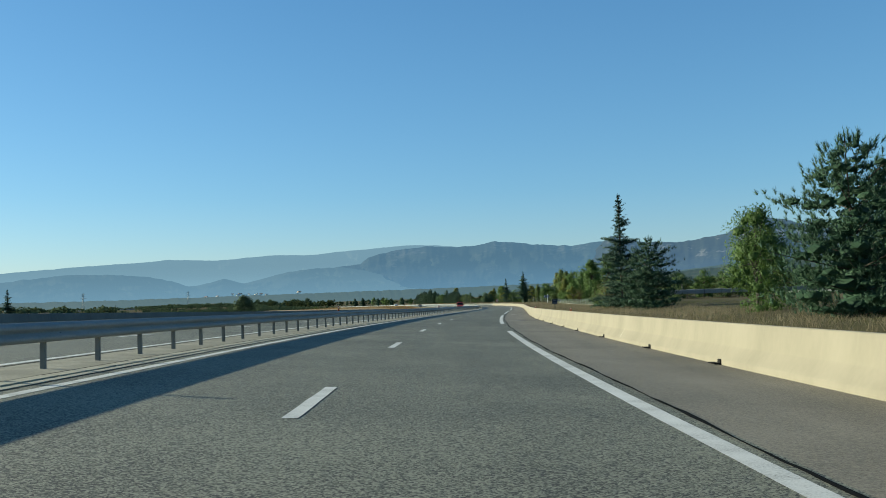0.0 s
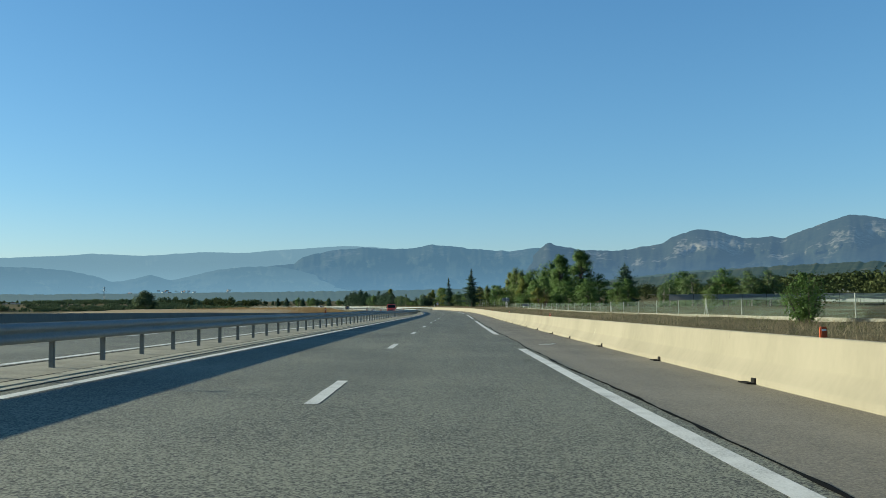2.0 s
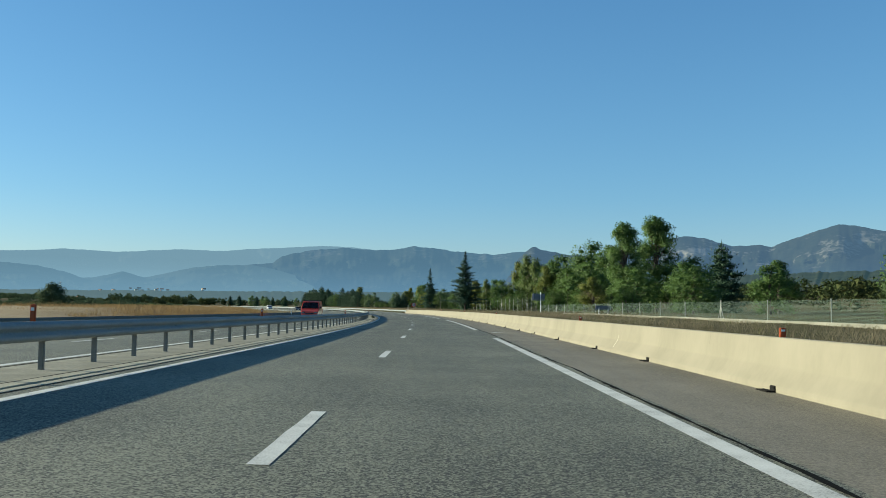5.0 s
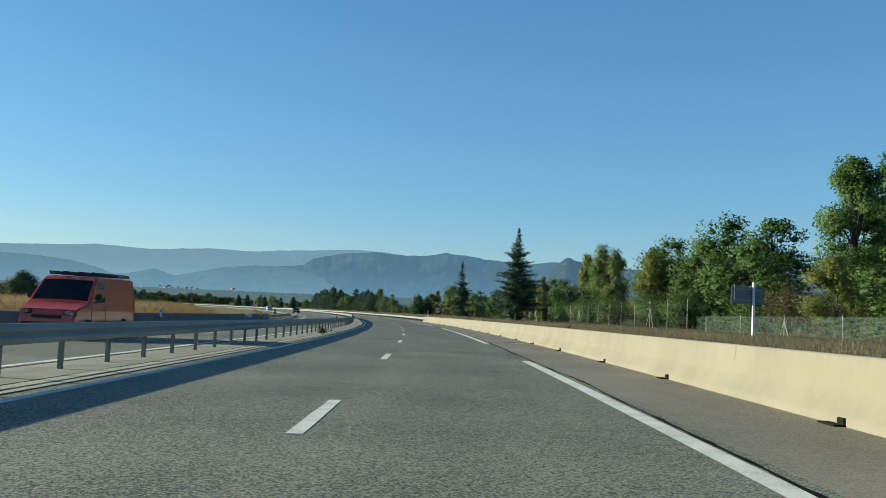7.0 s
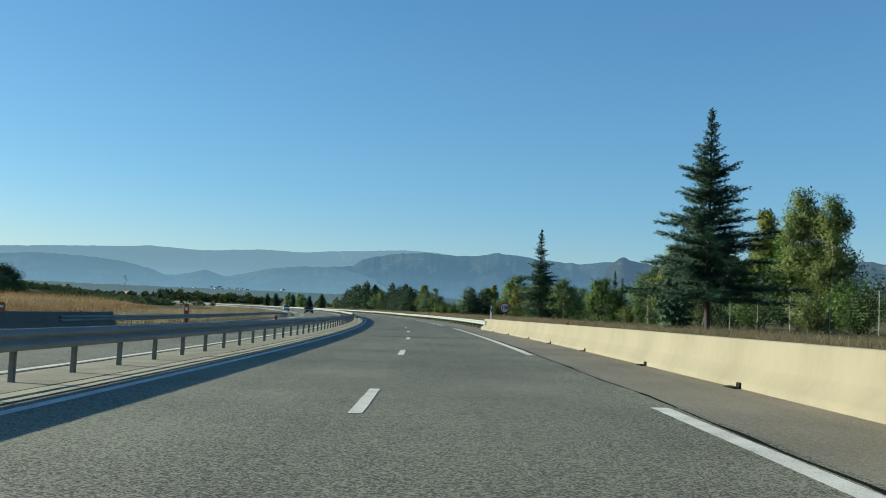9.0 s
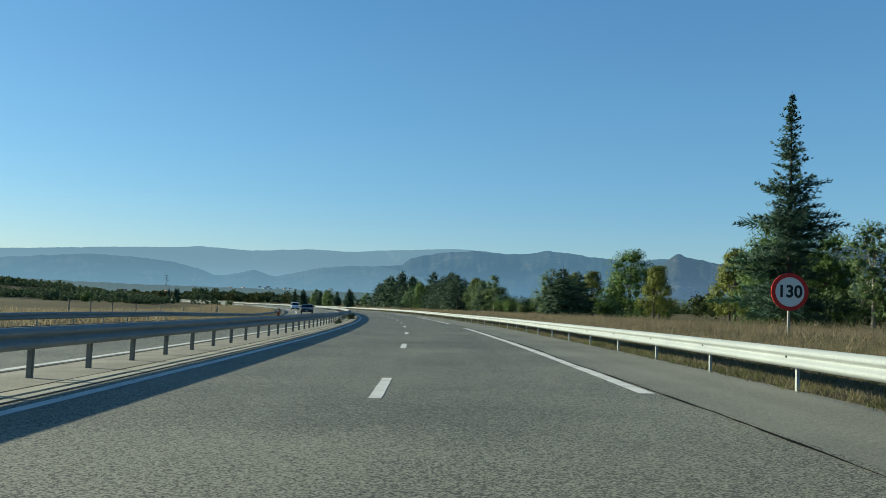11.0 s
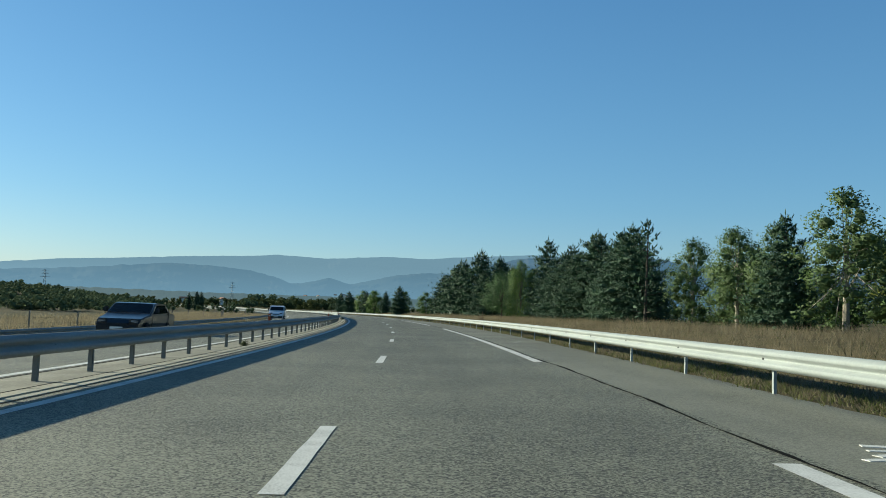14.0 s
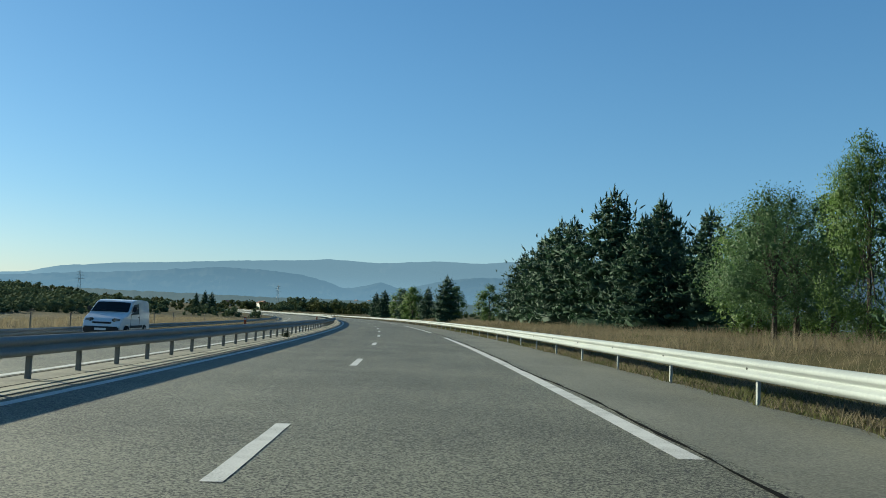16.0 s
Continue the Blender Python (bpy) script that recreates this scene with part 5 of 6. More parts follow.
# weeds that grow out of the median's joints
WEEDLEAF = material("dusty_weed_leaves", [(0.3, (0.065, 0.085, 0.042)), (0.55, (0.135, 0.155, 0.08)), (0.8, (0.23, 0.23, 0.13))], 0.9, 6, 0.8, 0, random_tint=0.2, translucent=0.3)
WEED = Kind(make_shrub("median_weed", 81, 0.5, 1.0, WEEDLEAF, "scrubby dull green weed growing in the median joint", 0.045, 1700, 30, 0.004), 0.5)
for s, l, h in [(257.3, -4.3, 0.42), (258.6, -4.35, 0.3), (263, -4.3, 0.15), (394.6, -4.35, 0.28), (396.4, -4.3, 0.34), (417.2, -4.3, 0.45), (418.6, -4.4, 0.5), (420.2, -4.3, 0.5), (421.5, -4.35, 0.42), (424, -4.3, 0.36), (433, -4.3, 0.42), (434.5, -4.35, 0.46), (436.3, -4.3, 0.36), (441, -4.3, 0.28), (462, -4.3, 0.2), (540, -4.2, 0.35)]:
    ob = WEED.place(s, l, h * 0.85, None, 1.4)
    ob.location.z = float(at(s, l, 0.02)[2])

MAIZE = material("dry_maize", [(0.3, (0.147, 0.090, 0.039)), (0.5, (0.239, 0.162, 0.077)), (0.7, (0.318, 0.228, 0.115))], 0.2, 2, 0.85, 0, random_tint=0.3, translucent=0.45)
STUBBLE = material("ripe_field", [(0.3, (0.179, 0.124, 0.059)), (0.5, (0.248, 0.179, 0.089)), (0.7, (0.289, 0.213, 0.117))], 0.05, 2.5, 0.95, 0.5, mix=0.5)


def build_maize():
    """A ripe maize field: a closed bank of dry stalks, with single stalks along its road side."""
    l0, l1, h = -25.5, -84.0, 1.45
    s = np.arange(40, 404, 4.0)
    tall = 0.18 + (h * 0.8 - 0.18) * smooth(s, 205, 250)
    far = np.full_like(s, l1) + 0.10 * (s - 120) - 60 * smooth(-s, -240, -150)
    near = np.full_like(s, l0) - 7.5 * smooth(s, 330, 400)
    cols = np.linspace(0, 1, 9) ** 1.7
    rise = 0.2 + 0.8 * np.minimum(1, cols * 5)
    L_ = near[:, None] + (far - near)[:, None] * cols[None]
    S_ = np.repeat(s[:, None], 9, 1)
    top = at(S_, L_, verge(S_, L_) + tall[:, None] * rise[None] + 0.06 * np.sin(S_ * 1.9 + L_ * 2.3))
    base = at(S_[:, 0], L_[:, 0], verge(S_[:, 0], L_[:, 0]))
    v = np.concatenate([base[:, None], top], 1)
    n, m = v.shape[:2]
    f = [(i * m + j, i * m + j + 1, (i + 1) * m + j + 1, (i + 1) * m + j) for i in range(n - 1) for j in range(m - 1)]
    tagged(new("maize_field", mesh("maize_field", v.reshape(-1, 3), f, STUBBLE)), "field of ripe dry brown maize", "field", kind="stuff")
    q = np.random.default_rng(4)
    n = 17000
    s1 = q.uniform(226, 403, n)
    nr = np.interp(s1, s, near)
    into = 34 * q.uniform(0, 1, n) ** 1.7
    step = 0.35 + 0.65 * np.minimum(1, into / 5)
    blades("maize_stalks", s1, nr - into + 0.3, (1.05 + 0.35 * q.uniform(0, 1, n)) * step * smooth(s1, 215, 250), 5, q, MAIZE, "dry maize stalks at the field's edge", 0.3 * step, 0.03)



build_maize()


def far_clumps(name, items, mat_, label, seed, per=150, leaf=0.15, heart=0.72):
    """Distant trees and hedges, each an uneven clump of leaf masses."""
    q = np.random.default_rng(seed)
    pos, size, outs, solid, ways = [], [], [], [], []
    for s, l, h, w in items:
        if s < 1160 and -20 < l < 12:
            continue
        x, y, z = (float(c) for c in ground_far(s, l))
        k = 8
        c = np.stack([q.normal(0, w * 0.24, k), q.normal(0, w * 0.24, k), h * q.uniform(0.12, 0.76, k)], -1)
        r = np.minimum(w * 0.34, h * 0.36) * q.uniform(0.7, 1.2, k)
        pk = q.integers(0, k, per)
        d = q.normal(size=(per, 3))
        d /= np.linalg.norm(d, axis=1, keepdims=True)
        p = c[pk] + d * (r[pk] * q.uniform(0.4, 1, per) ** 0.5)[:, None]
        p[:, 2] = np.clip(p[:, 2], 0.1, None) * q.uniform(0.05, 1, per) ** 0.35
        pos.append(p + np.array([x, y, z]))
        size.append(np.full(per, leaf * min(h, w) + 0.12))
        core, way = hearts(c + np.array([x, y, z]), r, q, heart, 0.9)
        solid.append(core[::2])
        ways.append(way[::2])
        outs.append(d + 0.9 * (p - np.array([0, 0, 0.4 * h])) / np.array([w, w, h]) * 1.6)
    pos, size, outs = np.concatenate(pos), np.concatenate(size), np.concatenate(outs)
    n = len(pos)
    d = q.normal(size=(n, 3))
    d /= np.linalg.norm(d, axis=1, keepdims=True)
    e = np.cross(d, q.normal(size=(n, 3)))
    e /= np.linalg.norm(e, axis=1, keepdims=True)
    sz = (size * q.uniform(0.6, 1.3, n))[:, None]
    v = np.stack([pos - d * sz * 0.5 + e * sz * 0.4, pos + d * sz * 0.6, pos - d * sz * 0.5 - e * sz * 0.4], 1)
    return tagged(new(name, spray_mesh(name, np.concatenate([v, *solid]), np.concatenate([outs, *ways]), mat_, 0.85)), label, "trees", kind="stuff")


def ground_far(s, l):
    inner = float(np.clip(l, -150, 150))
    v = at(s, inner, float(verge(s, l)))
    return np.array([v[0] + (l - inner) * math.cos(radians(5)), v[1] + (l - inner) * math.sin(radians(5)), v[2]])


def band(n, s0, s1, l0, l1, h0, h1, w=1.2):
    return [(rng.uniform(s0, s1), rng.uniform(l0, l1), (hh := rng.uniform(h0, h1)), hh * w * rng.uniform(0.8, 1.5)) for _ in range(n)]


def plan_of(x, y):
    i = int(np.argmin((RX - x) ** 2 + (RY - y) ** 2))
    return float(SG[i]), float((x - RX[i]) * math.cos(HEAD[i]) + (y - RY[i]) * math.sin(HEAD[i]))


def row(x0, y0, x1, y1, n, h0, h1, w=1.4, spread=4.0):
    """Bushes along a straight hedge line between two places of the map."""
    out = []
    for i in range(n):
        u = (i + rng.uniform(0, 1)) / n
        s, l = plan_of(x0 + (x1 - x0) * u + rng.normal(0, spread), y0 + (y1 - y0) * u + rng.normal(0, spread))
        hh = rng.uniform(h0, h1)
        out.append((s, l, hh, hh * w * rng.uniform(0.8, 1.4)))
    return out


far_clumps("hedgerow",  row(-150, 740, -250, 730, 60, 3.0, 4.8) + row(-168, 745, -190, 738, 10, 3.0, 4.2)
           + row(-120, 600, -260, 640, 14, 2.0, 3.4) + row(-136, 335, -145, 338, 3, 4.5, 5.8, 1.1, 1.5) + row(-90, 690, -190, 640, 22, 1.8, 3.2, 1.6) + row(-92, 150, -64, 158, 9, 3.0, 3.9, 1.4, 2) + row(-190, 560, -330, 620, 40, 2.5, 4.5, 1.5, 6) + row(-268, 1150, -230, 1156, 12, 9, 13, 1.1, 3) + row(-228, 1188, -196, 1194, 10, 9, 12.5, 1.1, 3) + row(-260, 1000, 40, 1050, 60, 4, 7, 1.5, 12),
           SCRUB, "dark backlit hedgerow and bushes far across the meadow", 5, 230, 0.05)
far_clumps("far_woods", band(50, 940, 1180, 16, 110, 5, 9, 1.2) + band(40, 940, 1180, -130, -26, 4, 7, 1.2) + band(140, 1150, 1900, -500, 400, 5, 10, 1.6) + band(240, 180, 900, 250, 520, 6, 11, 1.3), ORCHARD, "distant green woods across the valley", 6, 90, 0.09)
far_clumps("orchard_woods", band(120, 330, 720, 75, 260, 4, 9, 1.2) + band(110, 185, 420, 120, 290, 5, 9, 1.2) + band(60, 150, 330, 85, 180, 6, 9, 1.3), ORCHARD, "green orchard trees beyond the fence", 16, 300, 0.05, 0.42)
far_clumps("autumn_woods", band(40, 330, 720, 70, 260, 4, 8, 1.2) + band(110, 170, 420, 110, 290, 4, 9, 1.2) + band(90, 150, 900, 240, 560, 6, 10, 1.3), ORCHARD, "distant autumn-tinted woods", 7, 220, 0.05, 0.45)
far_clumps("hill_scrub", band(330, 610, 800, -170, -52, 2.2, 3.8, 2.6) + band(90, 560, 700, -75, -48, 1.6, 3.0, 2.2) + band(80, 800, 950, -250, -60, 2.0, 3.6, 2.8), SCRUB, "dark scrub on the low hill beyond the meadow", 9, 110, 0.06)

# ---- fences ----
WIRE = material("fence_wire", [(0.3, (0.10, 0.145, 0.115)), (0.7, (0.16, 0.21, 0.17))], 1, 10, 0.6, 0, metal=0.3)
FENCEPOST = material("fence_post_steel", [(0.3, (0.20, 0.215, 0.195)), (0.7, (0.31, 0.32, 0.29))], 1, 10, 0.6, 0.1, metal=0.4)
WOOD = material("grey_weathered_wood", [(0.3, (0.16, 0.13, 0.10)), (0.7, (0.34, 0.29, 0.22))], 3, 30, 0.9, 0.4, stretch=(1, 1, 0.2))


def wire_net(name, s0, s1, l_of, low, high, pitch, width, parent):
    """Crossing wires of a fence, as thin flat ribbons."""
    v, f = [], []

    def ribbon(a, b, across):
        n = len(v)
        v.extend([a - across, a + across, b + across, b - across])
        f.append((n, n + 1, n + 2, n + 3))

    up = np.array([0, 0, width / 2])
    for s in np.arange(s0, s1, pitch):
        base = at(s, l_of(s), float(verge(s, l_of(s))))
        a = np.interp(s, SG, HEAD)
        ribbon(base + [0, 0, low], base + [0, 0, high], np.array([-math.sin(a), math.cos(a), 0]) * width / 2)
    ss = np.arange(s0, s1 + 0.1, 3.0)
    pts = np.array([at(s, l_of(s), float(verge(s, l_of(s)))) for s in ss])
    for h in np.arange(low, high + 0.01, pitch):
        for i in range(len(ss) - 1):
            ribbon(pts[i] + [0, 0, h], pts[i + 1] + [0, 0, h], up)
    return tagged(child(name, mesh(name, np.array(v), f, WIRE), parent), kind="stuff")


def post_mesh(height, r, brace=False, mat_=None):
    bm = bmesh.new()
    add_tube(bm, (0, 0, -0.3), (0, 0, height), r, r, 8)
    if brace:
        for y in (-0.45 * height, 0.45 * height):
            add_tube(bm, (0, y, -0.1), (0, 0, height * 0.72), r * 0.8, r * 0.8, 8)
    return from_bm("fence_post", bm, mat_ or FENCEPOST)


def fence(label, s0, s1, l_of, low, high, pitch, width, step, braced):
    root = tagged(new("wire_fence"), label, "fence")
    wire_net("wire_net", s0, s1, l_of, low, high, pitch, width, root)
    plain, strut = post_mesh(high + 0.06, 0.024), post_mesh(high + 0.1, 0.028, True)
    for k, s in enumerate(np.arange(s0, s1 + 0.1, step)):
        child("fence_post", strut if k % braced == 2 else plain, root, ground_pose(s, l_of(s), float(verge(s, l_of(s)))))
    return root


fence("low green wire mesh fence behind the verge", 62, 268, lambda s: float(np.interp(s, [60, 200, 268], [16.4, 16.6, 19.5])), 0.05, 0.95, 0.05, 0.005, 6.0, 5)
fence("tall thin wire deer fence before the grove", 270, 352, lambda s: float(np.interp(s, [270, 352], [19.6, 24.0])), 0.05, 2.1, 0.15, 0.0025, 5.0, 6)
meadow_fence = tagged(new("wooden_post_fence"), "old wooden posts with wire across the dry meadow", "fence")
wp, wb = post_mesh(1.15, 0.05, False, WOOD), post_mesh(1.35, 0.05, True, WOOD)
for k in range(34):
    s = 398 + 6.5 * k
    l = -22.5 - 1.2 * math.sin(k * 0.7)
    m = ground_pose(s, l, float(verge(s, l)))
    child("fence_post", wb if k in (8, 20) else wp, meadow_fence, m)
v, f = [], []
for h in (0.35, 0.7, 1.02):
    for k in range(33):
        a, b = (at(398 + 6.5 * q, -22.5 - 1.2 * math.sin(q * 0.7), float(verge(400, -22.5)) + h) for q in (k, k + 1))
        n = len(v)
        v += [a, b, b + [0, 0, 0.008], a + [0, 0, 0.008]]
        f.append((n, n + 1, n + 2, n + 3))
child("fence_wire", mesh("fence_wire", np.array(v), f, DARKMETAL), meadow_fence)
tagged(new("low_wall", strip("low_wall", 58, 236, 4, [(15.9, 0.4), (15.9, 0.83), (16.05, 0.83), (16.05, 0.4)], MEDIAN)), "low pale concrete edging wall below the fence", "wall", kind="structure")

# ---- signs and markers ----
RED = material("sign_red", [(0.3, (0.42, 0.02, 0.02)), (0.7, (0.52, 0.03, 0.025))], 2, 20, 0.4, 0.02)
SIGNWHITE = material("sign_white", [(0.3, (0.66, 0.66, 0.64)), (0.7, (0.74, 0.74, 0.72))], 2, 20, 0.4, 0.02)
SIGNGREY = material("sign_back_grey", [(0.3, (0.12, 0.13, 0.14)), (0.7, (0.18, 0.19, 0.20))], 1, 20, 0.5, 0.05, metal=0.2)
BLACK = material("sign_black", [(0.3, (0.015, 0.015, 0.016)), (0.7, (0.03, 0.03, 0.03))], 2, 20, 0.5, 0.02)
NAVY = material("sign_dark_blue", [(0.3, (0.018, 0.024, 0.04)), (0.7, (0.03, 0.038, 0.06))], 2, 20, 0.5, 0.02)


def disc(bm, r0, r1, y0, y1, n=40):
    """A flat ring or disc across y, between two radii."""
    rings = [[bm.verts.new((r * math.cos(2 * math.pi * i / n), y, r * math.sin(2 * math.pi * i / n))) for i in range(n)] for r, y in ((r0, y0), (r1, y0), (r1, y1), (r0, y1))]
    for a in range(4):
        b = (a + 1) % 4
        for i in range(n):
            j = (i + 1) % n
            bm.faces.new((rings[a][i], rings[a][j], rings[b][j], rings[b][i]))


def speed_sign():
    root = tagged(new("speed_sign"), "round white speed sign with red ring reading 130", "road sign")
    bm = bmesh.new()
    disc(bm, 0.001, 0.44, -0.012, 0.012)
    plate = part("plate", bm, SIGNWHITE, root)
    plate.location = (0, 0, 1.28)
    bm = bmesh.new()
    disc(bm, 0.435, 0.56, -0.018, 0.014)
    ring = part("red_ring", bm, RED, root)
    ring.location = (0, 0, 1.28)
    bm = bmesh.new()
    add_box(bm, 0, 0.05, 0.45, 0.06, 0.06, 1.9, 0.008)
    part("post", bm, FENCEPOST, root)
    cu = bpy.data.curves.new("numerals", "FONT")
    cu.body, cu.size, cu.align_x, cu.align_y, cu.extrude, cu.offset = "130", 0.50, "CENTER", "CENTER", 0.003, 0.014
    cu.materials.append(BLACK)
    t = new("numerals", cu)
    t.parent = root
    t.matrix_basis = pose(0, -0.017, 1.28, 90, 0, 0)
    root.matrix_basis = ground_pose(365, 11.35, float(verge(365, 11.35)))


speed_sign()


def small_sign():
    root = tagged(new("distance_marker"), "small dark blue marker plate with pale bars on a post", "road sign")
    bm = bmesh.new()
    add_box(bm, 0, 0, 0, 0.46, 0.02, 0.42, 0.01)
    pl = part("plate", bm, NAVY, root)
    pl.location = (0, 0, 0.74)
    for x, z, w, h in [(-0.10, 0.84, 0.05, 0.13), (0.0, 0.84, 0.07, 0.13), (0.10, 0.84, 0.07, 0.13), (0.0, 0.66, 0.34, 0.02), (0.0, 0.59, 0.30, 0.05)]:
        bm = bmesh.new()
        add_box(bm, x, -0.013, z, w, 0.006, h)
        part("bar", bm, SIGNGREY, root)
    bm = bmesh.new()
    add_box(bm, 0, 0.03, 0.3, 0.05, 0.04, 1.1, 0.006)
    part("post", bm, BLACK, root)
    root.matrix_basis = ground_pose(67.6, 8.5, 0.60)


small_sign()


def back_sign():
    """A large panel turned away from this carriageway, on one white steel post."""
    root = tagged(new("direction_sign"), "back of a grey road sign panel on a white post", "road sign")
    bm = bmesh.new()
    add_box(bm, -0.25, 0.12, 1.95, 1.65, 0.03, 0.85, 0.01)
    part("panel", bm, SIGNGREY, root)
    for z in (1.7, 2.2):
        bm = bmesh.new()
        add_box(bm, -0.25, 0.09, z, 1.5, 0.04, 0.05, 0.005)
        part("rail", bm, FENCEPOST, root)
    bm = bmesh.new()
    add_box(bm, 0, 0.02, 1.1, 0.10, 0.10, 2.9, 0.01)
    part("post", bm, WHITE, root)
    bm = bmesh.new()
    add_box(bm, -0.95, 0.10, 2.05, 0.05, 0.06, 0.7, 0.01)
    part("edge_strip", bm, WHITE, root)
    root.matrix_basis = ground_pose(252, 16.5, float(verge(252, 16.5)), 8)


back_sign()


def low_board():
    """A low board seen from behind, on two leaning struts."""
    root = tagged(new("low_sign"), "low grey board seen from behind on pale struts", "road sign")
    bm = bmesh.new()
    add_box(bm, 0.3, 0, 0.62, 1.5, 0.03, 0.36, 0.01)
    part("panel", bm, SIGNGREY, root)
    for x in (-0.1, 0.75):
        bm = bmesh.new()
        add_tube(bm, (x, 0.04, -0.3), (x, 0.04, 0.75), 0.03, 0.03)
        part("post", bm, WHITE, root)
        bm = bmesh.new()
        add_tube(bm, (x - 0.2, -0.5, -0.1), (x, 0.0, 0.6), 0.025, 0.025)
        part("strut", bm, WHITE, root)
    root.matrix_basis = ground_pose(224, 16.9, float(verge(224, 16.9)), 5)


low_board()


def marker(name, label, s, l, h, w, tall, mat_, turn=0.0, foot=True):
    root = tagged(new(name), label, "road marker", "road markers")
    bm = bmesh.new()
    add_box(bm, 0, 0, tall / 2, w, 0.05, tall, 0.012)
    part("body", bm, mat_, root)
    bm = bmesh.new()
    add_box(bm, 0, -0.028, tall * 0.72, w * 0.6, 0.01, tall * 0.18)
    part("reflector", bm, SIGNWHITE if mat_ is not WHITE else BLACK, root)
    if foot:
        bm = bmesh.new()
        add_box(bm, 0, 0.03, -0.12, w * 0.5, 0.03, 0.3, 0.006)
        part("bracket", bm, FENCEPOST, root)
    root.matrix_basis = ground_pose(s, l, h, turn)
    return root


first = marker("delineator", "small orange reflector fixed on the guardrail", 34.8, float(median_l(34.8)), 0.74, 0.085, 0.27, ORANGE)
for s in [2.8, 67.0, 99.0, 131.0, 163.0, 180.0, 211.8, 243.8, 275.8, 308.4, 340.4, 372.6] + [405.4 + 31.6 * k for k in range(12)]:
    copy_thing(first, ground_pose(s, float(median_l(s)), 0.74 + float(median_h(s))))
first = marker("barrier_reflector", "red reflector with white side on the concrete barrier", 34.8, 7.08, 0.80, 0.10, 0.16, ORANGE, 0, False)
for s in [67.1, 98.8, 131.0, 163.0, 180.0, 212.3, 243.7, 277.0, 309.0]:
    copy_thing(first, ground_pose(s, float(barrier_l(s)) + 0.34, 0.79))
marker("marker_post", "white plastic marker post with a black band", 340.5, 6.55, 0.55, 0.13, 1.25, WHITE)
marker("marker_post", "white plastic marker post beyond the opposite road", 338.7, -16.3, 0.0, 0.16, 0.55, WHITE)
marker("marker_post", "white plastic marker post beyond the opposite road", 268, -15.8, 0.55, 0.16, 0.55, WHITE)
marker("warning_board", "tall orange-red board with white marks beyond the opposite road", 340.6, -16.6, 0.0, 0.34, 1.35, ORANGE)
marker("warning_board", "tall orange-red board with white marks beyond the opposite road", 310, -16.0, 0.6, 0.2, 0.55, ORANGE)


def tall_weed(s, l, h, seed):
    """A dead mullein clump: a few stiff stems with thick seed heads."""
    q = random.Random(seed)
    root = tagged(new("tall_weed"), "dead brown mullein stalks standing in dry grass", "weed", "dead mulleins")
    root.matrix_basis = ground_pose(s, l, float(verge(s, l)) - 0.05)
    for i in range(9):
        a, k = q.uniform(0, 6.28), h * (1.0 if i == 0 else q.uniform(0.55, 0.95))
        foot = Vector((0.07 * math.cos(a), 0.07 * math.sin(a), 0))
        top = foot * q.uniform(1, 4.5) + Vector((0, 0, k))
        bm = bmesh.new()
        add_tube(bm, foot, top, 0.007, 0.005, 5)
        mid = foot.lerp(top, 0.6)
        add_tube(bm, mid, foot.lerp(top, 0.8), 0.008, 0.014, 6)
        add_tube(bm, foot.lerp(top, 0.8), top, 0.014, 0.004, 6)
        for j in range(5):
            b = foot.lerp(top, q.uniform(0.12, 0.6))
            e = q.uniform(0, 6.28)
            add_tube(bm, b, b + Vector((0.14 * math.cos(e), 0.14 * math.sin(e), q.uniform(-0.08, 0.1))), 0.010, 0.002, 4)
        part("stalk", bm, DEADSTALK, root)


DEADSTALK = material("dead_stalk", [(0.3, (0.07, 0.045, 0.025)), (0.55, (0.14, 0.10, 0.055)), (0.75, (0.24, 0.18, 0.10))], 6, 40, 0.9, 0.4)
tall_weed(117, 8.1, 1.35, 1)
tall_weed(500.8, 7.1, 1.5, 2)
tall_weed(501.2, 7.25, 1.1, 3)


def km_plate():
    root = tagged(new("kilometre_plate"), "white kilometre plate with dark bars on the far barrier", "road sign")
    bm = bmesh.new()
    add_box(bm, 0, 0, 0.0, 0.62, 0.02, 0.26, 0.01)
    part("plate", bm, WHITE, root)
    for x in (-0.2, -0.09, 0.02, 0.17):
        bm = bmesh.new()
        add_box(bm, x, -0.013, 0, 0.06, 0.006, 0.13)
        part("bar", bm, BLACK, root)
    root.matrix_basis = ground_pose(300.2, -15.42, 0.66, 22)


km_plate()


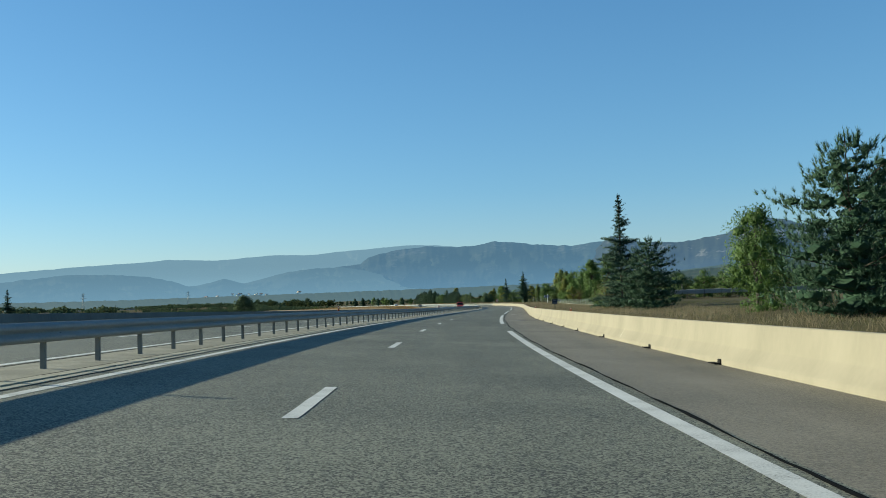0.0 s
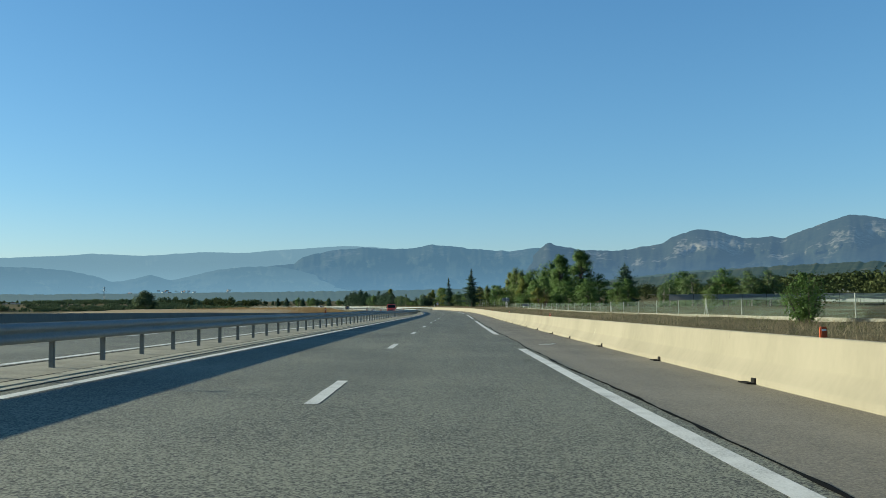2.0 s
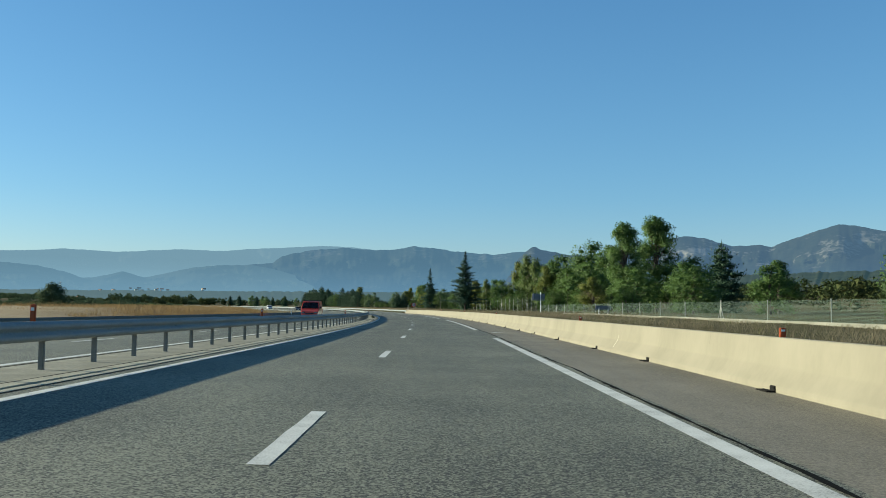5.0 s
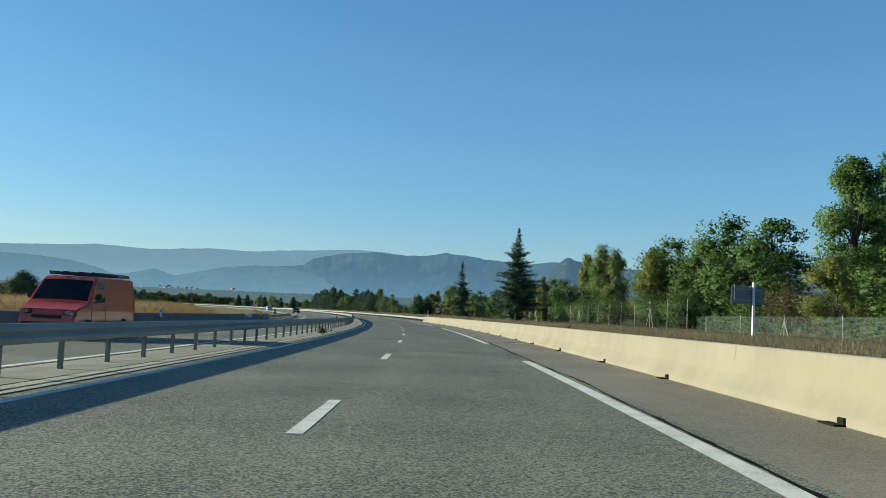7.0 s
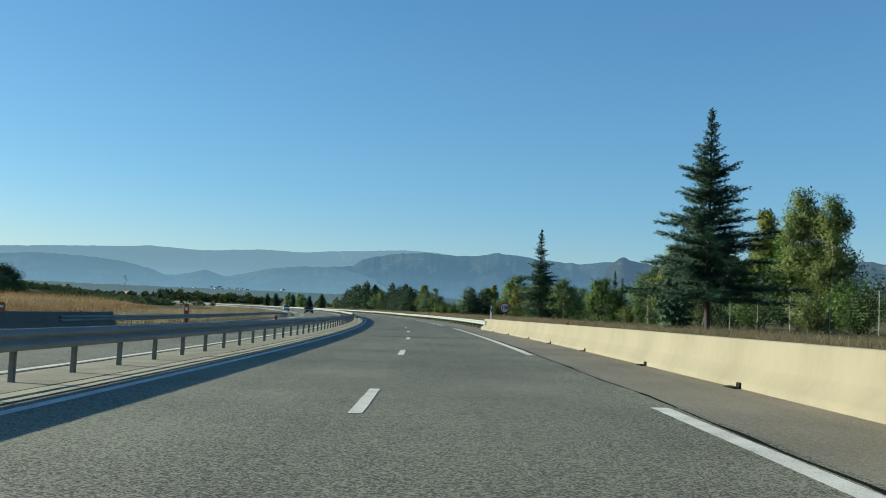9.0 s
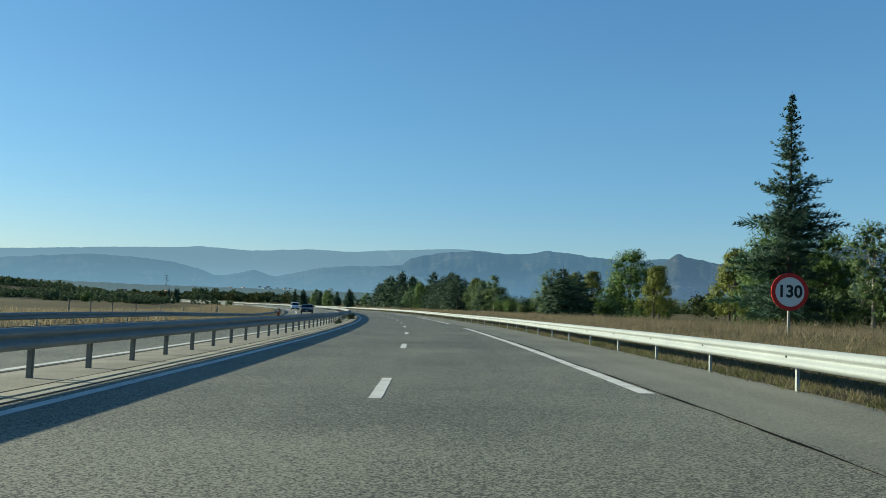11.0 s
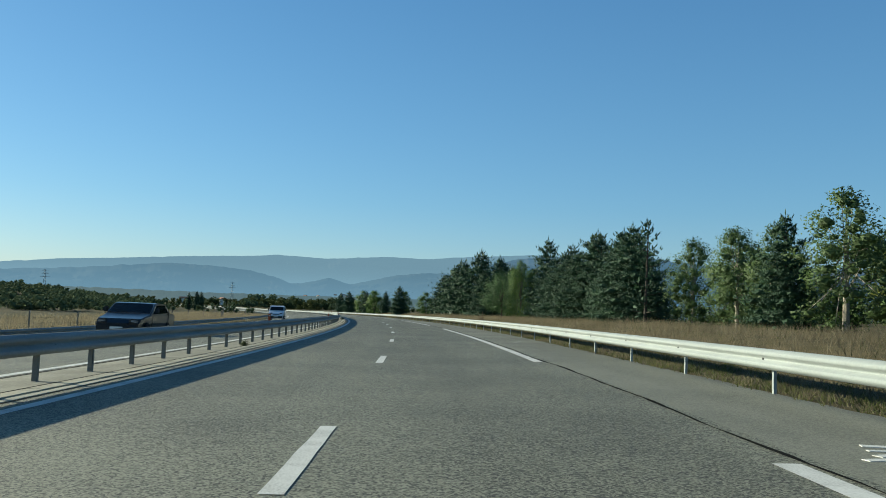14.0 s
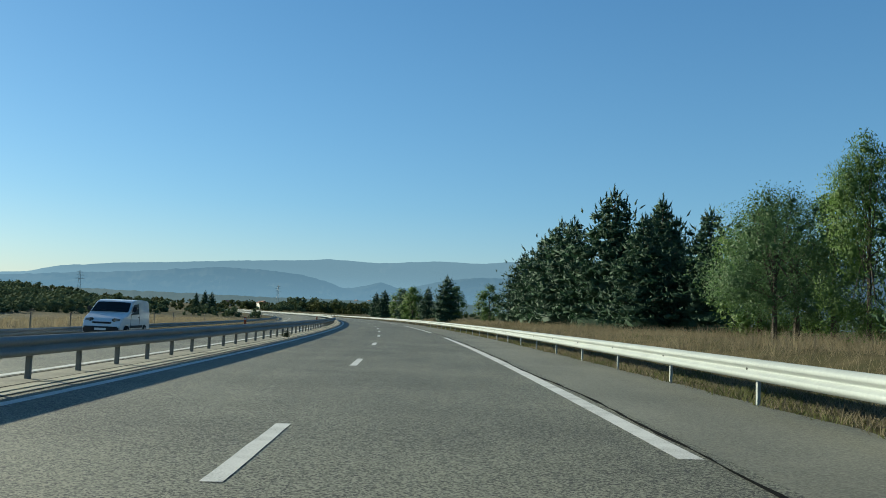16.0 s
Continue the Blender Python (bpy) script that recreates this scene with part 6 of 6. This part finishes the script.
def shoulder_marks():
    """Old white spray marks and a dark patch on the shoulder."""
    for s, l, n in [(49.1, 4.4, 4), (83.0, 4.7, 3), (191.9, 4.3, 4), (250.0, 4.9, 3), (443.7, 4.55, 5), (470, 4.9, 2)]:
        for i in range(n):
            q = 0.5 + 0.5 * math.sin(i * 5.1 + s)
            bm = bmesh.new()
            add_box(bm, 0, 0, 0.003, 0.28 * (0.5 + q), 0.07 + 0.05 * q, 0.006)
            ob = part("spray_mark", bm, PAINT, shoulder)
            ob.matrix_basis = frame_at(s + 0.22 * ((i * 7) % 5) - 0.4, l + 0.2 * (i % 3), 0.0) @ pose(0, 0, 0, 0, 0, 35 * math.sin(i * 3 + s))
    for s, l in [(49.4, 5.05), (251.2, 5.1)]:
        v = [(0, 0, 0.004)] + [((0.42 + 0.10 * math.sin(3 * a) + 0.05 * math.sin(7 * a)) * math.cos(a), (1.0 + 0.2 * math.sin(2 * a + 1)) * math.sin(a) * 0.8, 0.004) for a in [2 * math.pi * i / 28 for i in range(28)]]
        ob = child("tar_patch", mesh("tar_patch", v, [(0, 1 + i, 1 + (i + 1) % 28) for i in range(28)], ASPHALT_PATCH), shoulder, frame_at(s, l, 0.0), "dark round tar patch")
    ob = child("cross_line", mesh("cross_line", [(-0.32, -0.03, 0.005), (0.34, -0.03, 0.005), (0.34, 0.03, 0.005), (-0.32, 0.03, 0.005)], [(0, 1, 2, 3)], PAINT), road, frame_at(261.3, 0.82, 0.0))


ASPHALT_PATCH = asphalt("tar_patch", (0.03, 0.03, 0.03), (0.10, 0.098, 0.092), 0.4, 0.1)
shoulder_marks()

# ---- vehicles on the opposite carriageway ----
GLASS = material("dark_car_glass", [(0.3, (0.012, 0.016, 0.02)), (0.7, (0.02, 0.025, 0.03))], 1, 5, 0.08, 0, spec=0.6)
TYRE = material("tyre_rubber", [(0.3, (0.012, 0.012, 0.012)), (0.7, (0.03, 0.03, 0.03))], 3, 30, 0.85, 0.2)
RIM = material("wheel_rim", [(0.3, (0.3, 0.3, 0.31)), (0.7, (0.45, 0.45, 0.46))], 2, 20, 0.35, 0.02, metal=0.8)
LAMP = material("headlamp_glass", [(0.3, (0.30, 0.32, 0.34)), (0.7, (0.45, 0.47, 0.5))], 2, 10, 0.06, 0, spec=0.8, metal=0.4)
PLASTIC = material("black_plastic", [(0.3, (0.015, 0.015, 0.016)), (0.7, (0.035, 0.035, 0.036))], 2, 20, 0.6, 0.05)


def car_paint(name, c):
    m = material(name, [(0.3, tuple(q * 0.93 for q in c)), (0.7, c)], 0.8, 14, 0.3, 0.0, spec=0.5)
    m.node_tree.nodes["Principled BSDF"].inputs["Coat Weight"].default_value = 0.6
    return m


def vehicle(name, label, paint, side, width, belt, screen, sides, lamps, axles, wheel_r, rack=False):
    """A vehicle from its side outline (y ahead, z up), drawn in above the belt, with panes, lamps, mirrors and wheels."""
    root = tagged(new(name), label, "van" if "van" in name else "car", "traffic")
    w = width / 2

    nose = max(y for y, z in side)

    def inset(z, y=0.0):
        return (w - max(0.0, z - belt) * 0.13) * (1 - 0.13 * max(0.0, (y - nose + 0.75) / 0.75) ** 2)

    bm = bmesh.new()
    cols = [[bm.verts.new((sg * inset(z, y), y, z)) for y, z in side] for sg in (1, -1)]
    bm.faces.new(cols[0])
    bm.faces.new(cols[1][::-1])
    n = len(side)
    for i in range(n):
        j = (i + 1) % n
        bm.faces.new((cols[0][i], cols[1][i], cols[1][j], cols[0][j]))
    bmesh.ops.recalc_face_normals(bm, faces=bm.faces)
    bmesh.ops.bevel(bm, geom=list(bm.edges), offset=0.045, segments=2, affect="EDGES", clamp_overlap=True)
    body = part("body", bm, paint, root)
    body.data.polygons.foreach_set("use_smooth", [True] * len(body.data.polygons))
    body.data.set_sharp_from_angle(angle=radians(32))
    (y0, z0), (y1, z1) = screen
    nx = Vector((0, z1 - z0, y0 - y1)).normalized()
    bm = bmesh.new()
    cols = []
    for k in range(7):
        u = k / 3 - 1
        cols.append([bm.verts.new(Vector((u * inset(z, y) * share, y, z)) + nx * (0.012 + 0.03 * (1 - u * u))) for y, z, share in ((y0, z0, 0.93), ((y0 + y1) / 2, (z0 + z1) / 2, 0.925), (y1, z1, 0.90))])
    for a, b in zip(cols, cols[1:]):
        for k in range(2):
            bm.faces.new((a[k], b[k], b[k + 1], a[k + 1]))
    bmesh.ops.solidify(bm, geom=list(bm.faces), thickness=0.012)
    part("windscreen", bm, GLASS, root, "dark curved windscreen")
    for sg in (1, -1):
        bm = bmesh.new()
        add_box(bm, 0, 0, 0, 0.42, 0.012, 0.018, 0.004, Matrix.Translation(Vector((sg * 0.3, y0, z0 + 0.05)) + nx * 0.055) @ pose(0, 0, 0, 0, -8 * sg, 0))
        part("wiper", bm, PLASTIC, root)
    for poly in sides:
        for sg in (1, -1):
            bm = bmesh.new()
            bm.faces.new([bm.verts.new((sg * (inset(z, y) + 0.006), y, z)) for y, z in poly])
            bmesh.ops.solidify(bm, geom=list(bm.faces), thickness=0.01)
            part("side_window", bm, GLASS, root)
    front = max(y for y, z in side)
    for sg in (1, -1):
        bm = bmesh.new()
        add_box(bm, 0, 0, 0, 0.42, 0.20, 0.20, 0.05, pose(sg * (w - 0.30), front - lamps[1], lamps[0], 0, 8 * sg, -16 * sg))
        part("headlight_surround", bm, PLASTIC, root)
        bm = bmesh.new()
        add_box(bm, 0, 0, 0, 0.34, 0.20, 0.13, 0.04, pose(sg * (w - 0.30), front - lamps[1] + 0.02, lamps[0] + 0.01, 0, 8 * sg, -16 * sg))
        part("headlight", bm, LAMP, root, "clear glass headlight")
        bm = bmesh.new()
        add_box(bm, sg * (w + 0.12), screen[0][0] - 0.35, screen[0][1] + 0.14, 0.20, 0.10, 0.22, 0.035)
        part("mirror", bm, PLASTIC, root)
    bm = bmesh.new()
    add_box(bm, 0, front - 0.02, 0.43, width * 0.84, 0.18, 0.30, 0.05)
    part("bumper", bm, PLASTIC, root)
    for sg in (1, -1):
        bm = bmesh.new()
        add_box(bm, sg * (inset(0.75) + 0.002), 0.5 * (axles[0] + axles[1]), 0.55, 0.03, axles[1] - axles[0] - 2 * wheel_r - 0.2, 0.12, 0.012)
        part("side_strip", bm, PLASTIC, root)
        for y in (sides[0][0][0] - 0.06, sides[0][1][0] + 0.02):
            bm = bmesh.new()
            add_box(bm, sg * (inset(0.9) - 0.001), y, 0.80, 0.012, 0.014, 0.72)
            part("door_gap", bm, PLASTIC, root)
        bm = bmesh.new()
        add_box(bm, sg * (inset(0.95) + 0.012), sides[0][0][0] + 0.12, 0.98, 0.03, 0.16, 0.035, 0.008)
        part("door_handle", bm, PLASTIC, root)
    bm = bmesh.new()
    add_box(bm, 0, front - lamps[1] + 0.14, lamps[0] - 0.10, width * 0.46, 0.10, 0.10, 0.02)
    part("grille", bm, PLASTIC, root)
    bm = bmesh.new()
    add_box(bm, 0, front + 0.065, 0.46, 0.5, 0.012, 0.10)
    part("plate", bm, SIGNWHITE, root)
    bm = bmesh.new()
    bmesh.ops.create_cone(bm, cap_ends=True, segments=22, radius1=wheel_r, radius2=wheel_r, depth=0.2)
    bmesh.ops.bevel(bm, geom=[e for e in bm.edges if len(e.link_faces) == 2 and e.calc_face_angle() > 1], offset=0.03, segments=2, affect="EDGES")
    tyre = from_bm("tyre", bm, TYRE)
    bm = bmesh.new()
    bmesh.ops.create_cone(bm, cap_ends=True, segments=18, radius1=wheel_r * 0.62, radius2=wheel_r * 0.56, depth=0.215)
    rim = from_bm("rim", bm, RIM)
    for y in axles:
        for sg in (1, -1):
            hub = child("wheel", tyre, root, pose(sg * (w - 0.09), y, wheel_r, 0, 90 * sg, 0))
            child("rim", rim, hub)
    if rack:
        roof = max(z for y, z in side)
        for x in (-0.7, 0.7, -0.25, 0.25):
            bm = bmesh.new()
            add_box(bm, x, -0.7, roof + 0.12, 0.05, 3.3, 0.05, 0.01)
            part("rack_rail", bm, PLASTIC, root)
        for y in (-2.2, -1.2, -0.2, 0.7):
            bm = bmesh.new()
            add_box(bm, 0, y, roof + 0.06, 1.6, 0.06, 0.06, 0.01)
            part("rack_bar", bm, PLASTIC, root)
    return root


red_van = vehicle("red_van", "bright red van with roof rack on the opposite carriageway", car_paint("red_paint", (0.50, 0.050, 0.020)),
                  [(-2.5, 0.32), (-2.52, 1.2), (-2.45, 2.0), (-2.3, 2.08), (0.75, 2.08), (1.0, 1.98), (1.72, 1.22), (2.4, 0.98), (2.52, 0.72), (2.5, 0.3)], 1.96, 1.15,
                  ((1.66, 1.27), (1.04, 1.93)), [[(0.35, 1.25), (1.45, 1.2), (0.92, 1.85), (0.35, 1.88)]], (0.86, 0.14), (-1.5, 1.55), 0.34, True)
red_van.matrix_basis = ground_pose(242.0, -10.8, 0, 180)
white_van = vehicle("white_van", "white delivery van with black bumper on the opposite carriageway", car_paint("white_paint", (0.72, 0.74, 0.76)),
                    [(-2.05, 0.3), (-2.12, 0.8), (-2.1, 1.4), (-2.04, 1.68), (-1.85, 1.76), (-0.9, 1.79), (0.1, 1.77), (0.42, 1.70), (1.16, 1.17), (1.30, 1.10), (1.72, 0.98), (1.96, 0.86), (2.08, 0.68), (2.12, 0.5), (2.06, 0.26)], 1.82, 1.05,
                    ((1.10, 1.21), (0.50, 1.64)), [[(-0.35, 1.12), (0.86, 1.10), (0.36, 1.56), (-0.35, 1.60)]], (0.83, 0.24), (-1.3, 1.32), 0.31)
white_van.matrix_basis = ground_pose(541.0, -12.2, 0, 180)
black_car = vehicle("black_car", "shiny black saloon car on the opposite carriageway", car_paint("black_paint", (0.012, 0.013, 0.016)),
                    [(-2.4, 0.32), (-2.45, 0.95), (-1.75, 1.02), (-1.05, 1.42), (0.05, 1.46), (0.35, 1.42), (1.15, 0.98), (2.2, 0.82), (2.42, 0.62), (2.4, 0.28)], 1.85, 0.95,
                    ((1.08, 1.02), (0.40, 1.395)), [[(-1.35, 1.03), (0.85, 1.0), (0.28, 1.36), (-0.95, 1.36)]], (0.70, 0.16), (-1.4, 1.45), 0.33)
black_car.matrix_basis = ground_pose(472.5, -10.8, 0, 180)

# ---- distant buildings, tunnels and pylons ----
PLASTER = material("pale_plaster", [(0.3, (0.58, 0.55, 0.49)), (0.7, (0.74, 0.71, 0.65))], 0.3, 4, 0.9, 0.1)
ROOFTILE = material("clay_roof", [(0.3, (0.22, 0.10, 0.06)), (0.7, (0.36, 0.19, 0.12))], 0.6, 8, 0.9, 0.3)
FILM = material("greenhouse_film", [(0.3, (0.11, 0.125, 0.125)), (0.7, (0.17, 0.19, 0.19))], 0.15, 2, 0.9, 0.1, spec=0.1)


def house(w, d, h, s, l, turn, first=None):
    if first is not None:
        x, y, z = ground_far(s, l)
        return copy_thing(first, pose(x, y, z, 0, 0, turn))
    root = tagged(new("house"), "small far house with pale walls and a clay roof", "house", "village houses")
    bm = bmesh.new()
    add_box(bm, 0, 0, h / 2 - 0.5, w, d, h + 1)
    part("wall", bm, PLASTER, root)
    bm = bmesh.new()
    o, r = 0.4, h + w * 0.22
    q = [bm.verts.new(c) for c in ((-w / 2 - o, -d / 2 - o, h - 0.1), (w / 2 + o, -d / 2 - o, h - 0.1), (0, -d / 2 - o, r), (-w / 2 - o, d / 2 + o, h - 0.1), (w / 2 + o, d / 2 + o, h - 0.1), (0, d / 2 + o, r))]
    for fc in ((0, 1, 2), (3, 5, 4), (0, 2, 5, 3), (1, 4, 5, 2), (0, 3, 4, 1)):
        bm.faces.new([q[i] for i in fc])
    part("roof", bm, ROOFTILE, root)
    for x in (-w * 0.25, w * 0.25):
        bm = bmesh.new()
        add_box(bm, x, -d / 2 - 0.02, h * 0.55, 1.0, 0.08, 1.3)
        part("window", bm, GLASS, root)
    x, y, z = ground_far(s, l)
    root.matrix_basis = pose(x, y, z, 0, 0, turn)
    return root


first = house(9, 12, 5.5, 1250, -330, 20)
for k in range(8):
    house(0, 0, 0, 1150 + 55 * ((k * 7) % 13), -430 + 34 * ((k * 11) % 17), 37 * k % 180, first)
for s, l, t in [(470, 330, 30), (560, 360, 70)]:
    house(0, 0, 0, s, l, t, first)


def village():
    """White houses scattered on the foothills' lower slope."""
    v = np.array([q.co for q in foothills.data.vertices])
    d = v - np.array(EYE)
    flat = np.hypot(d[:, 0], d[:, 1])
    bear, high = np.degrees(np.arctan2(-d[:, 0], d[:, 1])), np.degrees(np.arctan2(d[:, 2], flat))
    spots = np.flatnonzero((bear > 10.5) & (bear < 18.5) & (high > 0.10) & (high < 0.50))
    q = np.random.default_rng(21)
    for i in q.choice(spots, min(42, len(spots)), replace=False):
        x, y, z = v[i]
        copy_thing(first, pose(x, y, z - 1.0, 0, 0, float(q.uniform(0, 180))) @ Matrix.Diagonal((*[float(q.uniform(0.8, 1.3))] * 3, 1)))


village()


def tunnel(s, l, n, first=None, turn=0.0):
    """A plastic crop tunnel with rounded roof."""
    x, y, z = ground_far(s, l)
    m = pose(x, y, z, 0, 0, head(s) + turn)
    if first is not None:
        return copy_thing(first, m)
    root = tagged(new("crop_tunnel"), "long pale plastic crop tunnel among the fields", "greenhouse", "crop tunnels")
    bm = bmesh.new()
    ring = [[bm.verts.new((-4.2 * math.cos(math.pi * i / 10), y_, 1.3 * math.sin(math.pi * i / 10) ** 0.6 if 0 < i < 10 else 0)) for i in range(11)] for y_ in np.linspace(-22, 22, 12)]
    for a, b in zip(ring, ring[1:]):
        for i in range(10):
            bm.faces.new((a[i], a[i + 1], b[i + 1], b[i]))
    for r in (ring[0], ring[-1]):
        bm.faces.new(r)
    bmesh.ops.recalc_face_normals(bm, faces=bm.faces)
    part("cover", bm, FILM, root)
    for y_ in (-22.05, 22.05):
        bm = bmesh.new()
        add_box(bm, 0, y_, 0.5, 1.6, 0.06, 1.0)
        part("door", bm, SIGNGREY, root)
    root.matrix_basis = m
    return root


first = tunnel(225, 92, 0)
for i, (s, l, t) in enumerate([(225, 102, 0), (178, 92, 0), (178, 102, 0), (225, 112, 0), (178, 112, 0), (800, -190, 80), (806, -203, 80), (850, -236, 75), (858, -248, 75), (900, -210, 85), (330, 150, 40), (380, 190, 60), (150, 190, 70), (200, 210, 70)]):
    tunnel(s, l, 0, first, t)


def crop_net():
    """A grey hail net stretched over posts at the edge of the field, its side curtain half rolled down."""
    root = tagged(new("crop_net"), "long grey hail net stretched flat over posts", "crop net")
    x, y, z = at(200, 62, float(verge(200, 62)))
    root.matrix_basis = pose(x, y, z, 0, 0, head(200))
    q = random.Random(5)
    nx, ny = 25, 7
    top = [[(-25 + 2 * i, -9 + 3 * j, 2.25 - 0.06 * (i % 2) - 0.05 * (j % 2) + q.uniform(-0.02, 0.02)) for j in range(ny)] for i in range(nx)]
    v = [p for r in top for p in r]
    f = [(i * ny + j, (i + 1) * ny + j, (i + 1) * ny + j + 1, i * ny + j + 1) for i in range(nx - 1) for j in range(ny - 1)]
    child("roof_net", mesh("roof_net", v, f, NETTING), root)
    v, f = [], []
    edge = [top[i][0] for i in range(nx)]
    for i, (a, b, c) in enumerate(edge):
        v += [(a, b, c), (a, b - 0.03 + q.uniform(-0.04, 0.04), c - 0.35), (a, b + q.uniform(-0.05, 0.05), c - 0.85 - q.uniform(0, 0.15))]
    f = [(3 * i + k, 3 * i + 3 + k, 3 * i + 4 + k, 3 * i + 1 + k) for i in range(nx - 1) for k in (0, 1)]
    child("side_net", mesh("side_net", v, f, NETTING), root)
    for i in range(0, nx, 2):
        for j in range(0, ny, 3):
            bm = bmesh.new()
            add_tube(bm, (top[i][j][0], top[i][j][1], -0.4), (top[i][j][0], top[i][j][1], 2.27), 0.045, 0.04, 6)
            part("post", bm, BARK, root)


NETTING = material("hail_net", [(0.3, (0.16, 0.17, 0.17)), (0.55, (0.23, 0.24, 0.24)), (0.75, (0.30, 0.31, 0.31))], 0.6, 9, 0.8, 0.2, translucent=0.3)
crop_net()


def pylon(x, y, z, h):
    root = tagged(new("power_pylon"), "grey lattice power pylon far across the valley", "pylon")
    bm = bmesh.new()
    b = h * 0.07
    for k in range(8):
        z0, z1 = h * k / 8, h * (k + 1) / 8
        w0, w1 = b * (1 - 0.82 * k / 8), b * (1 - 0.82 * (k + 1) / 8)
        for sx, sy in ((1, 1), (1, -1), (-1, 1), (-1, -1)):
            add_tube(bm, (sx * w0, sy * w0, z0), (sx * w1, sy * w1, z1), 0.11, 0.11, 4)
            add_tube(bm, (sx * w0, sy * w0, z0), (-sx * w1 if sx == sy else sx * w1, sy * w1 if sx == sy else -sy * w1, z1), 0.06, 0.06, 4)
    part("tower", bm, SIGNGREY, root)
    for zz, ww in ((0.72, 0.17), (0.84, 0.14), (0.95, 0.11)):
        bm = bmesh.new()
        for sg in (1, -1):
            add_tube(bm, (0, 0, h * zz), (sg * h * ww, 0, h * zz), 0.18, 0.06, 4)
            add_tube(bm, (0, 0, h * (zz + 0.05)), (sg * h * ww, 0, h * zz), 0.08, 0.05, 4)
        part("crossarm", bm, SIGNGREY, root)
    root.matrix_basis = pose(x, y, z, 0, 0, 40)


pylon(-532, 1222, -7.5, 27.4)
pylon(-505, 1644, -8.0, 31.0)
